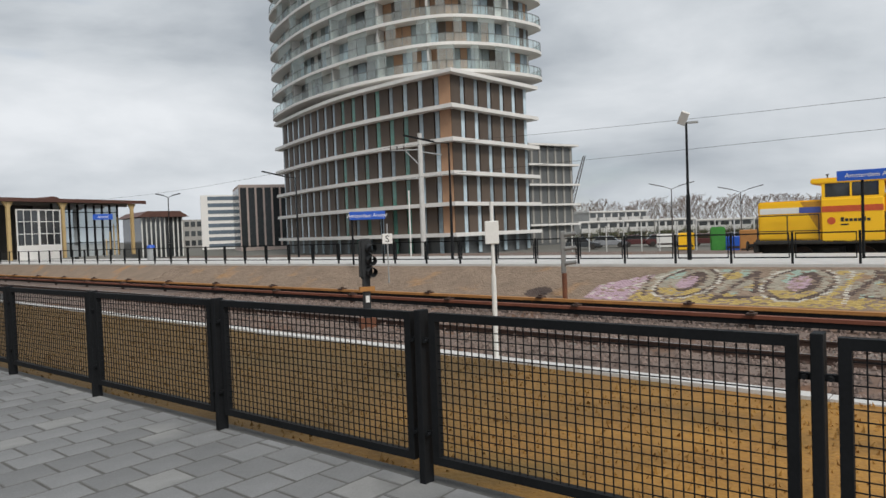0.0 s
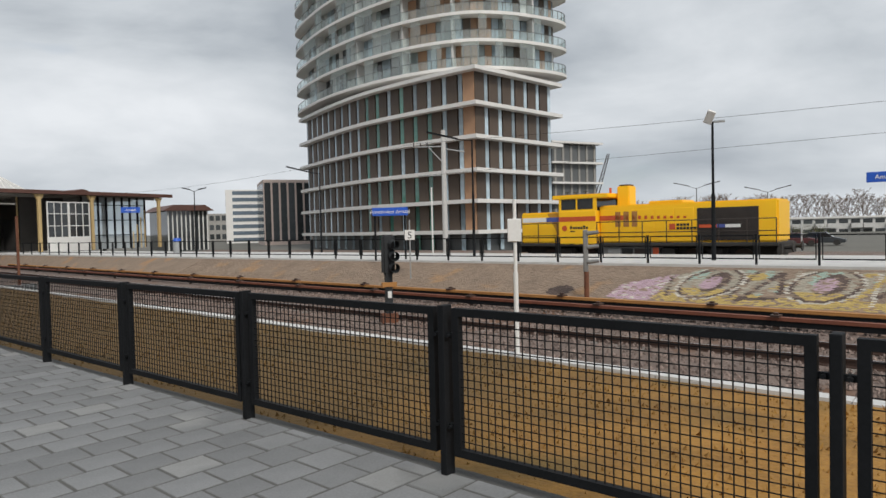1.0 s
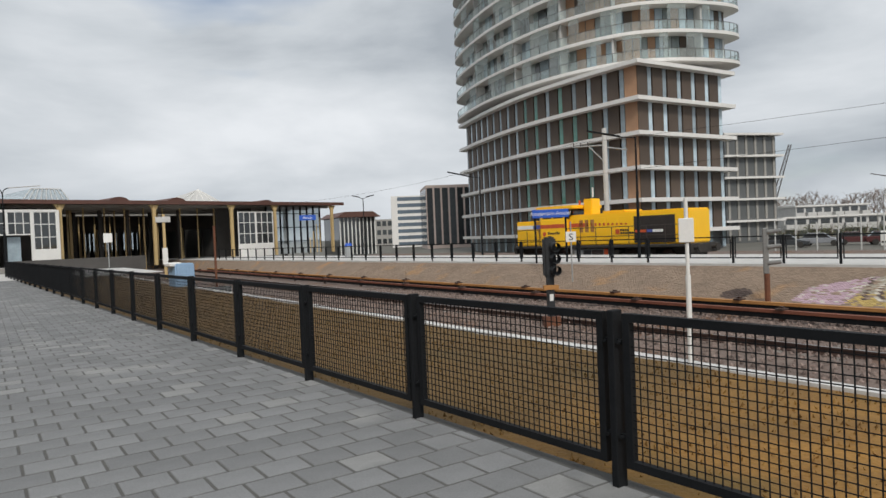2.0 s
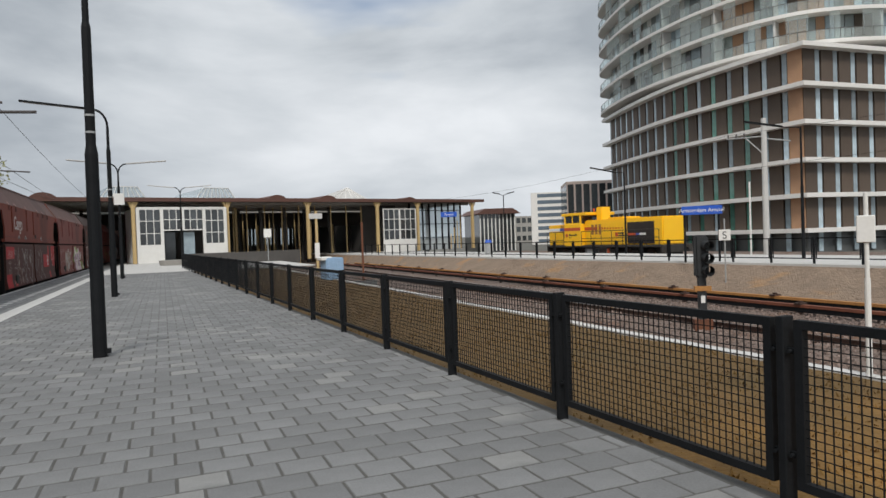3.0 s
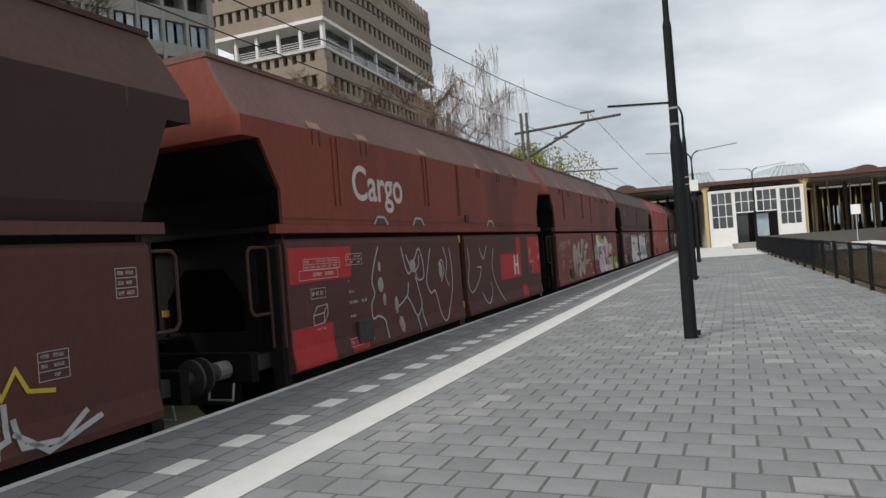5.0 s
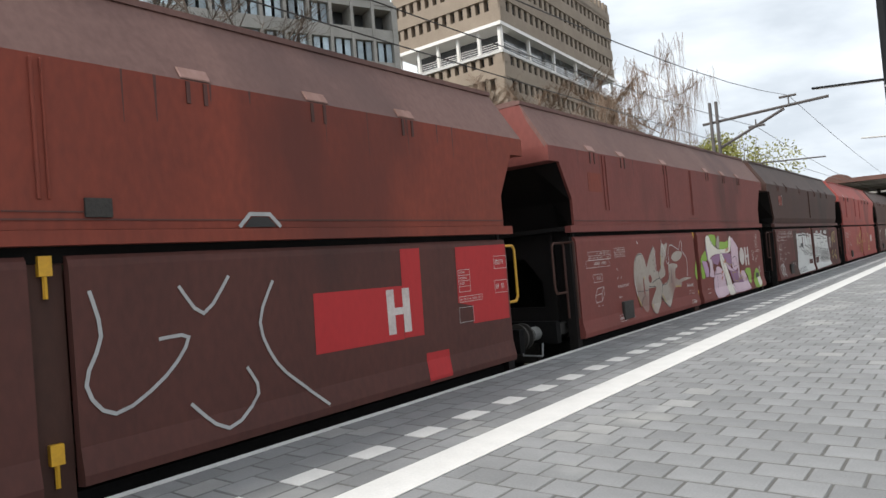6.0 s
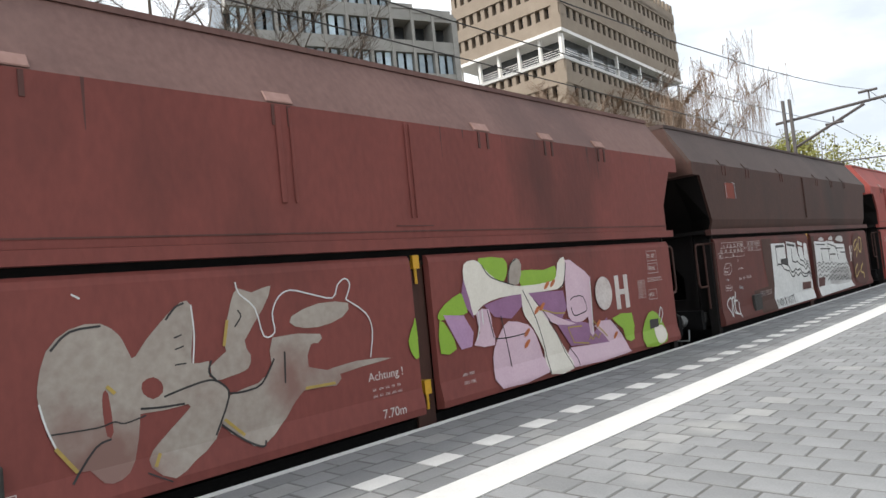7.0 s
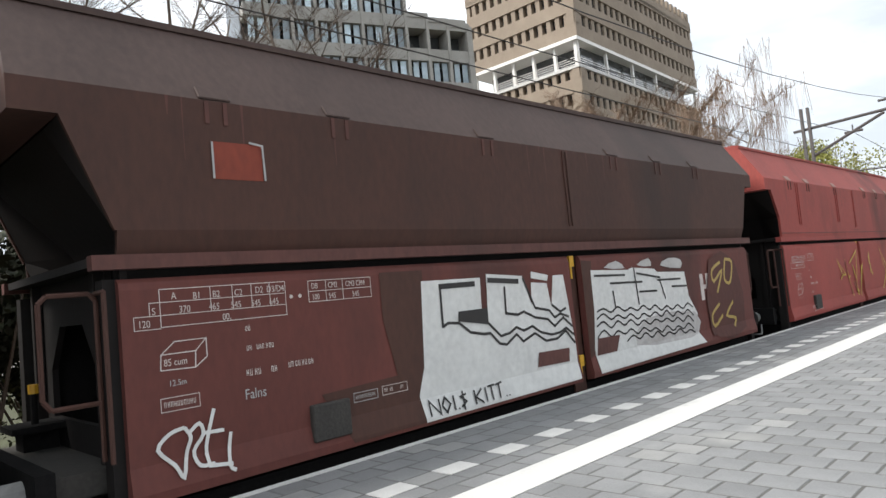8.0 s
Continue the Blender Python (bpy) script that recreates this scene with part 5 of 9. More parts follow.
def window_bay(parent, u0, u1, z0, z1, cols, rows, material_pane, name="window"):
    """White glazing bars round dark panes, in the wall's own frame (u along, depth -0.08..0.04)."""
    bm = bmesh.new()
    t = 0.11
    box(bm, u0, u1, -0.06, 0.05, z0, z0 + t)
    box(bm, u0, u1, -0.06, 0.05, z1 - t, z1)
    box(bm, u0, u0 + t, -0.06, 0.05, z0 + t, z1 - t)
    box(bm, u1 - t, u1, -0.06, 0.05, z0 + t, z1 - t)
    for i in range(1, cols):
        u = lerp(u0, u1, i / cols)
        box(bm, u - 0.035, u + 0.035, -0.05, 0.04, z0 + t, z1 - t)
    for i in range(1, rows):
        z = lerp(z0, z1, i / rows)
        box(bm, u0 + t, u1 - t, -0.045, 0.035, z - 0.035, z + 0.035)
    w = part(name, bm, M["white"], parent)
    for i in range(cols):
        for j in range(rows):
            a, b = lerp(u0 + t, u1 - t, i / cols), lerp(u0 + t, u1 - t, (i + 1) / cols)
            c, d = lerp(z0 + t, z1 - t, j / rows), lerp(z0 + t, z1 - t, (j + 1) / rows)
            part("pane", fresh((a + 0.02, b - 0.02, -0.005, 0.005, c + 0.02, d - 0.02)), M["glass_dark"], w)
    return w


def station():
    L = 56.4
    s = thing("station_canopy", "long flat brown-edged canopy roof of the station", "canopy", "", st_pose(-14), kind="structure")
    part("fascia", fresh((0, L, -0.15, 0.0, 6.22, 6.62)), M["roof_brown"], s)
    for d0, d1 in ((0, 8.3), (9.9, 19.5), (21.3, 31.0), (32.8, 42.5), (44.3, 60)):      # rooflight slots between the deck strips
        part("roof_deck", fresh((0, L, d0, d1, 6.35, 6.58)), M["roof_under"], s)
    for i in range(12):
        part("ceiling_beam", fresh((0.3, L - 0.3, 3 + i * 4.5, 3.35 + i * 4.5, 6.0, 6.35)), M["concrete_mid"], s)
    # low dark domes and glazed lanterns on the roof
    for u, w, dp in ((4.6, 1.4, 6), (29.6, 1.4, 7), (36.4, 1.4, 7), (50.2, 1.4, 9)):
        bm = bmesh.new()
        prism(bm, [(u + w * math.cos(math.pi * i / 10), 6.55 + 0.98 * math.sin(math.pi * i / 10)) for i in range(11)], dp, dp + 10, xz)
        part("roof_dome", bm, M["roof_brown"], s)
    for u, w, h in ((12.4, 2.6, 1.75), (22.4, 2.6, 1.75)):
        bm = bmesh.new()
        poly = [(u - w, 6.58), (u + w, 6.58), (u + w * 0.55, 6.6 + h), (u - w * 0.55, 6.6 + h)]
        prism(bm, poly, 8, 20, xz)
        ln = part("roof_lantern", bm, M["pane"], s, "glazed roof lantern with pale bars")
        bm = bmesh.new()
        for i in range(9):
            p = lerp(u - w * 0.55, u + w * 0.55, i / 8)
            q = lerp(u - w, u + w, i / 8)
            tube(bm, (q, 7.95, 6.58), (p, 7.95, 6.6 + h), 0.05, n=4)
        tube(bm, (u - w * 0.55, 7.95, 6.6 + h), (u + w * 0.55, 7.95, 6.6 + h), 0.06, n=4)
        part("glazing_bar", bm, M["white"], ln)
    bm = bmesh.new()
    u = 40.5
    apex = bm.verts.new((u + 1.2, 12, 9.0))
    base = [bm.verts.new(p) for p in ((u - 4.2, 8, 6.58), (u + 3.2, 8, 6.58), (u + 3.2, 18, 6.58), (u - 4.2, 18, 6.58))]
    for i in range(4):
        bm.faces.new((base[i], base[(i + 1) % 4], apex))
    pl = part("roof_pyramid", bm, M["concrete"], s, "pale pyramid roof light")
    bm = bmesh.new()
    for i in range(6):
        tube(bm, (u - 4.2 + 7.4 * i / 5, 7.97, 6.6), (u + 1.2, 11.95, 9.02), 0.05, n=4)
    part("glazing_bar", bm, M["white"], pl)
    # front columns with splayed heads
    for x in (-2.5, 6.6, 15.7, 24.7, 30.5, 39.2):
        c = thing("canopy_column", "beige painted steel column of the station canopy", "column", "canopy columns", st_pose(x, 0.25), kind="structure")
        bm = fresh((-0.17, 0.17, -0.17, 0.17, -0.35 if x > 7 and x < 20 else 0, 6.2))
        bevel(bm, 0.03)
        part("shaft", bm, M["beige"], c)
        bm = bmesh.new()
        prism(bm, [(-0.17, 5.55), (-0.55, 6.2), (-0.17, 6.2)], -0.1, 0.1, xz)
        prism(bm, [(0.17, 5.55), (0.55, 6.2), (0.17, 6.2)], -0.1, 0.1, xz)
        part("bracket", bm, M["beige"], c)
    # inner columns
    rnd = random.Random(2)
    me = mesh_of("hall_column", fresh((-0.16, 0.16, -0.16, 0.16, -1.1, 6.35)), M["hall_shade"])
    me2 = mesh_of("hall_column", fresh((-0.14, 0.14, -0.14, 0.14, -1.1, 6.35)), M["beige"])
    for back in (8, 16, 26, 38, 50):
        for x in range(-11, 40, 3):
            if back < 20 and (-3 < x < 7 or 24 < x < 31):
                continue
            if -9.4 < x < -5:
                continue
            ob = new("hall_column", me2 if rnd.random() < 0.3 else me)
            ob.matrix_basis = st_pose(x, back)
            tagged(ob, "dark steel column inside the station hall", "column", "hall columns", "structure")
    thin = mesh_of("hall_column", fresh((-0.06, 0.06, -0.06, 0.06, -1.1, 6.35)), M["beige"])
    for back, first, step in ((5, 8.2, 2.1), (12, 7.6, 1.7), (22, 7.9, 1.9)):
        for i in range(9):
            ob = new("hall_column", thin)
            ob.matrix_basis = st_pose(first + i * step, back)
            tagged(ob, "slender pale steel column inside the station hall", "column", "hall columns", "structure")
    # screens and the hall's rear, their colour darkened for the dim depth
    h = tagged(thing("hall_rear", "rear wall of the station hall, coloured dark for shade", "wall", "", st_pose(-14)), kind="structure")
    part("rear_wall", fresh((-3, 5.0, 58, 58.3, -1.1, 6.35), (9.6, L, 58, 58.3, -1.1, 1.2)), M["hall_shade"], h)
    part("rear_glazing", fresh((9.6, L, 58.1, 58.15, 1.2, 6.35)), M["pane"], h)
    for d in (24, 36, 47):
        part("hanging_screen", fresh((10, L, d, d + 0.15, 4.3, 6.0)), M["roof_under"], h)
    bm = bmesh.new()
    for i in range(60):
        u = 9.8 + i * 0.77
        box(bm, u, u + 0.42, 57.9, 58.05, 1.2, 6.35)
    part("rear_mullion", bm, M["hall_shade"], h)
    part("side_wall", fresh((-3.2, -3.0, 0.5, 58, -1.1, 6.35)), M["hall_shade"], h)
    # right-hand wall is added: it keeps bright background out of the hall
    part("side_wall", fresh((L - 0.2, L, 22, 58, -1.1, 6.3)), M["hall_shade"], h)
    # white timber and glass kiosk on this platform
    k = thing("kiosk", "white panelled waiting room with gridded windows under the canopy", "station building", "", st_pose(-2.2, -0.05), kind="structure")
    U = 8.75
    for a, b in ((0, 2.35), (6.45, U)):
        part("panel", fresh((a + 0.1, b - 0.1, -0.06, 0.1, 0, 1.75)), M["white"], k)
        window_bay(k, a + 0.1, b - 0.1, 1.75, 5.5, 3, 3, M["glass_dark"])
    for a, b in ((2.35, 4.4), (4.4, 6.45)):
        window_bay(k, a, b, 3.25, 5.5, 3, 2, M["glass_dark"])
    for u in (0.0, 2.35, 6.45, U):
        part("post", fresh((u - 0.1, u + 0.1, -0.1, 0.1, 0, 5.6)), M["white"], k)
    part("back_wall", fresh((0, U, 6, 6.2, 0, 6.3)), M["hall_shade"], k)
    part("side_wall", fresh((0, 0.1, 0.1, 6, 0, 5.6)), M["white"], k)
    part("glass_door", fresh((2.5, 3.6, 0.2, 0.24, 0.05, 3.1)), M["glass_dark"], k)
    part("glass_door", fresh((4.5, 5.6, 0.5, 0.54, 0.05, 3.1)), M["glass_blue"], k)
    part("header", fresh((0, U, -0.08, 0.1, 5.5, 5.66)), M["white"], k)
    # same kind of block on the opposite platform
    k2 = thing("kiosk", "white panelled block with gridded windows on the opposite platform", "station building", "", st_pose(25.2, -0.05), kind="structure")
    for a, b in ((0.1, 2.5), (2.5, 4.95)):
        part("panel", fresh((a, b, -0.06, 0.1, 0, 1.45)), M["white"], k2)
        window_bay(k2, a, b, 1.45, 5.4, 3, 3, M["glass_dark"])
    part("back_wall", fresh((0, 5, 5, 5.2, 0, 6.3)), M["hall_shade"], k2)
    # glazed hall beyond it
    g = thing("glazed_hall", "tall dark-framed glazed hall beside the opposite platform", "station building", "", st_pose(30.6, 2.5), kind="structure")
    for i in range(9):
        part("mullion", fresh((i * 1.05, i * 1.05 + 0.16, -0.1, 0.1, 0, 6.2)), M["black"], g)
    for z in (1.6, 3.4, 5.2):
        part("transom", fresh((0, 8.6, -0.05, 0.05, z, z + 0.09)), M["black"], g)
    part("glazing", fresh((0.05, 8.5, 0.12, 0.14, 0, 6.2)), M["pane"], g)
    for i in range(4):
        m = Matrix.Translation((6.6 + i * 0.55, 0, 0))
        bm = bmesh.new()
        box(bm, 0, 0.14, -0.16, -0.12, 0, 2.0 + i * 0.9)
        part("pale_slat", bm, M["beige"], g).matrix_basis = m
    # second hall with a hipped roof further right
    r = thing("station_hall", "grey hipped-roof hall with white window bars", "building", "", pose(*polar(25.9, 112)[:2], -1.0, 0, 0, -10))
    part("wall", fresh((0, 6.2, 0, 10, 0, 6.2)), M["glass_dark"], r)
    for i in range(10):
        part("window_bar", fresh((i * 0.67, i * 0.67 + 0.17, -0.1, -0.02, 0, 6.1)), M["white"], r)
    bm = bmesh.new()
    prism(bm, [(-0.8, 6.2), (7.0, 6.2), (5.6, 7.1), (0.8, 7.1)], -0.8, 11, xz)
    part("roof", bm, M["roof_brown"], r)


station()


# ---- tower ----
def tower():
    t = thing("apartment_tower", "curved apartment tower with white balcony slabs over a brown-clad plinth", "tower")
    left = [(58.5, 46.9), (58.5, 55.0), (59.4, 66.3), (62.2, 78.0), (66.2, 90.0)]
    outline = smooth_line(left, 5) + [(83.0, 91.0), (77.5, 62.0), (75.0, 45.9)]

    def inset(poly, d):
        c = Vector((70.5, 67))
        n = len(poly)
        out = []
        area = sum(poly[i][0] * poly[(i + 1) % n][1] - poly[(i + 1) % n][0] * poly[i][1] for i in range(n))
        sg = 1 if area > 0 else -1
        for i in range(n):
            a, b, e = Vector(poly[i - 1]), Vector(poly[i]), Vector(poly[(i + 1) % n])
            u, v = (b - a).normalized(), (e - b).normalized()
            n1, n2 = Vector((-u.y, u.x)) * sg, Vector((-v.y, v.x)) * sg
            m = (n1 + n2).normalized()
            out.append(tuple(b + m * (d / max(0.4, m.dot(n1)))))
        return out

    def slab(poly, z0, z1, name, material):
        bm = bmesh.new()
        prism(bm, poly, z0, z1, xy)
        part(name, bm, material, t)

    inner = inset(outline, 1.1)
    floors = [-1.35, 1.0, 4.5, 8.0, 11.75, 15.5, 19.4]
    for z in floors[1:]:
        slab(outline, z - 0.22, z + 0.22, "slab", M["slab_white"])
    bm = bmesh.new()
    prism(bm, inset(outline, 1.45), -1.35, 19.3, xy)
    part("core_wall", bm, M["tower_dark"], t)
    # cladding panels and window strips along the two visible faces
    def along(poly, i0, i1):
        pts = [Vector(p) for p in poly[i0:i1 + 1]]
        ls = [(b - a).length for a, b in zip(pts, pts[1:])]
        return pts, ls

    def at(pts, ls, s):
        for p, q, l in zip(pts, pts[1:], ls):
            if s <= l + 1e-6:
                return p + (q - p) * (s / l), (q - p).normalized()
            s -= l
        return pts[-1], (pts[-1] - pts[-2]).normalized()

    nl = len(smooth_line(left, 5))
    faces = [(along(inner, 0, nl - 1), 17, 0), ((lambda p: (p, [(p[1] - p[0]).length]))([Vector(inner[0]), Vector(inner[-1])]), 6, 1)]
    rnd = random.Random(5)
    panels = {}
    for fi in range(1, 7):
        z0, z1 = floors[fi - 1] + 0.2, floors[fi] - 0.2
        for (pts, ls), n, side in faces:
            tot = sum(ls)
            for i in range(n):
                s0, s1 = tot * i / n, tot * (i + 1) / n
                mid, d = at(pts, ls, (s0 + s1) / 2)
                nrm = Vector((-d.y, d.x)) if side == 0 else Vector((d.y, -d.x))
                w = tot / n
                key = (round(w, 3), round(z1 - z0, 2))
                if key not in panels:
                    hgt = z1 - z0
                    a = mesh_of("cladding_panel", fresh((-w / 2, w / 2 - w * 0.36, -0.1, 0.12, 0, hgt)), M["tower_brown"])
                    b = mesh_of("window_strip", fresh((w / 2 - w * 0.31, w / 2 - w * 0.08, -0.04, 0.06, 0, hgt)), M["glass_blue"])
                    c = mesh_of("window_strip", fresh((w / 2 - w * 0.32, w / 2 - w * 0.06, -0.04, 0.06, 0, hgt)), M["glass_green"])
                    e = mesh_of("cladding_panel", fresh((-w / 2, w / 2 - w * 0.36, -0.1, 0.12, 0, hgt)), M["tower_orange"])
                    panels[key] = (a, b, c, e)
                a, b, c, e = panels[key]
                ang = math.degrees(math.atan2(d.y, d.x))
                m = pose(mid.x, mid.y, z0, 0, 0, ang)
                corner = side == 0 and i == 0
                if fi > 1:
                    piece("cladding_panel", e if corner else a, t, m)
                green = side == 0 and 2 <= i <= 7 and rnd.random() < 0.75
                piece("window_strip", c if green else b, t, m)
    # upper storeys: rounded balconies
    top = [(66.2, 90.0), (61.8, 78.0), (60.0, 67.0), (60.2, 58.5), (62.3, 52.0), (66.0, 48.4), (71.0, 46.2), (75.4, 45.6), (77.2, 48.0), (78.5, 58), (79.5, 72), (80.0, 86), (77.5, 92.5), (70, 93.0)]
    ring = smooth_line(top, 5, True)
    wall_ring = inset(ring, 1.7)
    z = 20.7
    lvl = 0
    pane_me = {}
    while z < 58:
        slab(ring, z - 0.2, z + 0.18, "balcony_slab", M["slab_white"])
        bm = bmesh.new()
        prism(bm, wall_ring, z + 0.18, z + 3.08, xy)
        part("storey_wall", bm, M["tower_dark"], t)
        bm = bmesh.new()
        rr = inset(ring, 0.12)
        n = len(rr)
        for i in range(n):
            a, b = rr[i], rr[(i + 1) % n]
            if a[0] > 78.4 and b[0] > 78.4:
                continue
            v = [bm.verts.new(p) for p in ((*a, z + 0.2), (*b, z + 0.2), (*b, z + 1.25), (*a, z + 1.25))]
            bm.faces.new(v)
        part("balustrade", bm, M["balustrade"], t, "clear glass balustrade")
        bm = bmesh.new()
        for i in range(0, n):
            a, b = rr[i], rr[(i + 1) % n]
            if a[0] > 78.4 and b[0] > 78.4:
                continue
            tube(bm, (*a, z + 1.27), (*b, z + 1.27), 0.035, n=4, caps=False)
            tube(bm, (*a, z + 0.2), (*a, z + 1.27), 0.03, n=4, caps=False)
        part("balustrade_rail", bm, M["mast_dark"], t)
        # facade panels behind the balconies
        for i in range(n):
            a, b = Vector(wall_ring[i]), Vector(wall_ring[(i + 1) % n])
            if a.x > 77.2 and b.x > 77.2:
                continue
            d = b - a
            l = d.length
            if l < 0.4:
                continue
            ang = math.degrees(math.atan2(d.y, d.x))
            c = i / n
            cells = max(1, round(l / 1.15))
            w = l / cells
            for q in range(cells):
                r = rnd.random()
                p = a + d * ((q + 0.5) / cells)
                if c < 0.2:
                    ma = "glass_dark" if r < 0.22 else ("concrete" if r < 0.55 else ("tower_brown" if r < 0.6 else ("glass_grey" if r < 0.75 else "glass_blue")))
                elif c < 0.38:
                    ma = "tower_orange" if r < 0.45 else ("tower_brown" if r < 0.55 else ("glass_blue" if r < 0.8 else "glass_grey"))
                else:
                    ma = "tower_orange" if r < 0.2 else ("tower_brown" if r < 0.4 else ("glass_blue" if r < 0.85 else "white"))
                key = (ma, round(w, 1))
                if key not in pane_me:
                    pane_me[key] = mesh_of("facade_panel", fresh((-w * 0.46, w * 0.46, -0.08, 0.08, 0.02, 2.86)), M[ma])
                piece("facade_panel", pane_me[key], t, pose(p.x, p.y, z + 0.18, 0, 0, ang))
        # full-height glass wind screens on some balconies
        for i in range(2, 30):
            if (i * 5 + lvl * 3) % 7 > 2:
                continue
            a, b = rr[i], rr[i + 1]
            bm = bmesh.new()
            bm.faces.new([bm.verts.new(p) for p in ((*a, z + 1.3), (*b, z + 1.3), (*b, z + 3.1), (*a, z + 3.1))])
            part("wind_screen", bm, M["balustrade"], t, "clear glass wind screen")
        # balcony dividing walls
        for i in (4, 9, 14, 19, 29):
            a, b = ring[i], wall_ring[i]
            bm = bmesh.new()
            d = (Vector(b) - Vector(a)).normalized()
            m = pose(a[0], a[1], 0, 0, 0, math.degrees(math.atan2(d.y, d.x)))
            box(bm, 0.4, 2.3, -0.12, 0.12, z + 0.18, z + 3.06, m)
            part("dividing_wall", bm, M["concrete"], t)
        z += 3.28
        lvl += 1
    slab(ring, z - 0.22, z + 0.5, "roof_slab", M["slab_white"])
    return t


tower()


def annex():
    """Lower wing behind the tower."""
    t = thing("office_wing", "dark glazed wing with thin white floor slabs", "building")
    p0 = polar(57.6, 104)
    m = pose(p0.x, p0.y, -1.35, 0, 0, -20)
    part("wall", fresh((0, 8.6, 0, 12, 0, 15.2)), M["tower_dark"], t).matrix_basis = m
    for i in range(5):
        part("slab", fresh((-0.6, 9.4, -0.8, 12.5, 3.0 + i * 3.1, 3.3 + i * 3.1)), M["slab_white"], t).matrix_basis = m
    me = mesh_of("window_strip", fresh((0, 0.35, -0.12, 0.0, 0, 2.7)), M["concrete_mid"])
    for i in range(6):
        for j in range(5):
            piece("window_strip", me, t, m @ pose(0.3 + i * 1.55, 0, 0.3 + j * 3.1))
    return t


annex()


# ---- city behind ----
def grid_block(name, label, az, r, w, dpt, h, rot_deg, floors, bays, wall, glass_m, z0=-1.35, win_h=0.55, win_w=0.7, both=True, group="", proud=False, top_floors=None):
    """A building with a window in every bay; the front face starts at polar(az, r) and runs along its x."""
    p = polar(az, r)
    t = thing(name, label, "building", group, pose(p.x, p.y, z0, 0, 0, rot_deg))
    bm = fresh((0, w, 0, dpt, 0, h))
    part("wall", bm, wall, t)
    fh, bw = h / floors, w / bays
    me = mesh_of("window", fresh((-bw * win_w / 2, bw * win_w / 2, -0.06, 0.03, 0, fh * win_h)), glass_m)
    sill = mesh_of("sill", fresh((-bw * 0.52, bw * 0.52, -0.35, 0.0, -0.12, 0.0)), wall)
    for j in range(floors):
        for i in range(bays):
            piece("window", me, t, pose((i + 0.5) * bw, 0, (j + (1 - win_h) * 0.55) * fh))
        if proud:
            part("floor_band", fresh((-0.3, w + 0.3, -0.4, 0, (j + 0.3) * fh - fh * 0.3, (j + 0.3) * fh - 0.05)), wall, t)
    if both:
        nb = max(1, round(dpt / bw))
        for j in range(floors):
            for i in range(nb):
                piece("window", me, t, pose(w, (i + 0.5) * dpt / nb, (j + (1 - win_h) * 0.55) * fh, 0, 0, 90))
                piece("window", me, t, pose(0, (i + 0.5) * dpt / nb, (j + (1 - win_h) * 0.55) * fh, 0, 0, -90))
    return t


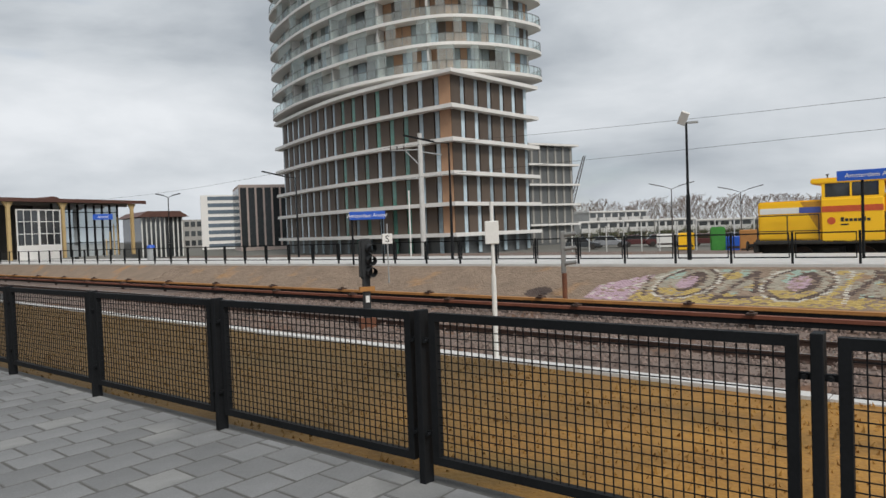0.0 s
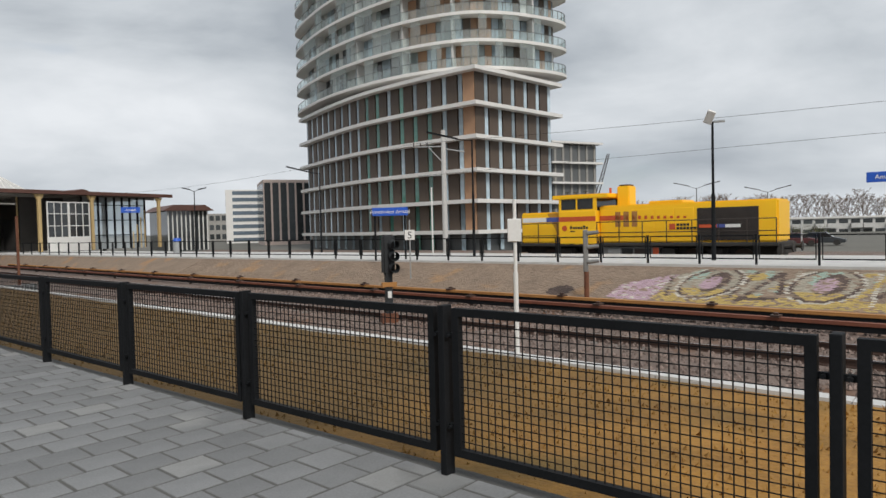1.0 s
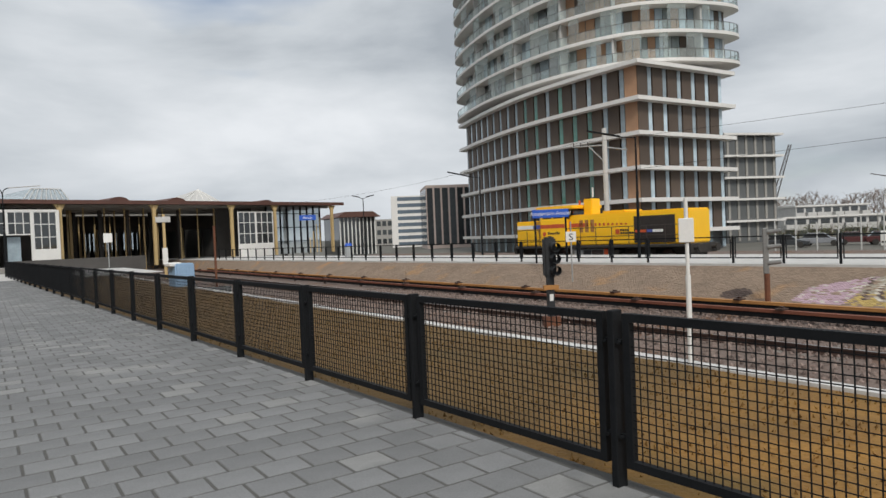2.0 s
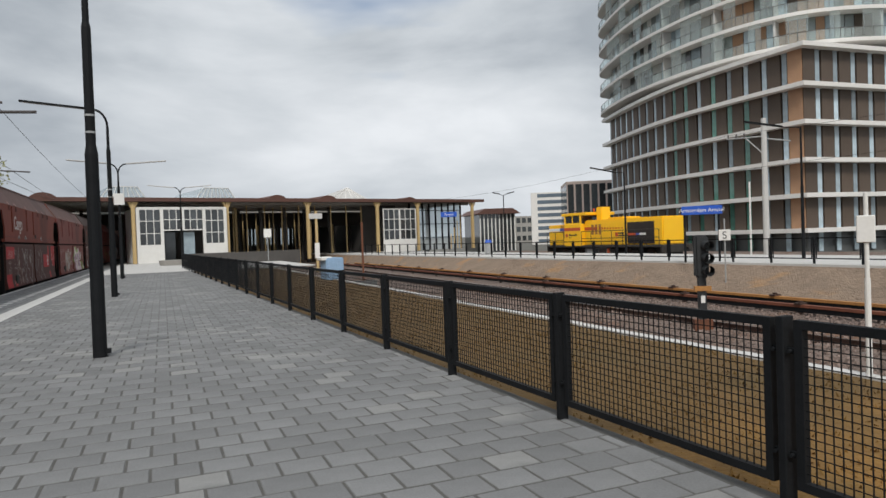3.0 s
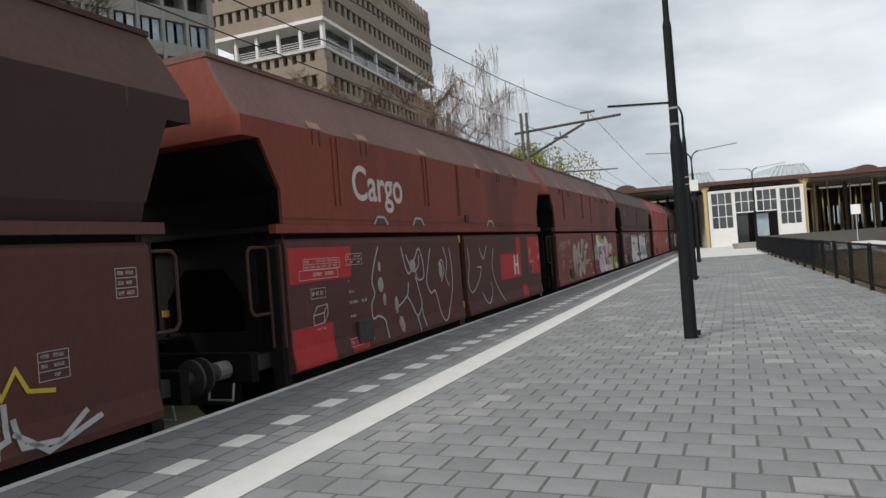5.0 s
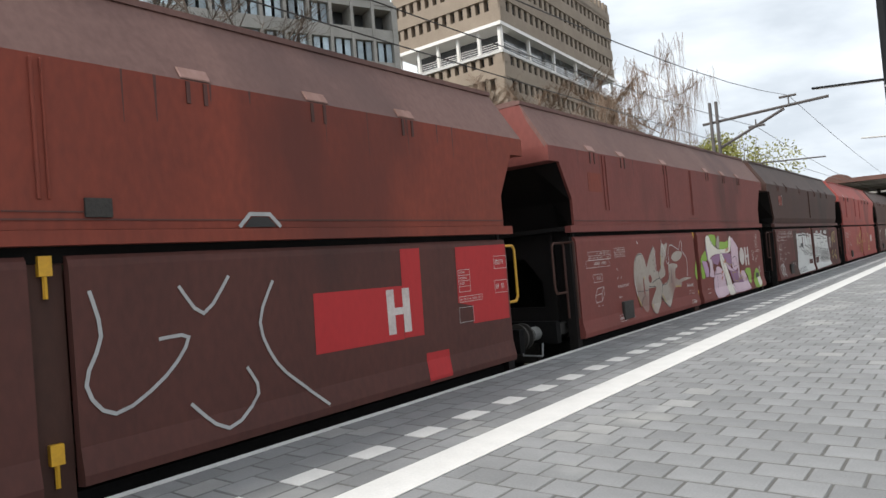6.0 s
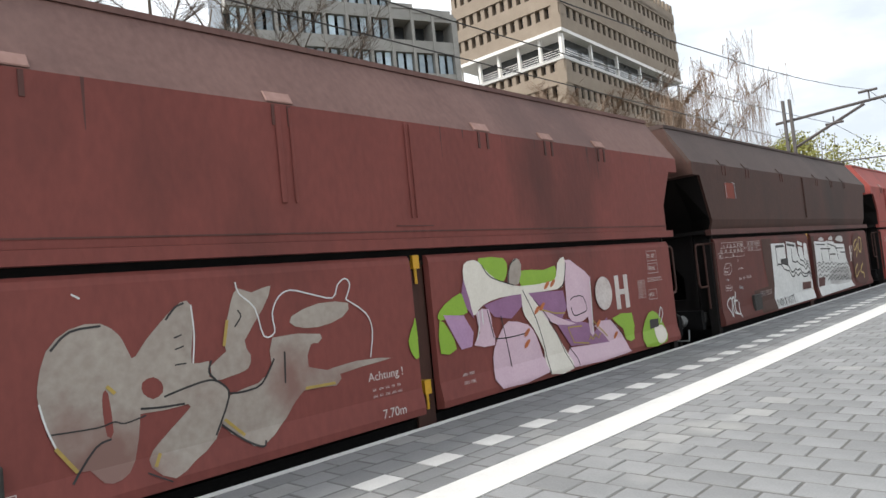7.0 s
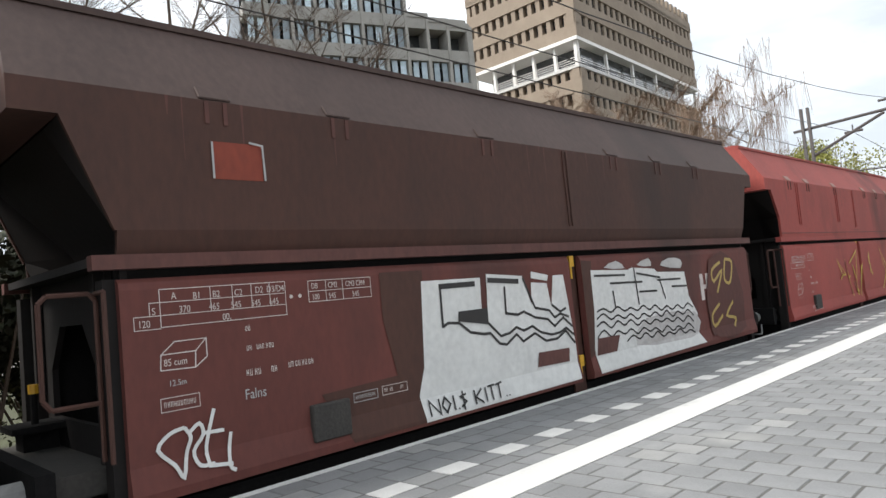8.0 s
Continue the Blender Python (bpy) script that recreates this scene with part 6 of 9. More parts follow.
def brown_office():
    """Brown concrete office with deep-set windows and a white-edged open terrace floor."""
    t = thing("office_building", "brown concrete office block with small deep windows and white terrace", "building")
    C = polar(-32.2, 86)                # near corner
    left = (polar(-41.4, 96) - C)
    right = (polar(-23.2, 124) - C)
    r = right.normalized()
    l = left.normalized()
    W, D = right.length, left.length
    m = Matrix(((r.x, -l.x * 0 + l.x, 0, C.x), (r.y, l.y, 0, C.y), (0, 0, 1, -1.35), (0, 0, 0, 1)))

    def face_mat(side):
        d, o = (r, l) if side == 0 else (l, r)
        x = Vector((d.x, d.y, 0))
        y = Vector((0, 0, 1)).cross(x)
        if y.dot(Vector((o.x, o.y, 0))) < 0:
            y = -y
        return Matrix(((x.x, y.x, 0, C.x), (x.y, y.y, 0, C.y), (0, 0, 1, -1.35), (0, 0, 0, 1)))

    fh = 3.35
    n_low, z_ter = 9, 9 * 3.35
    poly = [(C.x, C.y), tuple((C + right)[:2]), tuple((C + right + left)[:2]), tuple((C + left)[:2])]

    def inset_poly(d):
        c = Vector((sum(p[0] for p in poly) / 4, sum(p[1] for p in poly) / 4))
        return [tuple(c + (Vector(p) - c) * (1 - d / (Vector(p) - c).length)) for p in poly]

    def block(z0, z1, d, name, material):
        bm = bmesh.new()
        prism(bm, inset_poly(d), z0 - 1.35, z1 - 1.35, xy)
        part(name, bm, material, t)

    block(0, z_ter, 1.0, "core", M["glass_dark"])
    block(z_ter - 0.25, z_ter + 0.1, -0.1, "terrace_floor", M["concrete"])
    block(z_ter, z_ter + 3.6, 3.4, "terrace_wall", M["glass_dark"])
    block(z_ter + 3.3, z_ter + 3.75, -0.3, "white_cornice", M["slab_white"])
    block(z_ter + 3.7, z_ter + 14, 1.0, "core", M["glass_dark"])
    block(z_ter + 14, z_ter + 14.5, 0.0, "roof", M["concrete_brown"])
    block(z_ter + 14.5, z_ter + 18, 9.0, "roof_plant_room", M["concrete_brown"])
    band = {}
    for side, (ln, nb) in enumerate(((W, 24), (D, 13))):
        fm = face_mat(side)
        for j in range(13):
            z = j * fh if j < 9 else z_ter + 3.75 + (j - 9) * fh
            key = side
            if key not in band:
                bw = ln / nb
                bm = bmesh.new()
                box(bm, -0.05 if side else 0, ln, 0.0, 1.25, 0, 1.75)
                prism(bm, [(0.0, 1.75), (0.9, 1.75), (0.9, 2.1)], 0, ln, lambda u, v, w: (w, u, v))
                pier = mesh_of("pier", fresh((-bw * 0.24, bw * 0.24, 0.15, 1.2, 1.75, fh + 0.02)), M["concrete_brown"])
                band[key] = (mesh_of("spandrel", bm, M["concrete_brown"]), pier, bw)
            sp, pier, bw = band[key]
            piece("spandrel", sp, t, fm @ pose(0, 0, z))
            for i in range(nb + 1):
                piece("pier", pier, t, fm @ pose(min(max(i * bw, bw * 0.24), ln - bw * 0.24), 0, z))
        # terrace posts and rail
        for i in range(6):
            part("terrace_post", fresh((0.2 + (ln - 0.8) * i / 5, 0.6 + (ln - 0.8) * i / 5, 0.3, 0.7, z_ter, z_ter + 3.4)), M["slab_white"], t).matrix_basis = fm
        bm = bmesh.new()
        for q in range(4):
            box(bm, 0, ln, 0.25, 0.3, z_ter + 0.3 + q * 0.3, z_ter + 0.36 + q * 0.3)
        part("terrace_rail", bm, M["slab_white"], t).matrix_basis = fm
    return t


def grey_office():
    """Grey concrete frame building with open loggias, next to the brown block."""
    t = thing("office_building", "grey concrete office block with framed loggias and blue glass", "building")
    p = polar(-41.3, 74)
    q = polar(-60.5, 66)
    d = (q - p)
    L = d.length
    ang = math.degrees(math.atan2(d.y, d.x))
    m = pose(p.x, p.y, -1.35, 0, 0, ang)
    sgn = -1  # depth runs away from the platform
    bays = 10
    bw = L / bays
    H = [0, 3.6, 7.2, 10.8, 14.4, 18.0, 21.6, 25.2, 28.8]
    tops = [32.4, 32.8, 33.2, 44, 44, 47, 47, 44, 44, 44]

    def add(name, b, material):
        part(name, fresh(b), material, t).matrix_basis = m

    for i in range(bays):
        u0, u1 = i * bw, (i + 1) * bw
        top = tops[i]
        add("bay_wall", (u0 + 0.01, u1 - 0.01, sgn * 12, sgn * 2.2, 0, top - 0.4), M["glass_dark"])
        n = int(top / 3.6)
        for j in range(n + 1):
            add("spandrel", (u0 + 0.3, u1, sgn * 2.2, 0, j * 3.6 - 0.6, j * 3.6 + 0.75), M["concrete_mid"])
            if j < n:
                for g in range(2):
                    a = u0 + 0.45 + g * (bw - 0.5) / 2
                    if not (j >= n - 1 and i < 4):
                        add("window", (a, a + (bw - 0.9) / 2 - 0.15, sgn * 0.45, sgn * 0.35, j * 3.6 + 0.75, j * 3.6 + 2.95), M["glass_blue"])
        add("pier", (u0, u0 + 0.32, sgn * 2.2, 0.12, 0, top + 0.3), M["concrete_mid"])
        add("parapet", (u0, u1, sgn * 2.3, 0.1, top - 0.2, top + 0.35), M["concrete_mid"])
    add("pier", (-0.32, 0, sgn * 12, 0.12, 0, tops[0]), M["concrete_mid"])
    return t


brown_office()
grey_office()

# offices between the station and the tower
grid_block("office_building", "white office block with dark ribbon windows", 30.3, 190, 13.5, 12, 14.5, -30, 8, 1, M["slab_white"], M["glass_slate"], win_h=0.55, win_w=0.74, both=False)
grid_block("office_building", "pinkish office block with tall dark window strips", 33.3, 150, 12, 15, 14.2, -28, 1, 7, mat("pink_stone", (0.62, 0.50, 0.44), None, 0.8, scale=0.3, fine=5), M["glass_dark"], win_h=0.9, win_w=0.76)
grid_block("office_building", "pale grey far office block", 28.0, 240, 16, 12, 9.5, -20, 3, 8, M["concrete_mid"], M["glass_dark"], both=False)


def apartment_row(az0, az1, r, h, floors, bays, label):
    a, b = polar(az0, r), polar(az1, r * 1.06)
    d = b - a
    L = d.length
    t = thing("apartment_block", label, "building", "low apartment blocks", pose(a.x, a.y, -4.6, 0, 0, math.degrees(math.atan2(d.y, d.x))))
    part("wall", fresh((0, L, 0.0, 10, 0, h)), M["concrete"], t)
    fh, bw = h / floors, L / bays
    bal = mesh_of("balcony", fresh((-bw * 0.46, bw * 0.46, -1.2, 0.0, 0, 0.95)), M["concrete"])
    win = mesh_of("window", fresh((-bw * 0.38, bw * 0.38, -0.05, 0.05, 0.95, fh - 0.25)), M["glass_dark"])
    for j in range(floors):
        for i in range(bays):
            if (i + j) % 3:
                piece("balcony", bal, t, pose((i + 0.5) * bw, 0, j * fh))
            piece("window", win, t, pose((i + 0.5) * bw, 0, j * fh))
    part("roof", fresh((-0.3, L + 0.3, -0.4, 10.3, h, h + 0.35)), M["slab_white"], t)
    return t


apartment_row(61.6, 70.6, 150, 6.6, 3, 12, "low grey apartment block with white balconies")
apartment_row(62.4, 67.0, 185, 9.4, 4, 8, "grey-brown apartment block with white balconies")
apartment_row(70.9, 86.0, 160, 6.2, 3, 20, "low grey apartment block beyond the rail yard")


# ---- trees ----
def bare_tree(name, label, base, h, spread, seed, bark, twig, n_limb=9, n_twig=46, crown_low=0.3, weeping=False, trunk_r=None, group="", levels=2, thin=0.007, steep=1.0, rounded=False):
    """Tapered trunk, limbs and a crown of thin twigs with gaps."""
    rnd = random.Random(seed)
    t = thing(name, label, "tree", group, pose(base[0], base[1], base[2]))
    bm = bmesh.new()
    r0 = trunk_r or h * 0.016
    pts = [Vector((0, 0, 0))]
    for i in range(1, 6):
        pts.append(Vector((rnd.uniform(-1, 1) * h * 0.012 * i, rnd.uniform(-1, 1) * h * 0.012 * i, h * 0.9 * i / 5)))
    for i in range(5):
        tube(bm, pts[i], pts[i + 1], r0 * (1 - i / 5.6), r0 * (1 - (i + 1) / 5.6), 7, False)
    part("trunk", bm, bark, t)
    lb, tb = bmesh.new(), bmesh.new()
    for k in range(n_limb):
        f = lerp(crown_low, 0.92, (k + rnd.random() * 0.6) / n_limb)
        i = min(4, int(f / 0.9 * 5))
        p = pts[i].lerp(pts[i + 1], rnd.random())
        a = k * 2.4 + rnd.uniform(-0.5, 0.5)
        ln = spread * (1.12 - 0.6 * f) * rnd.uniform(0.75, 1.15)
        if rounded:
            ln = spread * max(0.3, 1 - ((f - 0.45) / 0.62) ** 2) ** 0.5 * rnd.uniform(0.7, 1.1)
        up = min(rnd.uniform(0.45, 1.1) * ln * steep, h * 1.03 - p.z)
        q = p + Vector((math.cos(a) * ln, math.sin(a) * ln, up))
        mid = p.lerp(q, 0.5) + Vector((0, 0, -0.06 * ln))
        lr = r0 * 0.42 * (1.1 - f)
        tube(lb, p, mid, lr, lr * 0.7, 5, False)
        tube(lb, mid, q, lr * 0.7, lr * 0.25, 5, False)
        for s in range(n_twig):
            u = rnd.uniform(0.25, 1.0)
            o = p.lerp(mid, u * 2) if u < 0.5 else mid.lerp(q, u * 2 - 1)
            aa = a + rnd.uniform(-1.6, 1.6)
            tl = ln * (rnd.uniform(0.12, 0.32) if rounded else rnd.uniform(0.18, 0.5))
            e = o + Vector((math.cos(aa) * tl, math.sin(aa) * tl, tl * rnd.uniform(0.1, 1.2)))
            tr = max(thin, lr * 0.16)
            tube(tb, o, e, tr, tr * 0.5, 3, False)
            if weeping:
                for w in range(3):
                    e2 = e + Vector((rnd.uniform(-0.35, 0.35), rnd.uniform(-0.35, 0.35), -rnd.uniform(0.8, 2.8)))
                    tube(tb, e, e2, tr * 0.6, tr * 0.3, 3, False)
            else:
                for w in range(levels):
                    aw = aa + rnd.uniform(-1, 1)
                    o2 = o.lerp(e, rnd.uniform(0.4, 1))
                    e2 = o2 + Vector((math.cos(aw), math.sin(aw), rnd.uniform(0.0, 1.3))) * tl * rnd.uniform(0.3, 0.7)
                    tube(tb, o2, e2, tr * 0.6, tr * 0.3, 3, False)
    part("branching", lb, twig, t)
    tagged(part("crown", tb, twig, t), kind="stuff")
    return t


def leafy_shrub(label, base, w, h, seed, material, n=1500, group="", leaf=1.0):
    rnd = random.Random(seed)
    t = thing("shrub", label, "shrub", group, pose(base[0], base[1], base[2]))
    bm = bmesh.new()
    for k in range(14):
        a = rnd.uniform(0, 6.3)
        q = (math.cos(a) * w * 0.4 * rnd.random(), math.sin(a) * w * 0.4 * rnd.random(), h * rnd.uniform(0.6, 0.95))
        tube(bm, (rnd.uniform(-0.2, 0.2), rnd.uniform(-0.2, 0.2), 0), q, 0.05, 0.015, 5, False)
    tagged(part("stems", bm, M["bark"], t), kind="stuff")
    verts, faces = [], []
    clumps = [(rnd.gauss(0, w * 0.26), rnd.gauss(0, w * 0.26), h * rnd.uniform(0.35, 0.9), rnd.uniform(0.35, 0.9) * w * 0.25) for _ in range(26)]
    for k in range(n):
        cx, cy, cz, cr = rnd.choice(clumps)
        v = Vector((rnd.gauss(0, 1), rnd.gauss(0, 1), rnd.gauss(0, 0.8))).normalized() * cr * rnd.uniform(0.6, 1.1)
        c = Vector((cx, cy, cz)) + v
        s = w * rnd.uniform(0.014, 0.028) * leaf
        a = Vector((rnd.gauss(0, 1), rnd.gauss(0, 1), rnd.gauss(0, 1))).normalized() * s
        b = a.orthogonal().normalized() * s * 0.6
        i = len(verts)
        verts += [tuple(c - a), tuple(c + b), tuple(c + a), tuple(c - b)]
        faces.append((i, i + 1, i + 2, i + 3))
    ob = new("foliage", quads("foliage", material, verts, faces))
    ob.parent = t
    tagged(ob, kind="stuff")
    return t


def greenery():
    # birches and brush behind the freight track
    for az, r, h, sd, sp in ((-22.6, 46, 15.2, 3, 3.2), (-20.2, 48, 16.2, 8, 3.4)):
        p = polar(az, r)
        bare_tree("birch", "weeping birch with pale trunk and bare drooping twigs", (p.x, p.y, -1.3), h, sp, sd, M["birch"], M["twig"], 12, 34, 0.35, True, 0.17, "birches", thin=0.012)
    for az, r, h, sd in ((-34, 40, 14.4, 11), (-31.5, 43, 13.8, 12), (-29, 42, 14.0, 13), (-27, 45, 14.4, 14), (-25.2, 44, 13.6, 15), (-36, 44, 13.6, 16), (-24, 48, 14.0, 17)):
        p = polar(az, r)
        bare_tree("brush_tree", "brown bare brush tree behind the railway", (p.x, p.y, -1.3), h, 3.0, sd, M["bark"], M["twig"], 15, 64, 0.2, group="brush behind the railway", thin=0.012, steep=1.3, rounded=True)
    for az, r, h, sd in ((-58, 21, 13.5, 21), (-66, 19, 13.5, 22), (-53.5, 25, 13.6, 23), (-74, 17, 12, 24), (-83, 17, 12, 25), (-62, 24, 14.5, 26)):
        p = polar(az, r)
        bare_tree("bare_tree", "dark bare tree behind the freight track", (p.x, p.y, -1.3), h, 3.6, sd, M["bark"], M["bark"], 14, 56, 0.25, group="bare trees behind the freight track", steep=1.3, rounded=True)
    for az, r, w, h, sd in ((-14.4, 46, 6.5, 10.6, 31), (-16.8, 50, 5.5, 10.4, 32)):
        p = polar(az, r)
        leafy_shrub("bush in fresh yellow-green spring leaf", (p.x, p.y, -1.3), w, h, sd, M["leaf"], 15000, "spring bushes", 0.6)
    for k in range(9):
        leafy_shrub("scrubby low shrub behind the freight track", (-12.6 - (k % 3) * 0.8, -6 + k * 3.1, -1.3), 2.6, 2.4, 40 + k, M["leaf_dark"], 700, "low hedge")
    # dense hedge added so that the gaps between wagons stay dark
    for k in range(15):
        leafy_shrub("tall hedge added behind the freight track, its leaves darkened for shade", (-12.4 - (k % 2) * 0.9, -9.5 + k * 1.9, -1.3), 3.8, 5.9, 70 + k, M["shaded_hedge_leaf"], 8500, "dark hedge")
    # wood on the skyline beyond the yard
    rnd = random.Random(77)
    k = 0
    az = 60.5
    while az < 92:
        r = rnd.uniform(215, 250)
        p = polar(az, r)
        bare_tree("far_tree", "bare grey-brown tree on the skyline", (p.x, p.y, -1.35), rnd.uniform(9.0, 10.8) * (0.97 + 0.10 * math.sin(az * 1.9)), rnd.uniform(1.6, 2.6), 100 + k, M["twig_hazy"], M["twig_hazy"], 24, 24, 0.12, trunk_r=0.14, group="skyline trees", levels=2, thin=0.028, steep=2.4, rounded=True)
        az += rnd.uniform(0.32, 0.55)
        k += 1


def embankment():
    bm = fresh((-40, -9.2, -40, 150, -1.4, -1.05))
    solid("grass_verge", bm, M["grass"], "rough grass verge beside the freight track", "verge", "structure")
    bm = fresh((-9.2, EDGE - 0.03, -40, 150, -1.4, -1.02))
    solid("freight_track_bed", bm, M["ballast"], "dark ballast bed of the freight track", "ballast", "structure")
    track(TRACK_L, -0.77, -40, 150)


greenery()
embankment()


# ---- lamps, masts, signals, signs ----
def platform_lamp(x, y, z, arms, label, h=7.0, tilt=0.0):
    """Stepped black column with curved arms; arms: list of signed reaches along x."""
    t = thing("platform_lamp", label, "lamp post", "platform lamps", pose(x, y, z))
    bm = bmesh.new()
    tube(bm, (0, 0, 0), (0, 0, 3.0), 0.10, 0.092, 14)
    box(bm, 0.07, 0.15, -0.05, 0.05, 0.05, 0.12)
    part("lower_column", bm, M["black"], t)
    bm = bmesh.new()
    tube(bm, (0, 0, 3.0), (0, 0, 3.12), 0.092, 0.072, 14)
    tube(bm, (0, 0, 3.12), (0, 0, 4.85), 0.070, 0.066, 12)
    tube(bm, (0, 0, 4.85), (0, 0, 4.93), 0.066, 0.05, 12)
    tube(bm, (0, 0, 4.93), (0, 0, h - 0.75), 0.048, 0.042, 12)
    part("upper_column", bm, M["black"], t)
    for z2 in (3.3, 3.55):
        bm = bmesh.new()
        tube(bm, (0, 0, z2), (0, 0, z2 + 0.03), 0.075, n=12)
        part("clamp", bm, M["galv"], t)
    for s in arms:
        d = 1 if s > 0 else -1
        bm = bmesh.new()
        pts = [Vector((0, 0, h - 0.78))] + [Vector((d * 0.42 * (1 - math.cos(a)), 0, h - 0.75 + 0.55 * math.sin(a))) for a in [math.pi / 2 * i / 6 for i in range(7)]]
        path_tube(bm, pts, 0.035, 8)
        arm = part("arm", bm, M["black"], t)
        bm = bmesh.new()
        m = Matrix.Translation((d * 0.4, 0, h - 0.2)) @ pose(0, 0, 0, 0, -d * 5, 0)
        box(bm, min(0, s), max(0, s), -0.075, 0.075, -0.02, 0.04, m)
        bevel(bm, 0.01)
        part("lamp_head", bm, M["black"] if s < 0 and len(arms) == 1 else M["concrete"], arm)
        bm = bmesh.new()
        box(bm, min(d * 0.15, s * 0.95), max(d * 0.15, s * 0.95), -0.05, 0.05, -0.03, -0.022, m)
        part("diffuser", bm, M["white"], arm)
    return t


platform_lamp(-0.879, 11.10, 0, [-2.1], "tall black stepped platform lamp with a single arm", 6.9)
platform_lamp(-1.5, 24.8, 0, [-2.1], "tall black platform lamp with a single arm", 6.4)
platform_lamp(-2.0, 39.5, 0, [-2.0, 2.0], "black platform lamp with two arms", 6.3)
platform_lamp(1.55, 60.0, 0, [-2.1, 2.1], "black platform lamp with two arms before the station", 6.7)

_p = polar(70.4, 28.5)


def tall_lamp(az, r, h, z, label, arms=2, colour="black", head=0.55, rise=0.22, group="far lamps"):
    p = polar(az, r)
    t = thing("street_lamp", label, "lamp post", group, pose(p.x, p.y, z, 0, 0, -az))
    bm = bmesh.new()
    tube(bm, (0, 0, 0), (0, 0, h * 0.55), h * 0.0135, h * 0.011, 10)
    tube(bm, (0, 0, h * 0.55), (0, 0, h), h * 0.009, h * 0.007, 10)
    part("column", bm, M[colour], t)
    for s in ((-1, 1) if arms == 2 else (-1,)):
        bm = bmesh.new()
        tube(bm, (0, 0, h - 0.05), (s * head * 0.5, 0, h + rise * 0.3), 0.025, n=6)
        a = part("arm", bm, M[colour], t)
        bm = bmesh.new()
        m = Matrix.Translation((s * head * 0.45, 0, h + rise * 0.3)) @ pose(0, 0, 0, 0, -s * 14, 0)
        box(bm, min(0, s * head), max(0, s * head), -0.12, 0.12, -0.03, 0.05, m)
        part("lamp_head", bm, M[colour], a)
    return t


def flood_lamp():
    t = thing("street_lamp", "tall black floodlight column on the opposite platform", "lamp post", "far lamps", pose(_p.x, _p.y, 0.03, 0, 0, -70))
    bm = bmesh.new()
    tube(bm, (0, 0, 0), (0, 0, 2.6), 0.09, 0.08, 12)
    tube(bm, (0, 0, 2.6), (0, 0, 5.45), 0.055, 0.045, 12)
    part("column", bm, M["black"], t)
    bm = bmesh.new()
    m = Matrix.Translation((-0.1, -0.15, 5.6)) @ pose(0, 0, 0, -50, 25, 0)
    box(bm, -0.16, 0.16, -0.3, 0.3, -0.05, 0.05, m)
    bevel(bm, 0.02)
    part("floodlight", bm, M["white"], t, "pale floodlight head")
    bm = fresh((0.05, 0.45, -0.1, 0.1, 5.4, 5.47))
    part("lamp_head", bm, M["galv"], t)


flood_lamp()
tall_lamp(69.0, 75, 6.4, -1.35, "distant two-armed street lamp", 2, "mast_dark", 1.6, 0.8)
tall_lamp(74.1, 80, 5.9, -1.35, "distant two-armed street lamp", 2, "mast_dark", 1.6, 0.8)
tall_lamp(67.6, 110, 5.6, -1.35, "distant two-armed street lamp", 2, "concrete_mid", 1.4, 0.5)
tall_lamp(28.0, 62, 5.3, -0.02, "black two-armed lamp by the opposite platform", 2, "black", 0.7, 0.3)
tall_lamp(38.0, 48, 5.6, 0.03, "black one-armed lamp on the opposite platform", 1, "black", 1.6, 0.2)
tall_lamp(51.0, 36, 6.2, 0.03, "black one-armed lamp on the opposite platform", 1, "black", 1.7, 0.2)


def blue_sign(az, r, z, w, h, text, posts, label, yaw=None, legs_z=0.03):
    p = polar(az, r)
    t = thing("station_sign", label, "sign", "station name signs", pose(p.x, p.y, legs_z, 0, 0, -az + (yaw or 0)))
    z -= legs_z
    bm = fresh((-w / 2, w / 2, -0.05, 0.05, z - h / 2, z + h / 2))
    bevel(bm, 0.012)
    part("board", bm, M["sign_blue"], t)
    for x in posts:
        bm = bmesh.new()
        tube(bm, (x, 0.09, 0), (x, 0.09, z + h / 2), 0.05, n=8)
        part("post", bm, M["black"], t)
    cu = bpy.data.curves.new("lettering", "FONT")
    cu.body, cu.size, cu.extrude, cu.align_x = text, h * 0.62, 0.002, "CENTER"
    tmp = bpy.data.objects.new("lettering", cu)
    me = bpy.data.meshes.new_from_object(tmp)
    bpy.data.objects.remove(tmp)
    me.materials.append(M["white"])
    ob = new("lettering", me)
    ob.parent = t
    ob.matrix_basis = pose(0, -0.055, z - h * 0.2, 90, 0, 0)
    return t


blue_sign(43.9, 33, 2.42, 1.75, 0.40, "Amsterdam Amstel", (-0.75, 0.72), "blue station name sign on two black posts")
blue_sign(83.0, 28.0, 2.98, 2.25, 0.36, "Amsterdam Amstel", (-0.35, 0.9), "blue station name sign on a black post")
blue_sign(23.3, 80, 4.3, 1.9, 0.6, "Amstel", (0,), "blue station sign by the glazed hall")


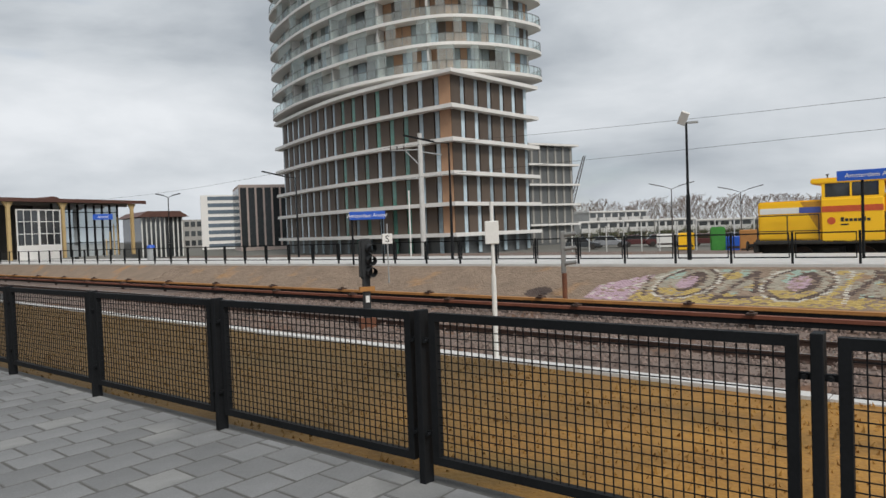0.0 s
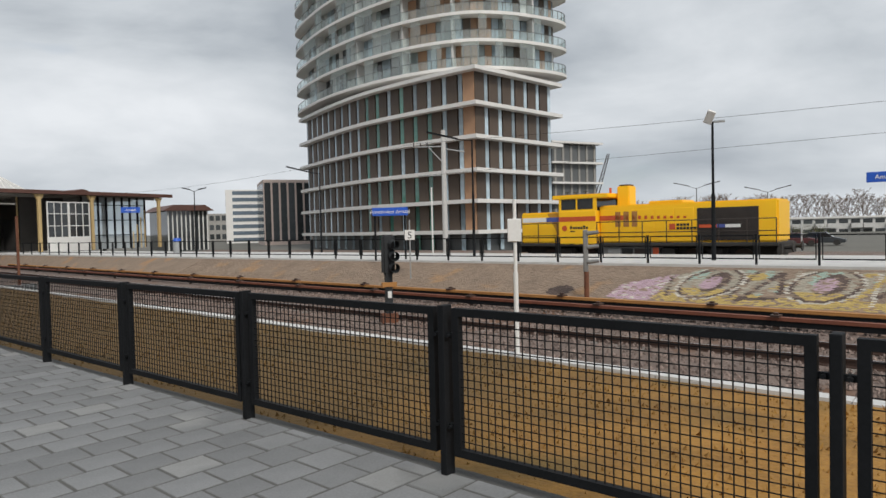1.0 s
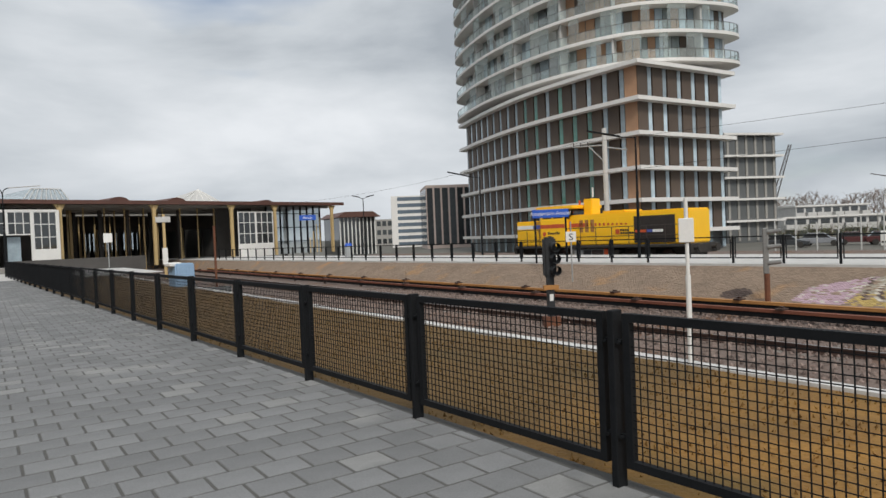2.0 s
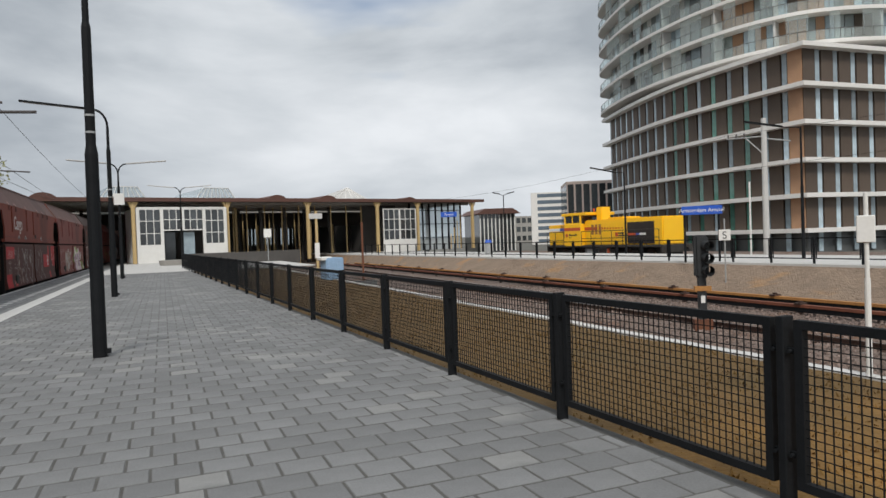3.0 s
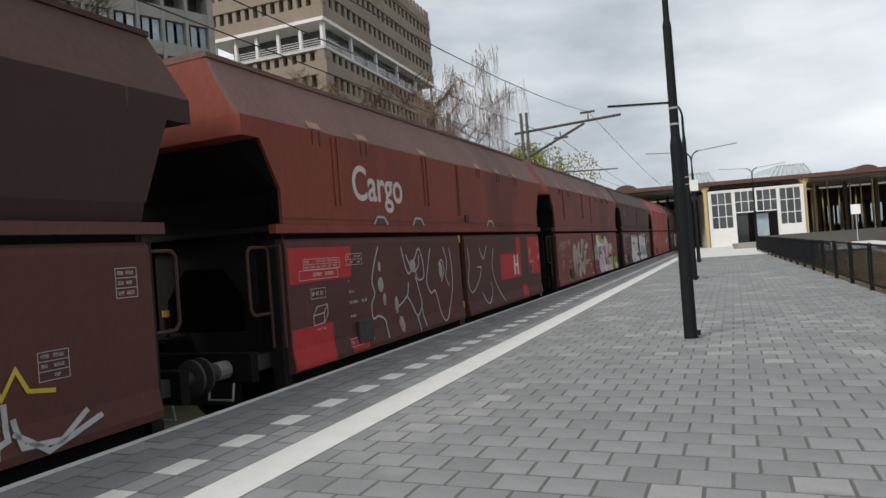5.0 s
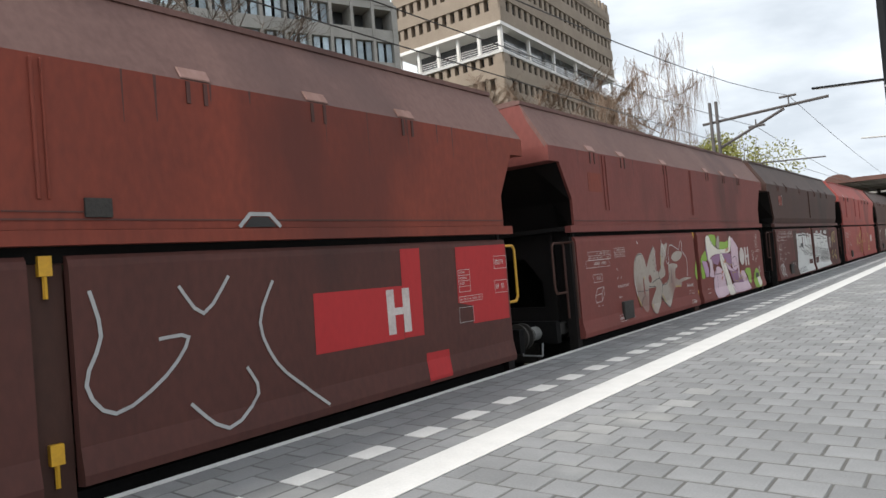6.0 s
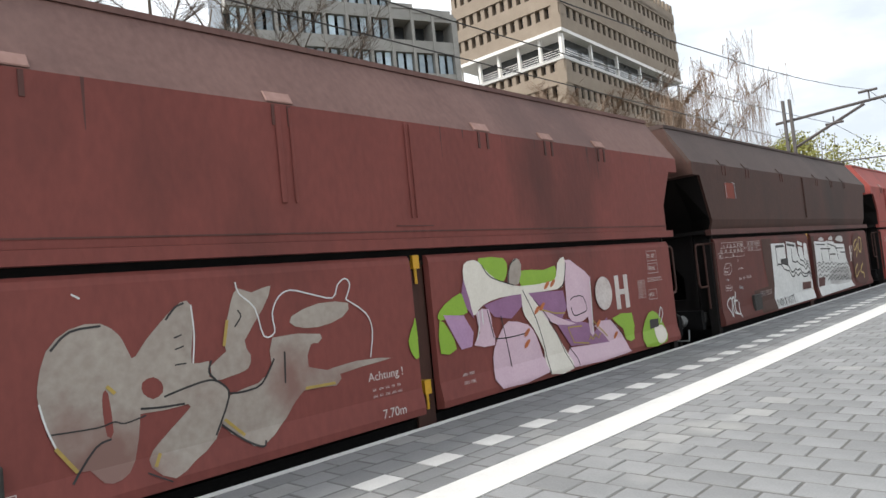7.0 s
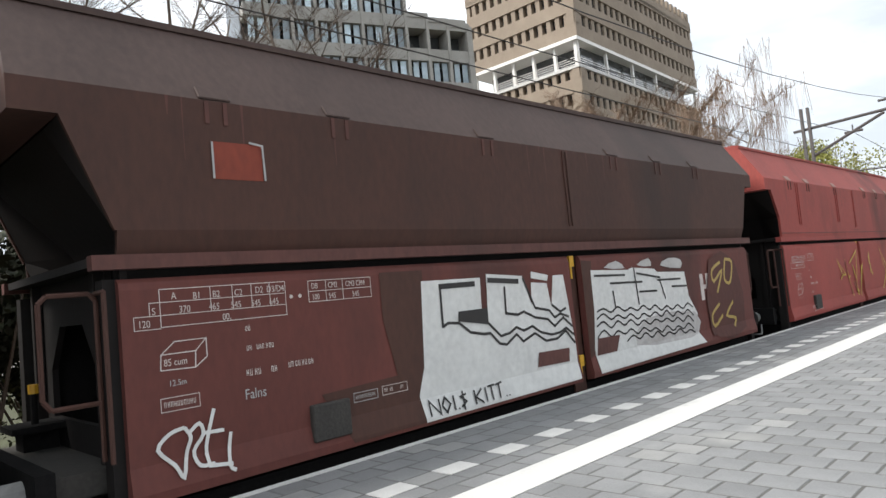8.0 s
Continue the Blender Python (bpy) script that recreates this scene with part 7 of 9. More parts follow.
def signals():
    # dark three-light signal beside the metro track
    p = polar(43.8, 18.1)
    t = thing("signal", "black railway signal with hooded lamps", "signal", "", pose(p.x, p.y, LOW, 0, 0, -30))
    part("post", fresh((-0.09, 0.09, -0.09, 0.09, 0, 1.5)), M["signal"], t)
    bm = fresh((-0.17, 0.17, -0.12, 0.12, 1.35, 2.42))
    bevel(bm, 0.05, 2)
    part("housing", bm, M["signal"], t)
    for z in (1.55, 1.86, 2.17):
        bm = bmesh.new()
        tube(bm, (0.08, -0.12, z), (0.12, -0.34, z - 0.03), 0.12, 0.13, 12, False)
        part("hood", bm, M["signal"], t)
    part("number_plate", fresh((-0.05, 0.05, -0.11, -0.095, 0.72, 0.9)), M["white"], t)
    bm = fresh((-0.22, 0.22, -0.14, 0.14, 0, 0.3))
    part("base", bm, M["rust"], t)
    part("junction_plate", fresh((-0.2, 0.2, -0.13, 0.0, 1.02, 1.14)), M["orange_cover"], t)
    # rusty signal at the foot of the slope
    p = polar(60.5, 23.3)
    t = thing("signal", "weathered grey signal with side lamps on a rusty post", "signal", "", pose(p.x, p.y, -0.66, 0, 0, -60))
    bm = bmesh.new()
    tube(bm, (0, 0, -0.3), (0, 0, 0.62), 0.085, 0.085, 10)
    part("post", bm, M["rust"], t)
    bm = fresh((-0.10, 0.07, -0.08, 0.08, 0.6, 2.05))
    bevel(bm, 0.03)
    part("housing", bm, M["under_pale"], t)
    for z in (0.95, 1.45, 1.92):
        bm = bmesh.new()
        tube(bm, (0.05, -0.05, z), (0.42, -0.1, z + 0.04), 0.075, 0.06, 10)
        part("lamp", bm, M["under_pale"], t)
    # small white S board
    p = polar(45.55, 29.5)
    t = thing("s_board", "small white square board with a black S on a thin post", "sign", "", pose(p.x, p.y, -0.75, 0, 0, -45.5))
    bm = bmesh.new()
    tube(bm, (0, 0.03, 0), (0, 0.03, 2.7), 0.03, n=8)
    part("post", bm, M["galv"], t)
    part("board", fresh((-0.22, 0.22, -0.02, 0.02, 1.82, 2.26)), M["white"], t)
    cu = bpy.data.curves.new("lettering", "FONT")
    cu.body, cu.size, cu.extrude, cu.align_x = "S", 0.42, 0.002, "CENTER"
    tmp = bpy.data.objects.new("lettering", cu)
    me = bpy.data.meshes.new_from_object(tmp)
    bpy.data.objects.remove(tmp)
    me.materials.append(M["signal"])
    ob = new("lettering", me)
    ob.parent = t
    ob.matrix_basis = pose(0, -0.023, 1.89, 90, 0, 0)
    # white pole with a blank board at the kerb
    t = thing("marker_post", "thin white pole with a blank white board at the kerb", "sign", "", pose(KERB - 0.02, 5.03, -0.13, 0, 0, -54))
    bm = bmesh.new()
    tube(bm, (0, 0, 0), (0, 0, 1.1), 0.032, 0.032, 10)
    tube(bm, (0, 0, 1.1), (0, 0, 2.05), 0.024, 0.024, 10)
    part("pole", bm, M["white"], t)
    bm = fresh((-0.095, 0.085, -0.045, -0.025, 1.50, 1.80))
    bevel(bm, 0.008)
    part("board", bm, M["white"], t)


signals()


def catenary():
    # concrete mast with brackets behind the yellow locomotive's track
    p = polar(48.5, 50)
    t = thing("catenary_mast", "grey concrete overhead-line mast with steel brackets", "mast", "overhead-line masts", pose(p.x, p.y, -0.95, 0, 0, -48.5))
    bm = bmesh.new()
    tube(bm, (0, 0, 0), (0, 0, 9.75), 0.22, 0.17, 12)
    part("mast", bm, M["concrete"], t)
    bm = bmesh.new()
    tube(bm, (-2.3, 0, 8.55), (0.1, 0, 8.55), 0.05, n=6)
    tube(bm, (-1.1, 0, 8.5), (0, 0, 7.3), 0.045, n=6)
    tube(bm, (-1.9, 0, 6.4), (0, 0, 6.4), 0.03, n=6)
    tube(bm, (0, 0, 8.4), (1.6, 0, 8.1), 0.05, n=6)
    part("bracket", bm, M["galv"], t)
    for x in (-2.2, -1.7, -1.2):
        bm = bmesh.new()
        tube(bm, (x, 0, 8.55), (x, 0, 8.85), 0.05, n=6)
        part("insulator", bm, M["mast_dark"], t)
    p = polar(47.4, 50)
    bm = bmesh.new()
    tube(bm, (p.x, p.y, -0.95), (p.x, p.y, 4.6), 0.06, n=8)
    solid("white_pole", bm, M["white"], "thin white pole by the tracks", "pole")
    # lattice-armed mast beside the freight track
    d = polar(-16.0, 31.5)
    t = thing("catenary_mast", "dark twin steel overhead-line mast with a braced arm", "mast", "overhead-line masts", pose(d.x, d.y, -1.0))
    for s in (-0.13, 0.13):
        part("leg", fresh((s - 0.05, s + 0.05, -0.08, 0.08, 0, 8.75)), M["mast_dark"], t)
    bm = bmesh.new()
    A = Vector((4.3, 0.6, 8.15))
    tube(bm, (-0.5, 0, 7.85), A, 0.06, n=6)
    tube(bm, (0.1, 0, 6.7), Vector((2.7, 0.35, 7.95)), 0.06, n=6)
    part("arm", bm, M["mast_dark"], t)
    bm = bmesh.new()
    tube(bm, (2.9, 0.3, 8.1), (2.9, 0.3, 8.45), 0.03, n=5)
    tube(bm, (2.55, 0.3, 8.42), (3.2, 0.3, 8.42), 0.05, n=6)
    part("insulator", bm, M["mast_dark"], t)
    bm = bmesh.new()
    tube(bm, (1.6, 0.2, 7.7), (1.6, 0.2, 7.35), 0.03, n=5)
    tube(bm, (1.3, 0.2, 7.42), (1.95, 0.2, 7.42), 0.05, n=6)
    part("insulator", bm, M["mast_dark"], t)
    bm = bmesh.new()
    tube(bm, (0.12, 0.02, 5.9), (4.0, 0.5, 5.75), 0.03, n=5)
    part("steady_arm", bm, M["mast_dark"], t)

    def wires(name, label, lines, r=0.011):
        bm = bmesh.new()
        for a, b, sag in lines:
            bm = bmesh.new()
            a, b = Vector(a), Vector(b)
            pts = [a]
            for i in range(1, 13):
                u = i / 12
                q = a.lerp(b, u) - Vector((0, 0, sag * 4 * u * (1 - u)))
                pts.append(q)
            for p, q in zip(pts, pts[1:]):
                tube(bm, p, q, r, r, 4, False)
            bmesh.ops.remove_doubles(bm, verts=bm.verts[:], dist=0.004)
            solid(name, bm, M["wire"], label, "overhead wire", group="overhead wires")

    e = (d.x + 2.9, d.y + 0.3, 7.45)
    g = (d.x + 1.6, d.y + 0.2, 6.4)
    wires("overhead_wire", "thin dark overhead wire above the freight track",
          [((e[0], -20, 7.45), e, 1.55), ((-7.1, -20, 5.25), (-7.1, g[1], 5.25), 0.03), ((-7.1, -20, 6.4), g, 0.6),
           (e, (e[0] + 0.3, 88, 5.6), 0.5), (g, (g[0], 88, 5.2), 0.5), ((-7.1, g[1], 5.25), (-7.1, 88, 5.2), 0.03)])
    wires("overhead_wire", "thin dark overhead wire above the opposite tracks",
          [((36.5, -40, 6.9), (35.95, 34.75, 7.85), 0.7), ((36.5, -40, 5.45), (36.15, 34.55, 5.45), 0.05), ((35.95, 34.75, 7.85), (32.5, 82.0, 6.5), 0.7)])


catenary()


def far_fence():
    """Black railing sections on the opposite platform's edge."""
    bm = fresh((-0.035, 0.035, -0.035, 0.035, -0.22, 1.05))
    post = mesh_of("post", bm, M["black"])
    L = 1.9
    ang = math.degrees(math.atan2(0.065, 1))
    bm = bmesh.new()
    for z in (0.18, 0.98):
        box(bm, -0.02, 0.02, 0.08, L - 0.08, z, z + 0.045)
    for y in (0.08, L - 0.11):
        box(bm, -0.02, 0.02, y, y + 0.03, 0.225, 0.98)
    rail = mesh_of("rail_frame", bm, M["black"])
    y = -8.0
    while y < 70:
        t = thing("railing_section", "black railing section on the opposite platform", "railing", "opposite platform railing", pose(far_edge(y) + 0.15, y, 0.05, 0, 0, ang))
        piece("post", post, t)
        piece("rail_frame", rail, t)
        y += L


far_fence()


def parked_car(p, turn, paint, label):
    t = thing("parked_car", label, "car", "parked cars", pose(p.x, p.y, -1.33, 0, 0, turn))
    bm = bmesh.new()
    prism(bm, [(-2.1, 0.3), (2.1, 0.3), (2.15, 0.65), (1.1, 0.88), (-1.9, 0.92), (-2.15, 0.7)], -0.85, 0.85, xz)
    bevel(bm, 0.05)
    part("body", bm, paint, t)
    bm = bmesh.new()
    prism(bm, [(-1.85, 0.9), (1.0, 0.87), (0.35, 1.38), (-1.4, 1.40)], -0.72, 0.72, xz)
    bevel(bm, 0.05)
    cabin = part("cabin", bm, M["glass_dark"], t)
    part("roof", fresh((-1.35, 0.3, -0.68, 0.68, 1.37, 1.43)), paint, cabin)
    for x in (-1.3, 1.3):
        for y in (-0.86, 0.86):
            bm = bmesh.new()
            tube(bm, (x, y - 0.09, 0.32), (x, y + 0.09, 0.32), 0.32, n=14)
            part("wheel", bm, M["under"], t)


def odds():
    # pale blue wrapped box and a small barrier by the tracks
    p = polar(13.3, 31)
    t = thing("wrapped_crate", "pale blue wrapped crate standing on the strip", "crate", "", pose(p.x, p.y, -0.2, 0, 0, 10))
    bm = fresh((-0.42, 0.42, -0.4, 0.4, 0, 1.05))
    bevel(bm, 0.06, 2)
    part("tarp", bm, M["cloth_blue"], t)
    bm = fresh((-0.62, -0.1, -0.3, 0.3, 0.92, 1.1))
    bevel(bm, 0.04)
    part("folded_sheet", bm, M["white"], t)
    p = polar(15.9, 30)
    t = thing("track_cabinet", "grey wire cage cabinet beside the track", "cabinet", "", pose(p.x, p.y, LOW, 0, 0, 0))
    bm = bmesh.new()
    for i in range(8):
        box(bm, -0.5 + i * 0.14, -0.48 + i * 0.14, -0.4, 0.4, 0, 0.8)
    part("bars", bm, M["galv"], t)
    part("post", fresh((-0.04, 0.04, -0.04, 0.04, 0.0, 3.4)), M["rust"], t)
    p = polar(12.1, 58)
    t = thing("track_sign", "white board on a beige post at the track's end", "sign", "", pose(p.x, p.y, -1.0, 0, 0, -12))
    part("post", fresh((-0.1, 0.1, -0.1, 0.1, 0, 5.2)), M["beige"], t)
    part("board", fresh((-0.6, 0.5, -0.15, -0.1, 4.55, 5.0)), M["concrete"], t)
    part("notice", fresh((-0.2, 0.2, -0.15, -0.1, 1.2, 2.5)), M["white"], t)
    # small white track sign and dark parapet under the canopy
    p = polar(8.1, 57)
    t = thing("track_number_sign", "small white sign on a thin post", "sign", "", pose(p.x, p.y, -0.1, 0, 0, -8))
    part("post", fresh((-0.03, 0.03, -0.03, 0.03, 0, 2.6)), M["galv"], t)
    part("board", fresh((-0.3, 0.3, -0.04, 0, 2.2, 2.9)), M["white"], t)
    bm = fresh((2.0, 11.5, 61, 61.1, -0.2, 0.95))
    solid("dark_parapet", bm, M["hall_shade"], "dark panel parapet at the end of the strip", "parapet", "structure")
    # planter and litter bin
    t = thing("planter", "low round concrete planter with a bench edge", "planter", "", pose(1.0, 62.5, 0.0))
    bm = bmesh.new()
    tube(bm, (0, 0, 0), (0, 0, 0.45), 1.25, 1.35, 20)
    part("bowl", bm, M["concrete_mid"], t)
    p = polar(26.6, 58)
    t = thing("litter_bin", "grey litter bin with a blue lid", "litter bin", "", pose(p.x, p.y, 0.0))
    bm = bmesh.new()
    tube(bm, (0, 0, 0), (0, 0, 1.0), 0.3, 0.32, 14)
    part("body", bm, M["galv"], t)
    bm = bmesh.new()
    tube(bm, (0, 0, 1.0), (0, 0, 1.25), 0.33, 0.25, 14)
    part("lid", bm, M["sign_blue"], t)
    # information board on the second lamp
    t = thing("platform_number_sign", "white platform number board on a dark post", "sign", "", pose(-2.0 + 0.02, 39.2, 0))
    part("post", fresh((-0.05, 0.05, -0.05, 0.05, 0, 4.3)), M["black"], t)
    part("board", fresh((-0.25, 0.25, -0.09, -0.05, 3.9, 4.5)), M["white"], t)
    # green cabins and a yellow van box beyond the far track
    for az, r, w, h, c, lab in ((72.4, 62, 1.2, 2.3, "green_box", "small green upright site cabin"),):
        p = polar(az, r)
        t = thing("site_cabin", lab, "cabin", "site cabins", pose(p.x, p.y, -1.3, 0, 0, -az))
        bm = fresh((-w / 2, w / 2, -w / 2, w / 2, 0, h))
        bevel(bm, 0.1, 2)
        part("body", bm, M[c], t)
        part("door", fresh((-w * 0.3, w * 0.3, -w / 2 - 0.03, -w / 2, 0.1, h - 0.4)), M["green_box"], t)
    for az, r, w, h, c, lab in ((70.0, 72, 1.6, 0.7, "yellow", "yellow metal equipment box in the yard"), (74.6, 60, 1.3, 1.0, "orange_cover", "orange metal equipment box in the yard"), (74.0, 66, 2.4, 0.35, "sign_blue", "long blue container in the yard"), (68.4, 80, 1.8, 0.5, "white", "white boxy van in the yard")):
        p = polar(az, r)
        t = thing("equipment_box", lab, "box", "yard equipment", pose(p.x, p.y, -1.3, 0, 0, -az))
        bm = fresh((-w / 2, w / 2, -0.6, 0.6, 0, h + 1.0))
        bevel(bm, 0.06)
        part("body", bm, M[c], t)
        part("band", fresh((-w / 2 + 0.1, w / 2 - 0.1, -0.63, -0.6, 0.3, 0.5)), M["grille"], t)
    # parked cars and low bushes in the yard beyond the far track
    ry = random.Random(55)
    tones = [mat("car_paint", c, None, 0.35, bump=0) for c in ((0.62, 0.62, 0.62), (0.05, 0.055, 0.06), (0.30, 0.31, 0.33), (0.10, 0.03, 0.03), (0.03, 0.06, 0.16), (0.72, 0.71, 0.69))]
    names = ("white", "black", "silver", "dark red", "dark blue", "pale")
    az = 61.8
    while az < 78:
        p = polar(az, 84 + ry.uniform(-3, 3))
        k = ry.randrange(6)
        parked_car(p, -az + ry.uniform(-8, 8) + (90 if ry.random() < 0.3 else 0), tones[k], names[k] + " parked car in the yard beyond the tracks")
        az += ry.uniform(1.5, 2.4)
    for q in range(16):
        p = polar(61.5 + q * 1.05, 100 + ry.uniform(-6, 6))
        leafy_shrub("dark low bush beyond the rail yard", (p.x, p.y, -1.35), 3.2, ry.uniform(1.8, 2.6), 300 + q, M["leaf_dark"], 500, "yard bushes")
    for q in range(12):
        p = polar(61.0 + q * 1.4, 70 + ry.uniform(-3, 3))
        bm = bmesh.new()
        tube(bm, (0, 0, 0), (0, 0, ry.uniform(2.4, 3.4)), 0.06, n=6)
        t = thing("yard_post", "pale post in the rail yard", "post", "yard posts", pose(p.x, p.y, -1.35))
        part("shaft", bm, M["concrete"], t)
    # slender lattice crane behind the wing
    p = polar(60.6, 170)
    t = thing("crane", "slender dark lattice crane jib", "crane", "", pose(p.x, p.y, -1.35, 0, 0, -60))
    bm = bmesh.new()
    a, b = Vector((0, 0, 4)), Vector((4.6, 0, 20))
    for o in (-0.5, 0.5):
        tube(bm, a + Vector((o, 0, 0)), b + Vector((o * 0.5, 0, 0)), 0.17, n=4)
    for i in range(14):
        u, v = i / 14, (i + 1) / 14
        pa, pb = a.lerp(b, u), a.lerp(b, v)
        tube(bm, pa + Vector((-0.5 * (1 - u), 0, 0)), pb + Vector((0.5 * (1 - v), 0, 0)), 0.06, n=4)
    part("jib", bm, M["mast_dark"], t)
    bm = bmesh.new()
    tube(bm, (0, 0, 0), (0, 0, 5), 0.7, n=8)
    part("mast", bm, M["mast_dark"], t)


odds()


# ---- paint, lettering and graffiti on the wagons ----
DX = PLATE_W - 0.004      # door skin
PX = PLATE_W + 0.001      # upper plate skin


def wagon_marks():
    W = WP["white"]
    # W0: sky-blue letters
    t = TRAIN[0]
    LAYER[0] = 0
    spray(t, "graffiti", [(-1.9, 1.84), (-0.25, 1.84), (-0.25, 0.62), (-0.6, 0.40), (-1.3, 0.42), (-1.9, 0.30), (-3.4, 0.30), (-3.4, 1.84)], DX + 0.002, GR["white"], "white ground of the blue graffiti", 0)
    spray(t, "graffiti", [(0.25, 1.79), (3.40, 1.78), (3.32, 0.69), (2.77, 0.68), (1.65, 0.73), (1.54, 0.61), (1.1, 0.69), (0.83, 0.69), (0.25, 0.73)], DX + 0.002, GR["white"], "white ground of the blue graffiti", 0)
    spray(t, "graffiti_shade", [(1.65, 0.76), (3.33, 0.80), (4.1, 0.61), (4.05, 0.22), (3.06, 0.20), (2.19, 0.20), (1.66, 0.24)], DX + 0.0022, GR["navy"], "", 0)
    for poly in ([(0.28, 1.77), (0.86, 1.76), (0.88, 1.6), (0.85, 1.17), (0.28, 1.08)],
                 [(1.01, 1.66), (1.28, 1.61), (1.12, 1.25), (0.81, 0.71), (0.30, 0.74), (0.40, 1.0), (0.77, 1.1), (0.96, 1.27)],
                 [(1.38, 1.64), (1.67, 1.49), (1.59, 1.1), (1.46, 0.73), (1.12, 0.72), (1.1, 0.95), (1.26, 1.34)],
                 [(2.19, 1.74), (2.61, 1.59), (2.74, 1.3), (2.50, 0.98), (2.77, 0.99), (2.88, 0.79), (2.77, 0.62), (1.65, 0.73), (1.77, 1.52)],
                 [(2.98, 1.7), (3.35, 1.65), (3.29, 0.87), (3.08, 0.76), (2.90, 0.84), (2.78, 1.09), (2.78, 1.54)],
                 [(-1.75, 1.70), (-0.35, 1.80), (-0.35, 1.25), (-1.0, 1.15), (-1.3, 1.45)], [(-1.7, 1.25), (-1.25, 1.30), (-1.2, 0.7), (-1.75, 0.6)], [(-3.2, 1.7), (-2.1, 1.75), (-2.0, 0.8), (-3.2, 0.6)]):
        spray(t, "graffiti_letter", poly, DX + 0.0025, GR["sky"], "", 2)
    spray(t, "graffiti_hole", [(2.08, 1.22), (2.27, 1.22), (2.22, 0.91), (2.13, 0.77)], DX + 0.0028, GR["white"], "", 0)
    strokes(t, "graffiti_outline", [[(0.86, 1.75), (0.89, 1.6), (0.86, 1.17), (0.28, 1.09)], [(1.08, 1.71), (1.28, 1.6), (0.96, 1.04), (0.84, 0.72)], [(1.48, 1.67), (1.69, 1.49), (1.6, 1.09), (1.43, 1.15), (1.51, 0.72)],
                                    smooth_line([(2.19, 1.74), (2.45, 1.74), (2.66, 1.59), (2.73, 1.36), (2.6, 1.13), (2.44, 0.91)], 4), smooth_line([(2.44, 0.91), (2.62, 1.01), (2.79, 0.95), (2.86, 0.75), (2.75, 0.6)], 4),
                                    [(2.98, 1.7), (3.33, 1.58), (3.31, 1.5)], [(3.22, 1.13), (3.1, 0.63), (3.02, 0.39)], [(2.08, 1.25), (2.13, 0.77)],
                                    [(-1.2, 1.30), (-0.8, 1.26), (-0.74, 1.1)], [(-1.5, 1.8), (-1.3, 1.55)], [(-0.55, 1.5), (-0.5, 1.2)]], 0.042, DX + 0.003, GR["black"])
    strokes(t, "graffiti_line", [[(1.36, 1.51), (1.35, 0.83)], [(1.21, 1.14), (1.21, 0.84)], [(2.35, 1.48), (2.35, 0.74)], [(2.24, 0.9), (2.23, 0.72)]], 0.045, DX + 0.003, GR["deep"])
    strokes(t, "paint_drip", [[(1.55, 0.68), (1.6, 0.39), (1.68, 0.16), (1.46, 0.15)], [(2.13, 0.77), (2.21, 0.42), (2.13, 0.18)], [(2.75, 0.6), (2.95, 0.49), (2.99, 0.22)],
                              [(3.7, 0.66), (4.01, 0.6), (3.93, 0.42), (4.05, 0.22), (3.84, 0.15)], [(4.83, 0.64), (4.84, 0.34), (4.59, 0.25)], [(4.89, 0.38), (5.17, 0.16), (5.74, 0.34)]], 0.05, DX + 0.003, GR["pale"])
    dot_h(t, 4.02, 0.86, 0.66)
    strokes(t, "graffiti_tag", [[(4.42, 0.70), (4.55, 0.88), (4.6, 0.66), (4.72, 0.92), (4.82, 0.68), (4.95, 0.9), (5.05, 0.70), (5.3, 0.66)]], 0.04, DX + 0.002, GR["gold"])
    strokes(t, "graffiti_tag", [[(3.7, 0.5), (3.95, 0.5), (3.9, 0.2)], [(4.9, 0.5), (4.95, 0.25), (5.3, 0.22), (5.6, 0.42)]], 0.05, DX + 0.002, GR["pale"])
    spray(t, "graffiti_tag", [(4.1, 0.2), (4.1, 0.5), (4.8, 0.52), (4.75, 0.2)], DX + 0.001, GR["silver"], "", 0)
    bars(t, 6.0, 1.40, 0.26, 0.3, 3, 2, DX + 0.001, W)
    bars(t, 5.15, 0.75, 0.3, 0.26, 3, 2, DX + 0.001, GR["pale"])
    strokes(t, "graffiti_tag", [[(0.38, 3.1), (0.48, 2.86), (0.55, 3.1)], [(0.62, 3.12), (0.66, 2.86), (0.8, 2.9), (0.8, 3.1)], [(0.9, 2.85), (0.92, 3.12), (1.05, 3.05), (0.95, 2.98), (1.1, 2.86)],
                                [(0.7, 2.78), (0.95, 2.74), (0.85, 2.62), (1.0, 2.56), (0.85, 2.45)], disc(1.38, 2.86, 0.13, 12, 0.17) + [(1.51, 2.86)], [(1.15, 2.95), (1.32, 3.0), (1.3, 2.8)]], 0.022, PX + 0.003, GR["pale"])
    LAYER[0] = 0
    # preceding wagon
    t = TRAIN[-1]
    for poly in ([(0.4, 1.7), (2.6, 1.75), (2.5, 0.5), (0.5, 0.55)], [(2.8, 1.7), (3.8, 1.7), (3.7, 0.6), (2.9, 0.6)]):
        spray(t, "graffiti", poly, DX + 0.002, GR["sky"], "blue sprayed graffiti", 4)
    strokes(t, "graffiti_outline", [[(0.7, 1.5), (1.2, 0.7), (1.5, 1.5), (1.9, 0.7)], [(2.2, 1.6), (2.3, 0.6)], [(4.4, 0.4), (4.7, 1.2), (5.1, 0.5), (5.4, 1.1)]], 0.06, DX + 0.005, GR["white"])
    dot_h(t, 4.4, 0.9, 0.6)

    LAYER[0] = 0
    # W1: lettering and red patches
    t = TRAIN[1]
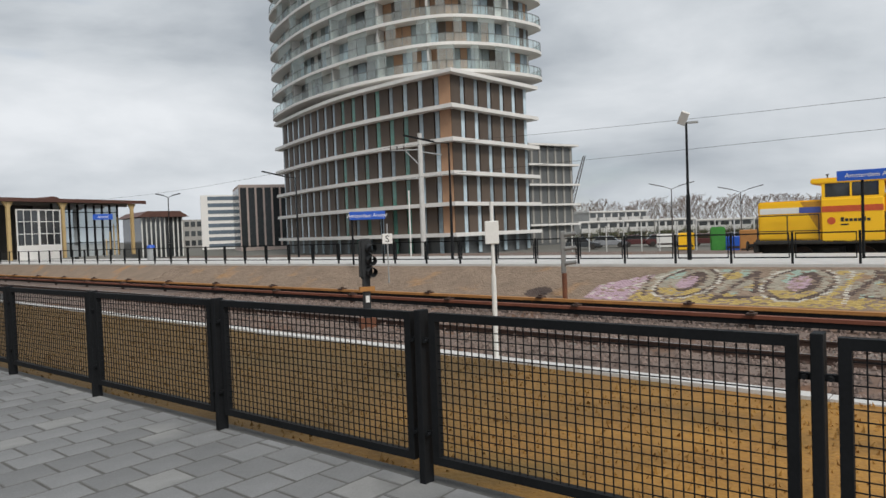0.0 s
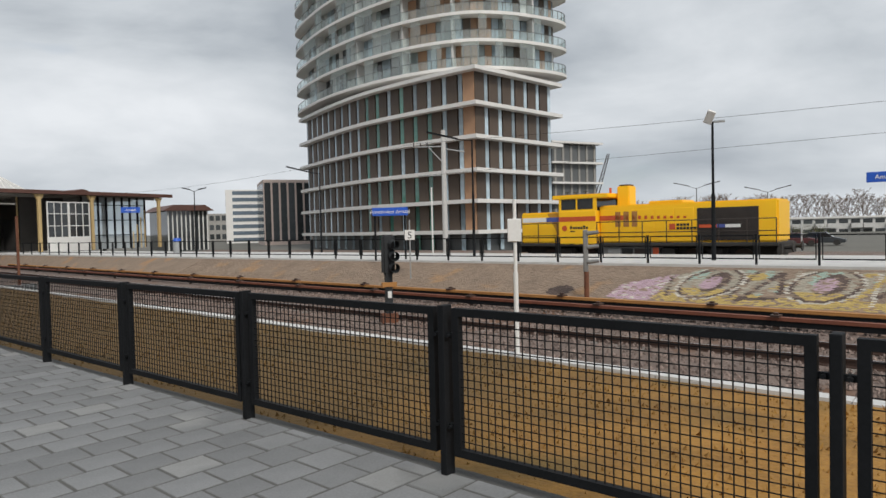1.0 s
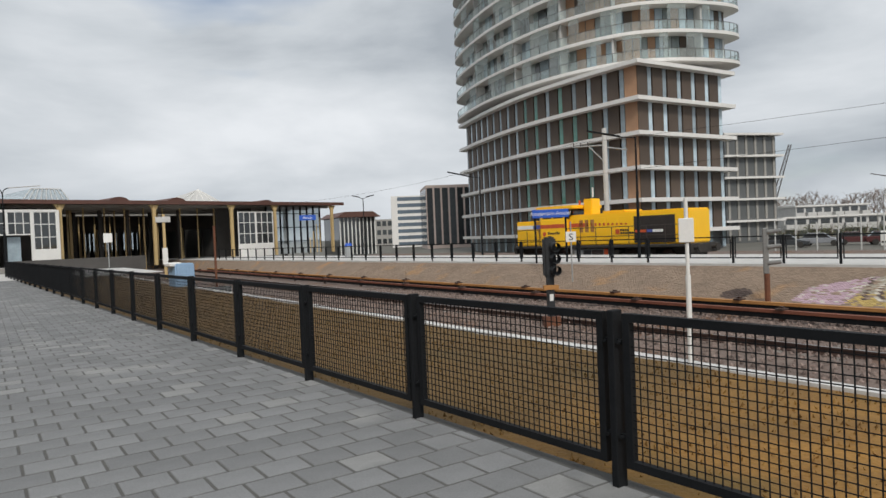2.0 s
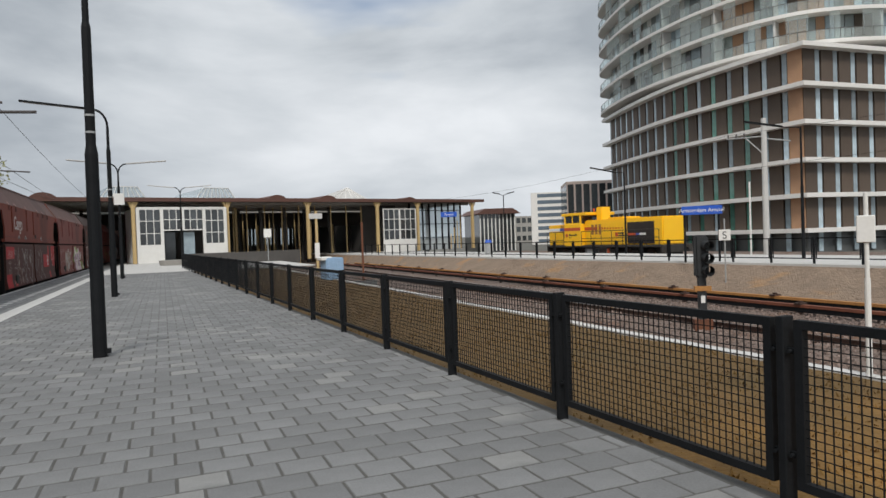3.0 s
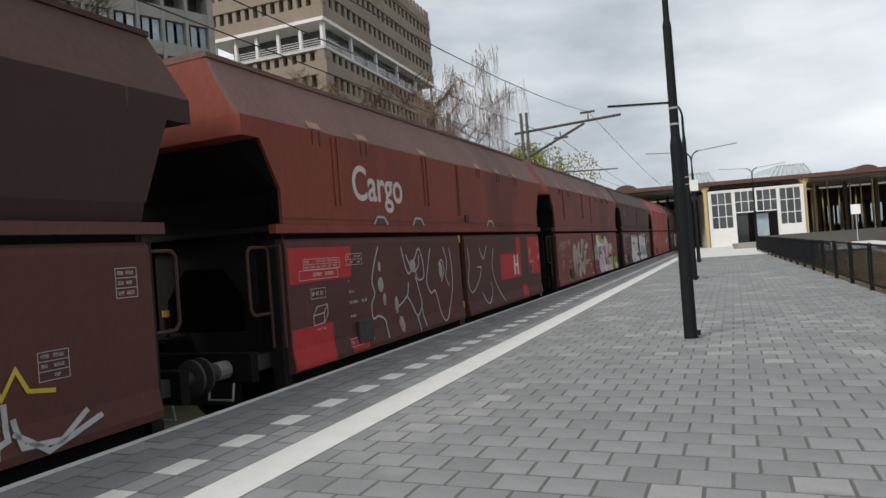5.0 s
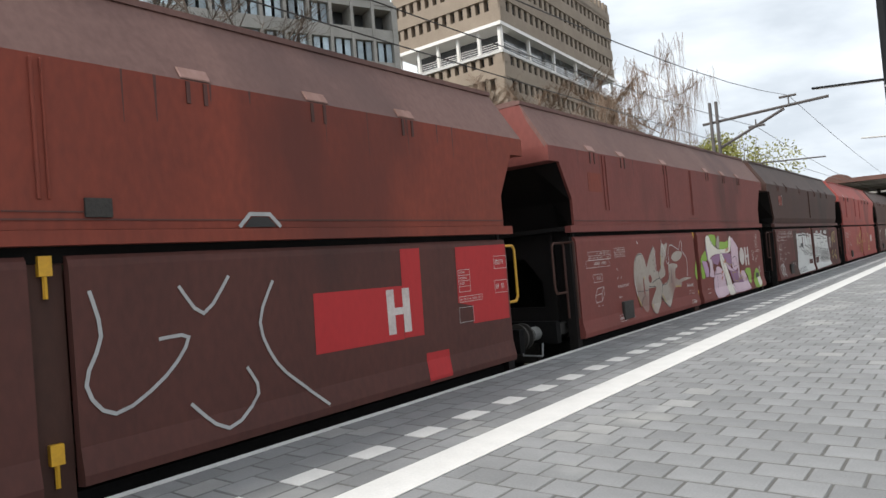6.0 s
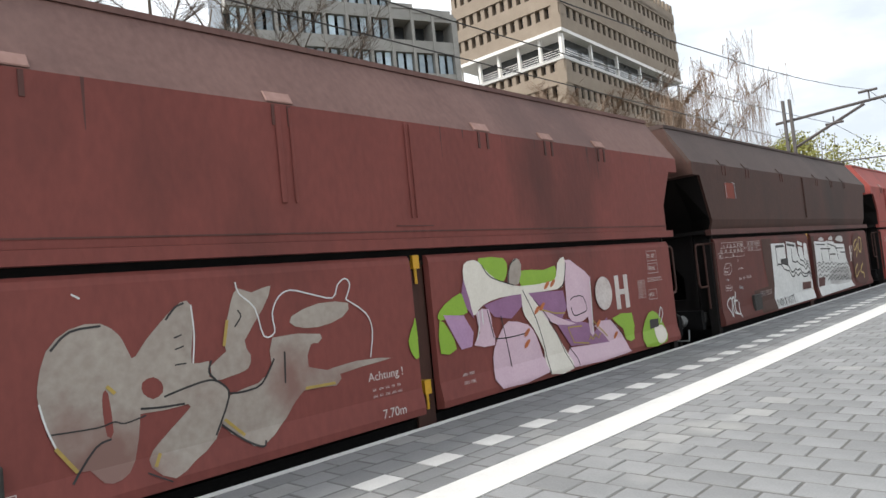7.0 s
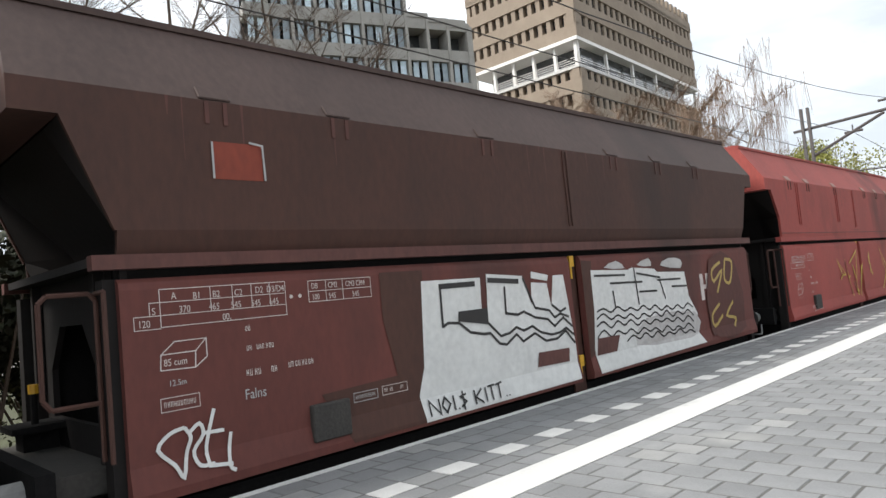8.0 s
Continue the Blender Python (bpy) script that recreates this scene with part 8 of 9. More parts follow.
    lettering(t, "Cargo", -4.58, 2.58, 0.80, PX + 0.003, W, 0.012, 0.90)
    for poly in ([(-6.40, 1.83), (-4.75, 1.82), (-4.80, 1.34), (-6.40, 1.32)], [(-6.42, 0.70), (-5.40, 0.70), (-5.42, 0.13), (-6.42, 0.15)], [(-4.95, 0.38), (-4.43, 0.37), (-4.43, 0.16), (-4.95, 0.16)],
                 [(4.06, 1.88), (4.43, 1.88), (4.40, 0.76), (4.03, 0.77)], [(2.62, 1.44), (4.05, 1.42), (4.02, 0.76), (2.60, 0.78)],
                 [(5.19, 1.87), (6.43, 1.88), (6.40, 0.76), (5.48, 0.78), (5.49, 1.03), (5.16, 1.10)], [(4.41, 0.52), (4.88, 0.51), (4.86, 0.16), (4.39, 0.16)]):
        spray(t, "red_patch", poly, DX + 0.002, WP["patch"], "fresh red paint patch", 0)
    data_panel(t, -6.18, DX + 0.004)
    strokes(t, "graffiti", [smooth_line(q, 3) for q in (
        [(-3.87, 1.79), (-4.06, 1.48), (-4.16, 1.2), (-4.09, 1.01), (-4.22, 0.83), (-4.2, 0.6), (-4.0, 0.62), (-3.77, 0.5), (-3.77, 0.21)],
        [(-3.01, 1.76), (-2.9, 1.43), (-2.74, 1.26), (-2.49, 1.52), (-2.28, 1.72), (-2.14, 1.5), (-2.12, 1.17), (-2.39, 1.13), (-2.51, 1.41)],
        [(-2.81, 1.11), (-2.9, 0.86), (-3.3, 0.69)], [(-2.9, 0.86), (-2.72, 0.68), (-2.51, 0.45), (-2.29, 0.64), (-2.41, 0.98), (-2.5, 1.2)], [(-2.51, 0.45), (-2.49, 0.15)], [(-2.3, 0.59), (-2.22, 0.2)],
        [(-1.75, 1.71), (-1.89, 1.38), (-2.01, 1.05), (-1.83, 0.82), (-1.63, 0.86), (-1.49, 0.56), (-1.32, 0.2), (-0.98, 0.39), (-0.73, 0.85), (-0.7, 1.32), (-0.78, 1.69)], [(-1.39, 1.36), (-1.22, 1.46), (-1.12, 1.23), (-1.31, 1.01)],
        [(0.29, 1.66), (0.36, 1.28), (0.22, 0.9), (0.44, 0.63), (0.89, 0.86), (1.13, 1.17), (0.85, 1.19)], [(1.07, 1.64), (1.3, 1.37), (1.59, 1.7)], [(2.1, 1.62), (1.91, 1.21), (2.08, 0.78), (2.42, 0.47), (2.7, 0.23)],
        [(1.11, 0.57), (1.46, 0.27), (1.83, 0.52), (1.72, 0.8)], [(-2.85, 1.62), (-2.6, 1.3), (-2.35, 1.38), (-2.3, 1.6)], [(-1.1, 1.72), (-0.95, 1.4), (-1.05, 1.1), (-0.9, 0.9)])], 0.032, DX + 0.003, GR["pale"])
    for y, z, rw, rh in ((-3.87, 1.14, 0.10, 0.13), (-3.77, 0.88, 0.06, 0.11), (-3.88, 1.45, 0.05, 0.09), (-3.34, 0.74, 0.07, 0.16), (-3.2, 0.38, 0.10, 0.15), (-2.6, 1.42, 0.14, 0.10), (-1.3, 1.25, 0.09, 0.16)):
        spray(t, "graffiti", disc(y, z, rw, 12, rh), DX + 0.003, GR["silver"], "", 0)
    for y in (-3.7, -2.2, 2.0):
        strokes(t, "graffiti", [[(y - 0.25, 2.17), (y - 0.12, 2.30), (y + 0.12, 2.30), (y + 0.25, 2.17)]], 0.04, PX + 0.005, GR["pale"])
        spray(t, "graffiti_mark", [(y - 0.2, 2.17), (y - 0.1, 2.27), (y + 0.1, 2.27), (y + 0.2, 2.17)], PX + 0.003, GR["black"], "", 0)
    part("lock_plate", fresh((1.5, 1.53, 0.30, 0.52, 2.26, 2.42)), M["under"], t)
    dot_h(t, 3.75, 0.84, 0.74, False)
    bars(t, 6.08, 1.52, 0.34, 0.19, 1, 2, DX + 0.005, W)
    bars(t, 6.06, 1.16, 0.34, 0.19, 1, 2, DX + 0.005, W)
    bars(t, 5.19, 1.24, 0.27, 0.31, 4, 1, DX + 0.005, W)
    bars(t, 5.18, 1.10, 0.54, 0.08, 1, 7, DX + 0.005, W)
    bars(t, 5.15, 0.82, 0.33, 0.21, 1, 1, DX + 0.005, GR["pale"])

    LAYER[0] = 0
    # W2: silver letters, then lime and lilac letters
    t = TRAIN[2]
    data_panel(t, -6.14, DX + 0.002)
    spray(t, "graffiti_letter", [(-4.04, 1.13), (-3.97, 1.38), (-3.8, 1.53), (-3.57, 1.55), (-3.42, 1.42), (-3.35, 1.24), (-3.26, 1.25), (-3.31, 0.8), (-3.38, 0.42), (-3.5, 0.3), (-3.63, 0.31), (-3.72, 0.43), (-3.82, 0.44), (-3.93, 0.61), (-4.0, 0.81), (-4.04, 1.0)], DX + 0.002, GR["silver"], "silver-grey sprayed letter", 2)
    spray(t, "graffiti_letter", [(-3.32, 1.25), (-3.1, 1.5), (-2.91, 1.66), (-2.82, 1.63), (-2.82, 1.37), (-2.85, 1.12), (-2.69, 1.12), (-2.7, 0.98), (-2.54, 0.86), (-2.54, 0.74), (-2.68, 0.43), (-2.89, 0.3), (-3.08, 0.2), (-3.26, 0.33), (-3.23, 0.47), (-2.95, 0.7), (-2.91, 0.78), (-3.32, 0.78), (-3.34, 1.01)], DX + 0.002, GR["silver"], "silver-grey sprayed letter", 2)
    spray(t, "graffiti_letter", [(-2.54, 1.27), (-2.44, 1.61), (-2.36, 1.74), (-2.22, 1.69), (-2.01, 1.74), (-2.12, 1.52), (-2.33, 1.25), (-2.28, 1.11), (-2.32, 0.99), (-2.5, 0.95), (-2.64, 0.94), (-2.68, 1.07), (-2.52, 1.18)], DX + 0.002, GR["silver"], "silver-grey sprayed letter", 2)
    spray(t, "graffiti_letter", [(-2.04, 1.24), (-1.49, 1.21), (-1.53, 1.12), (-1.61, 1.12), (-1.66, 0.9), (-1.3, 0.8), (-1.34, 0.66), (-1.74, 0.68), (-1.96, 0.46), (-2.25, 0.26), (-2.42, 0.36), (-2.61, 0.53), (-2.52, 0.78), (-2.23, 0.84), (-2.07, 0.98)], DX + 0.002, GR["silver"], "silver-grey sprayed letter", 2)
    spray(t, "graffiti_letter", [(-1.81, 1.42), (-1.48, 1.52), (-1.1, 1.49), (-1.19, 1.35), (-1.51, 1.28), (-1.78, 1.32)], DX + 0.002, GR["silver"], "silver-grey sprayed letter", 2)
    spray(t, "graffiti_letter", [(-1.6, 0.81), (-1.06, 0.87), (-0.57, 0.83), (-0.98, 0.8), (-1.44, 0.76)], DX + 0.002, GR["silver"], "silver-grey sprayed letter", 2)
    spray(t, "graffiti_hole", [(-3.59, 1.0), (-3.55, 0.99), (-3.53, 0.68), (-3.58, 0.66), (-3.6, 0.86)], DX + 0.002, GR["brown"], "", 2)
    spray(t, "graffiti_hole", [(-3.19, 1.06), (-3.12, 1.0), (-3.12, 0.92), (-3.2, 0.88), (-3.28, 0.94), (-3.28, 1.03)], DX + 0.002, GR["brown"], "", 2)
    spray(t, "graffiti_hole", [(-2.54, 0.93), (-2.36, 0.96), (-2.33, 0.89), (-2.45, 0.81), (-2.53, 0.83)], DX + 0.002, GR["brown"], "", 2)
    strokes(t, "graffiti_outline", [smooth_line([(-3.05, 1.52), (-2.96, 1.62), (-2.88, 1.65)], 3)], 0.018, DX + 0.002, GR["black"])
    strokes(t, "graffiti_outline", [smooth_line([(-3.11, 0.88), (-2.93, 0.92), (-2.7, 0.95), (-2.58, 0.89), (-2.53, 0.77), (-2.68, 0.46)], 3)], 0.018, DX + 0.002, GR["black"])
    strokes(t, "graffiti_outline", [smooth_line([(-3.85, 0.36), (-3.67, 0.59), (-3.55, 0.63)], 3)], 0.018, DX + 0.002, GR["black"])
    strokes(t, "graffiti_outline", [smooth_line([(-3.31, 0.82), (-3.15, 0.8), (-2.94, 0.79)], 3)], 0.018, DX + 0.002, GR["black"])
    strokes(t, "graffiti_outline", [smooth_line([(-2.67, 1.12), (-2.7, 1.02), (-2.64, 0.94)], 3)], 0.018, DX + 0.002, GR["black"])
    strokes(t, "graffiti_outline", [smooth_line([(-2.62, 0.54), (-2.42, 0.36), (-2.25, 0.26), (-2.21, 0.31)], 3)], 0.018, DX + 0.002, GR["black"])
    strokes(t, "graffiti_outline", [smooth_line([(-3.94, 1.38), (-3.8, 1.51), (-3.57, 1.53)], 3)], 0.018, DX + 0.002, GR["black"])
    strokes(t, "graffiti_outline", [smooth_line([(-2.52, 0.8), (-2.38, 0.79), (-2.19, 0.83), (-2.04, 1.04)], 3)], 0.018, DX + 0.002, GR["black"])
    strokes(t, "graffiti_outline", [smooth_line([(-1.92, 1.09), (-1.94, 0.79)], 3)], 0.018, DX + 0.002, GR["black"])
    strokes(t, "graffiti_outline", [smooth_line([(-4.0, 0.76), (-3.65, 0.74), (-3.52, 0.76), (-3.44, 0.73), (-3.27, 0.76)], 3)], 0.012, DX + 0.002, GR["black"])
    strokes(t, "graffiti_outline", [smooth_line([(-2.99, 1.36), (-2.92, 1.38)], 3)], 0.012, DX + 0.002, GR["black"])
    strokes(t, "graffiti_outline", [smooth_line([(-2.99, 1.26), (-2.91, 1.28)], 3)], 0.012, DX + 0.002, GR["black"])
    strokes(t, "graffiti_outline", [smooth_line([(-3.0, 1.13), (-2.9, 1.13)], 3)], 0.012, DX + 0.002, GR["black"])
    strokes(t, "graffiti_outline", [smooth_line([(-2.38, 1.54), (-2.35, 1.48), (-2.42, 1.39)], 3)], 0.012, DX + 0.002, GR["black"])
    strokes(t, "graffiti_outline", [smooth_line([(-3.3, 0.3), (-3.11, 0.18)], 3)], 0.012, DX + 0.002, GR["black"])
    strokes(t, "graffiti_line", [smooth_line([(-2.38, 1.8), (-2.35, 1.69), (-2.2, 1.54), (-2.13, 1.27), (-2.01, 1.29), (-2.02, 1.47), (-1.94, 1.62), (-1.8, 1.68), (-1.56, 1.62), (-1.3, 1.56), (-1.22, 1.69), (-1.12, 1.75), (-1.06, 1.68), (-1.13, 1.53)], 3)], 0.014, DX + 0.002, GR["white"])
    strokes(t, "graffiti_line", [smooth_line([(-1.13, 1.53), (-0.88, 1.36), (-0.81, 1.16), (-0.87, 0.88)], 3)], 0.014, DX + 0.002, GR["white"])
    strokes(t, "graffiti_line", [smooth_line([(-3.77, 1.8), (-3.71, 1.76)], 3)], 0.014, DX + 0.002, GR["white"])
    strokes(t, "graffiti_line", [smooth_line([(-2.82, 1.63), (-2.81, 1.37), (-2.84, 1.12)], 3)], 0.014, DX + 0.002, GR["white"])
    strokes(t, "graffiti_line", [smooth_line([(-4.04, 1.0), (-4.0, 0.81), (-3.93, 0.61)], 3)], 0.014, DX + 0.002, GR["white"])
    strokes(t, "graffiti_line", [smooth_line([(-3.95, 0.65), (-3.81, 0.44)], 3)], 0.028, DX + 0.002, GR["gold_dim"])
    strokes(t, "graffiti_line", [smooth_line([(-2.49, 1.46), (-2.54, 1.23)], 3)], 0.028, DX + 0.002, GR["gold_dim"])
    strokes(t, "graffiti_line", [smooth_line([(-2.59, 0.58), (-2.41, 0.4)], 3)], 0.028, DX + 0.002, GR["gold_dim"])
    strokes(t, "graffiti_line", [smooth_line([(-1.72, 0.7), (-1.36, 0.69)], 3)], 0.028, DX + 0.002, GR["gold_dim"])
    strokes(t, "graffiti_line", [smooth_line([(-3.23, 0.33), (-3.18, 0.43)], 3)], 0.028, DX + 0.002, GR["gold_dim"])
    strokes(t, "graffiti_line", [smooth_line([(-3.56, 1.05), (-3.5, 0.98)], 3)], 0.028, DX + 0.002, GR["gold_dim"])
    # lime, cream, lilac and purple letters of the rear door
    for c, label, sm, polys in (
        ("lime", "lime-green sprayed graffiti", 2, ([(1.05, 1.87), (1.55, 1.85), (1.61, 1.68), (1.49, 1.53), (1.25, 1.62), (1.09, 1.78)], [(1.89, 1.66), (2.44, 1.64), (2.72, 1.69), (2.72, 1.53), (2.61, 1.43), (1.89, 1.44)],
            [(0.21, 1.22), (0.35, 1.34), (0.63, 1.45), (0.69, 1.38), (0.74, 1.2), (0.54, 1.18), (0.25, 1.15)], [(0.23, 1.15), (0.37, 1.03), (0.48, 0.78), (0.2, 0.76)], [(-0.16, 1.22), (-0.20, 1.16), (-0.30, 0.98), (-0.26, 0.82), (-0.16, 0.77)],
            [(4.16, 0.76), (4.80, 0.78), (4.78, 0.35), (4.52, 0.37), (4.46, 0.56)], [(5.10, 0.16), (5.12, 0.46), (5.38, 0.72), (5.66, 0.70), (5.92, 0.42), (5.85, 0.16)])),
        ("purple", "dull purple sprayed shade", 1, ([(1.06, 1.26), (1.7, 1.36), (2.86, 1.31), (2.92, 1.05), (2.71, 0.86), (2.21, 1.08), (2.06, 1.29), (1.59, 1.03), (1.25, 1.09)], [(2.86, 0.89), (3.46, 0.76), (3.52, 0.58), (4.0, 0.79), (4.04, 0.39), (2.92, 0.48), (2.63, 0.83)],
            [(0.73, 1.66), (0.79, 1.37), (0.85, 1.11), (0.73, 1.25), (0.66, 1.45)])),
        ("mauve", "mauve sprayed letter", 1, ([(0.3, 1.21), (0.66, 1.17), (0.81, 0.94), (0.76, 0.77), (0.56, 0.76), (0.42, 0.99)],)),
        ("lilac", "lilac sprayed letter", 2, ([(2.99, 1.76), (3.3, 1.66), (3.64, 1.45), (3.55, 1.21), (3.45, 0.86), (3.13, 0.81), (2.93, 0.92), (2.93, 1.26)], [(3.60, 1.38), (3.57, 0.85), (3.58, 0.58), (3.47, 0.62), (3.46, 1.21)],
            [(0.89, 1.18), (1.14, 1.2), (1.18, 0.97), (1.2, 0.73), (0.8, 0.78), (0.93, 0.92)], [(1.17, 0.67), (1.33, 0.87), (1.52, 1.0), (1.93, 0.91), (2.09, 0.74), (2.2, 0.44), (2.25, 0.2), (1.22, 0.16), (1.13, 0.46)],
            [(2.11, 1.25), (2.34, 1.07), (2.85, 0.87), (3.1, 0.79), (2.63, 0.83), (2.2, 1.03)], [(2.89, 0.46), (3.99, 0.40), (3.60, 0.70), (4.10, 0.74), (4.40, 0.47), (4.52, 0.22), (4.44, 0.16), (2.9, 0.17)])),
        ("cream", "cream sprayed letter", 2, ([(0.75, 1.8), (0.89, 1.85), (1.04, 1.82), (1.23, 1.65), (1.49, 1.53), (1.84, 1.45), (2.54, 1.46), (2.72, 1.53), (2.79, 1.73), (2.96, 1.81), (2.98, 1.68), (2.89, 1.43), (2.73, 1.34), (2.0, 1.34), (1.4, 1.33), (1.06, 1.27), (0.93, 1.2), (0.84, 1.15), (0.79, 1.37), (0.72, 1.62)],
            [(1.89, 1.42), (2.11, 1.25), (2.49, 0.81), (2.77, 0.44), (2.87, 0.16), (2.29, 0.17), (2.24, 0.52), (2.04, 0.86), (1.89, 1.03), (1.85, 1.19)], [(5.52, 0.44), (5.84, 0.46), (5.92, 0.28), (5.76, 0.17), (5.54, 0.18)])),
        ("silver", "", 2, ([(1.59, 1.52), (1.67, 1.75), (1.82, 1.84), (1.92, 1.74), (1.82, 1.48)],)),
        ("black", "", 0, ([(5.38, 0.60), (5.70, 0.59), (5.69, 0.45), (5.37, 0.44)],))):
        for poly in polys:
            spray(t, "graffiti_letter", poly, DX + 0.002, GR[c], label, sm)
    strokes(t, "graffiti_outline", [smooth_line(q, 3) for q in (
        [(3.02, 1.15), (3.10, 1.19), (3.36, 1.18), (3.44, 0.98), (3.30, 0.93), (3.08, 0.92), (3.02, 1.05)], [(1.89, 1.39), (2.13, 0.97), (2.27, 0.51), (2.29, 0.18)], [(2.11, 1.25), (2.5, 0.85), (2.87, 0.17)],
        [(1.09, 1.78), (1.25, 1.61), (1.72, 1.47)], [(1.37, 1.09), (1.43, 0.79), (1.49, 0.4)], [(1.21, 0.81), (1.49, 0.79), (1.91, 0.8)], [(1.11, 1.19), (1.19, 0.82)], [(2.73, 1.34), (2.9, 1.43), (3.0, 1.72)],
        [(2.86, 0.48), (3.0, 0.30), (3.02, 0.18)], [(4.1, 0.74), (4.4, 0.48), (4.46, 0.36)], [(1.6, 1.5), (1.66, 1.74), (1.82, 1.83)])], 0.016, DX + 0.002, GR["black"])
    strokes(t, "graffiti_line", [[(2.2, 1.10), (2.6, 1.00), (2.85, 0.98)], [(2.88, 0.76), (3.25, 0.74)], [(2.88, 0.76), (3.0, 0.52), (3.4, 0.46)], [(3.55, 0.80), (3.95, 0.50)], [(3.42, 0.50), (3.46, 0.56), (3.52, 0.50), (3.60, 0.57), (3.68, 0.50), (3.76, 0.58)]], 0.02, DX + 0.002, GR["gold_dim"])
    for y, z in ((2.46, 1.41), (2.61, 1.43), (2.17, 1.08), (2.3, 1.12), (3.72, 0.72), (4.20, 0.48), (1.89, 0.8), (1.87, 0.65)):
        spray(t, "graffiti_mark", [(y - 0.07, z - 0.05), (y, z - 0.03), (y + 0.07, z + 0.04), (y + 0.03, z + 0.06), (y - 0.05, z + 0.01)], DX + 0.002, GR["orange"], "burnt-orange paint dab", 2)
    strokes(t, "paint_drip", [smooth_line(q, 3) for q in ([(0.93, 1.2), (0.92, 1.0), (0.86, 0.84)], [(1.0, 1.22), (1.0, 1.02)], [(3.60, 1.40), (3.58, 1.06), (3.54, 0.6)], [(5.72, 0.60), (5.82, 0.78), (5.88, 0.66), (5.76, 0.5)])], 0.022, DX + 0.002, GR["white"])
    lettering(t, "Achtung !", -0.92, 0.62, 0.13, DX + 0.002, W)
    bars(t, -0.92, 0.42, 0.50, 0.14, 2, 5, DX + 0.001, W, framed=False)
    lettering(t, "7.70m", -0.80, 0.20, 0.14, DX + 0.047, W)
    part("white_dot", flat(disc(3.97, 1.18, 0.25, 24, 0.265), DX), WP["white"], t)
    dot_h(t, 4.37, 0.88, 0.75, False)
    bars(t, 5.52, 1.62, 0.36, 0.18, 1, 2, DX + 0.002, W)
    bars(t, 5.52, 1.40, 0.36, 0.18, 1, 2, DX + 0.002, W)
    bars(t, 5.46, 1.26, 0.52, 0.06, 1, 8, DX + 0.002, W)
    bars(t, 5.45, 0.94, 0.30, 0.18, 1, 1, DX + 0.002, W)
    bars(t, 5.10, 1.0, 0.24, 0.3, 5, 1, DX + 0.002, W)
    bars(t, 0.5, 0.30, 0.3, 0.2, 2, 2, DX + 0.001, W, framed=False)
    part("replaced_panel", fresh((1.5, 1.503, -5.75, -5.2, 2.80, 3.16)), WP["red"], t)

    LAYER[0] = 0
    # W3: white block letters
    t = TRAIN[3]
    # its load table can be read
    for text, y, z in (("A", -6.03, 1.76), ("B1", -5.84, 1.75), ("B2", -5.66, 1.75), ("C2", -5.45, 1.75), ("D2", -5.24, 1.76), ("D3/D4", -5.12, 1.76), ("S", -6.20, 1.64), ("370", -5.97, 1.64), ("465", -5.70, 1.64), ("545", -5.49, 1.64), ("545", -5.29, 1.64), ("645", -5.10, 1.64), ("120", -6.32, 1.54), ("00,", -5.58, 1.54)):
        lettering(t, text, y, z, 0.085, DX + 0.006, W, 0.0, 0.8)
    strokes(t, "load_table", [[(-6.13, 1.85), (-4.92, 1.85), (-4.92, 1.53), (-6.13, 1.53), (-6.13, 1.85)], [(-6.13, 1.63), (-4.92, 1.63)], [(-6.13, 1.74), (-4.92, 1.74)], [(-5.68, 1.85), (-5.68, 1.63)], [(-5.47, 1.85), (-5.47, 1.63)], [(-5.28, 1.85), (-5.28, 1.63)], [(-5.09, 1.85), (-5.09, 1.63)], [(-6.13, 1.74), (-6.22, 1.74), (-6.22, 1.63)], [(-6.13, 1.63), (-6.35, 1.63), (-6.35, 1.52), (-6.13, 1.52)]], 0.007, DX + 0.006, W)
    for y in (-4.86, -4.76):
        spray(t, "stencil_dot", disc(y, 1.70, 0.02, 8), DX + 0.006, W, "", 0)
    for text, y, z in (("DB", -4.62, 1.76), ("CM2", -4.42, 1.76), ("CM3 CM4", -4.2, 1.76), ("100", -4.62, 1.65), ("545", -4.42, 1.65), ("545", -4.12, 1.65)):
        lettering(t, text, y, z, 0.08, DX + 0.006, W, 0.0, 0.75)
    strokes(t, "load_table", [[(-4.66, 1.84), (-3.87, 1.84), (-3.87, 1.63), (-4.66, 1.63), (-4.66, 1.84)], [(-4.66, 1.735), (-3.87, 1.735)], [(-4.45, 1.84), (-4.45, 1.63)], [(-4.24, 1.84), (-4.24, 1.63)]], 0.007, DX + 0.006, W)
    strokes(t, "stencil_box", [[(-6.16, 1.17), (-5.86, 1.16), (-5.85, 1.30), (-6.15, 1.30), (-6.16, 1.17)], [(-6.15, 1.30), (-6.03, 1.40), (-5.75, 1.40), (-5.85, 1.30)], [(-5.75, 1.40), (-5.75, 1.24), (-5.86, 1.16)]], 0.010, DX + 0.006, W)
    lettering(t, "85 cum", -6.13, 1.20, 0.085, DX + 0.006, W, 0.0, 0.8)
    lettering(t, "12.5m", -6.1, 1.03, 0.07, DX + 0.006, GR["pale"], 0.0, 0.9)
    bars(t, -6.18, 0.82, 0.34, 0.12, 1, 5, DX + 0.006, W)
    bars(t, -5.40, 1.38, 0.12, 0.12, 1, 1, DX + 0.006, W, framed=False)
    bars(t, -5.40, 1.20, 0.36, 0.12, 1, 3, DX + 0.006, W, framed=False)
    bars(t, -5.42, 0.96, 0.40, 0.15, 1, 4, DX + 0.006, W, framed=False)
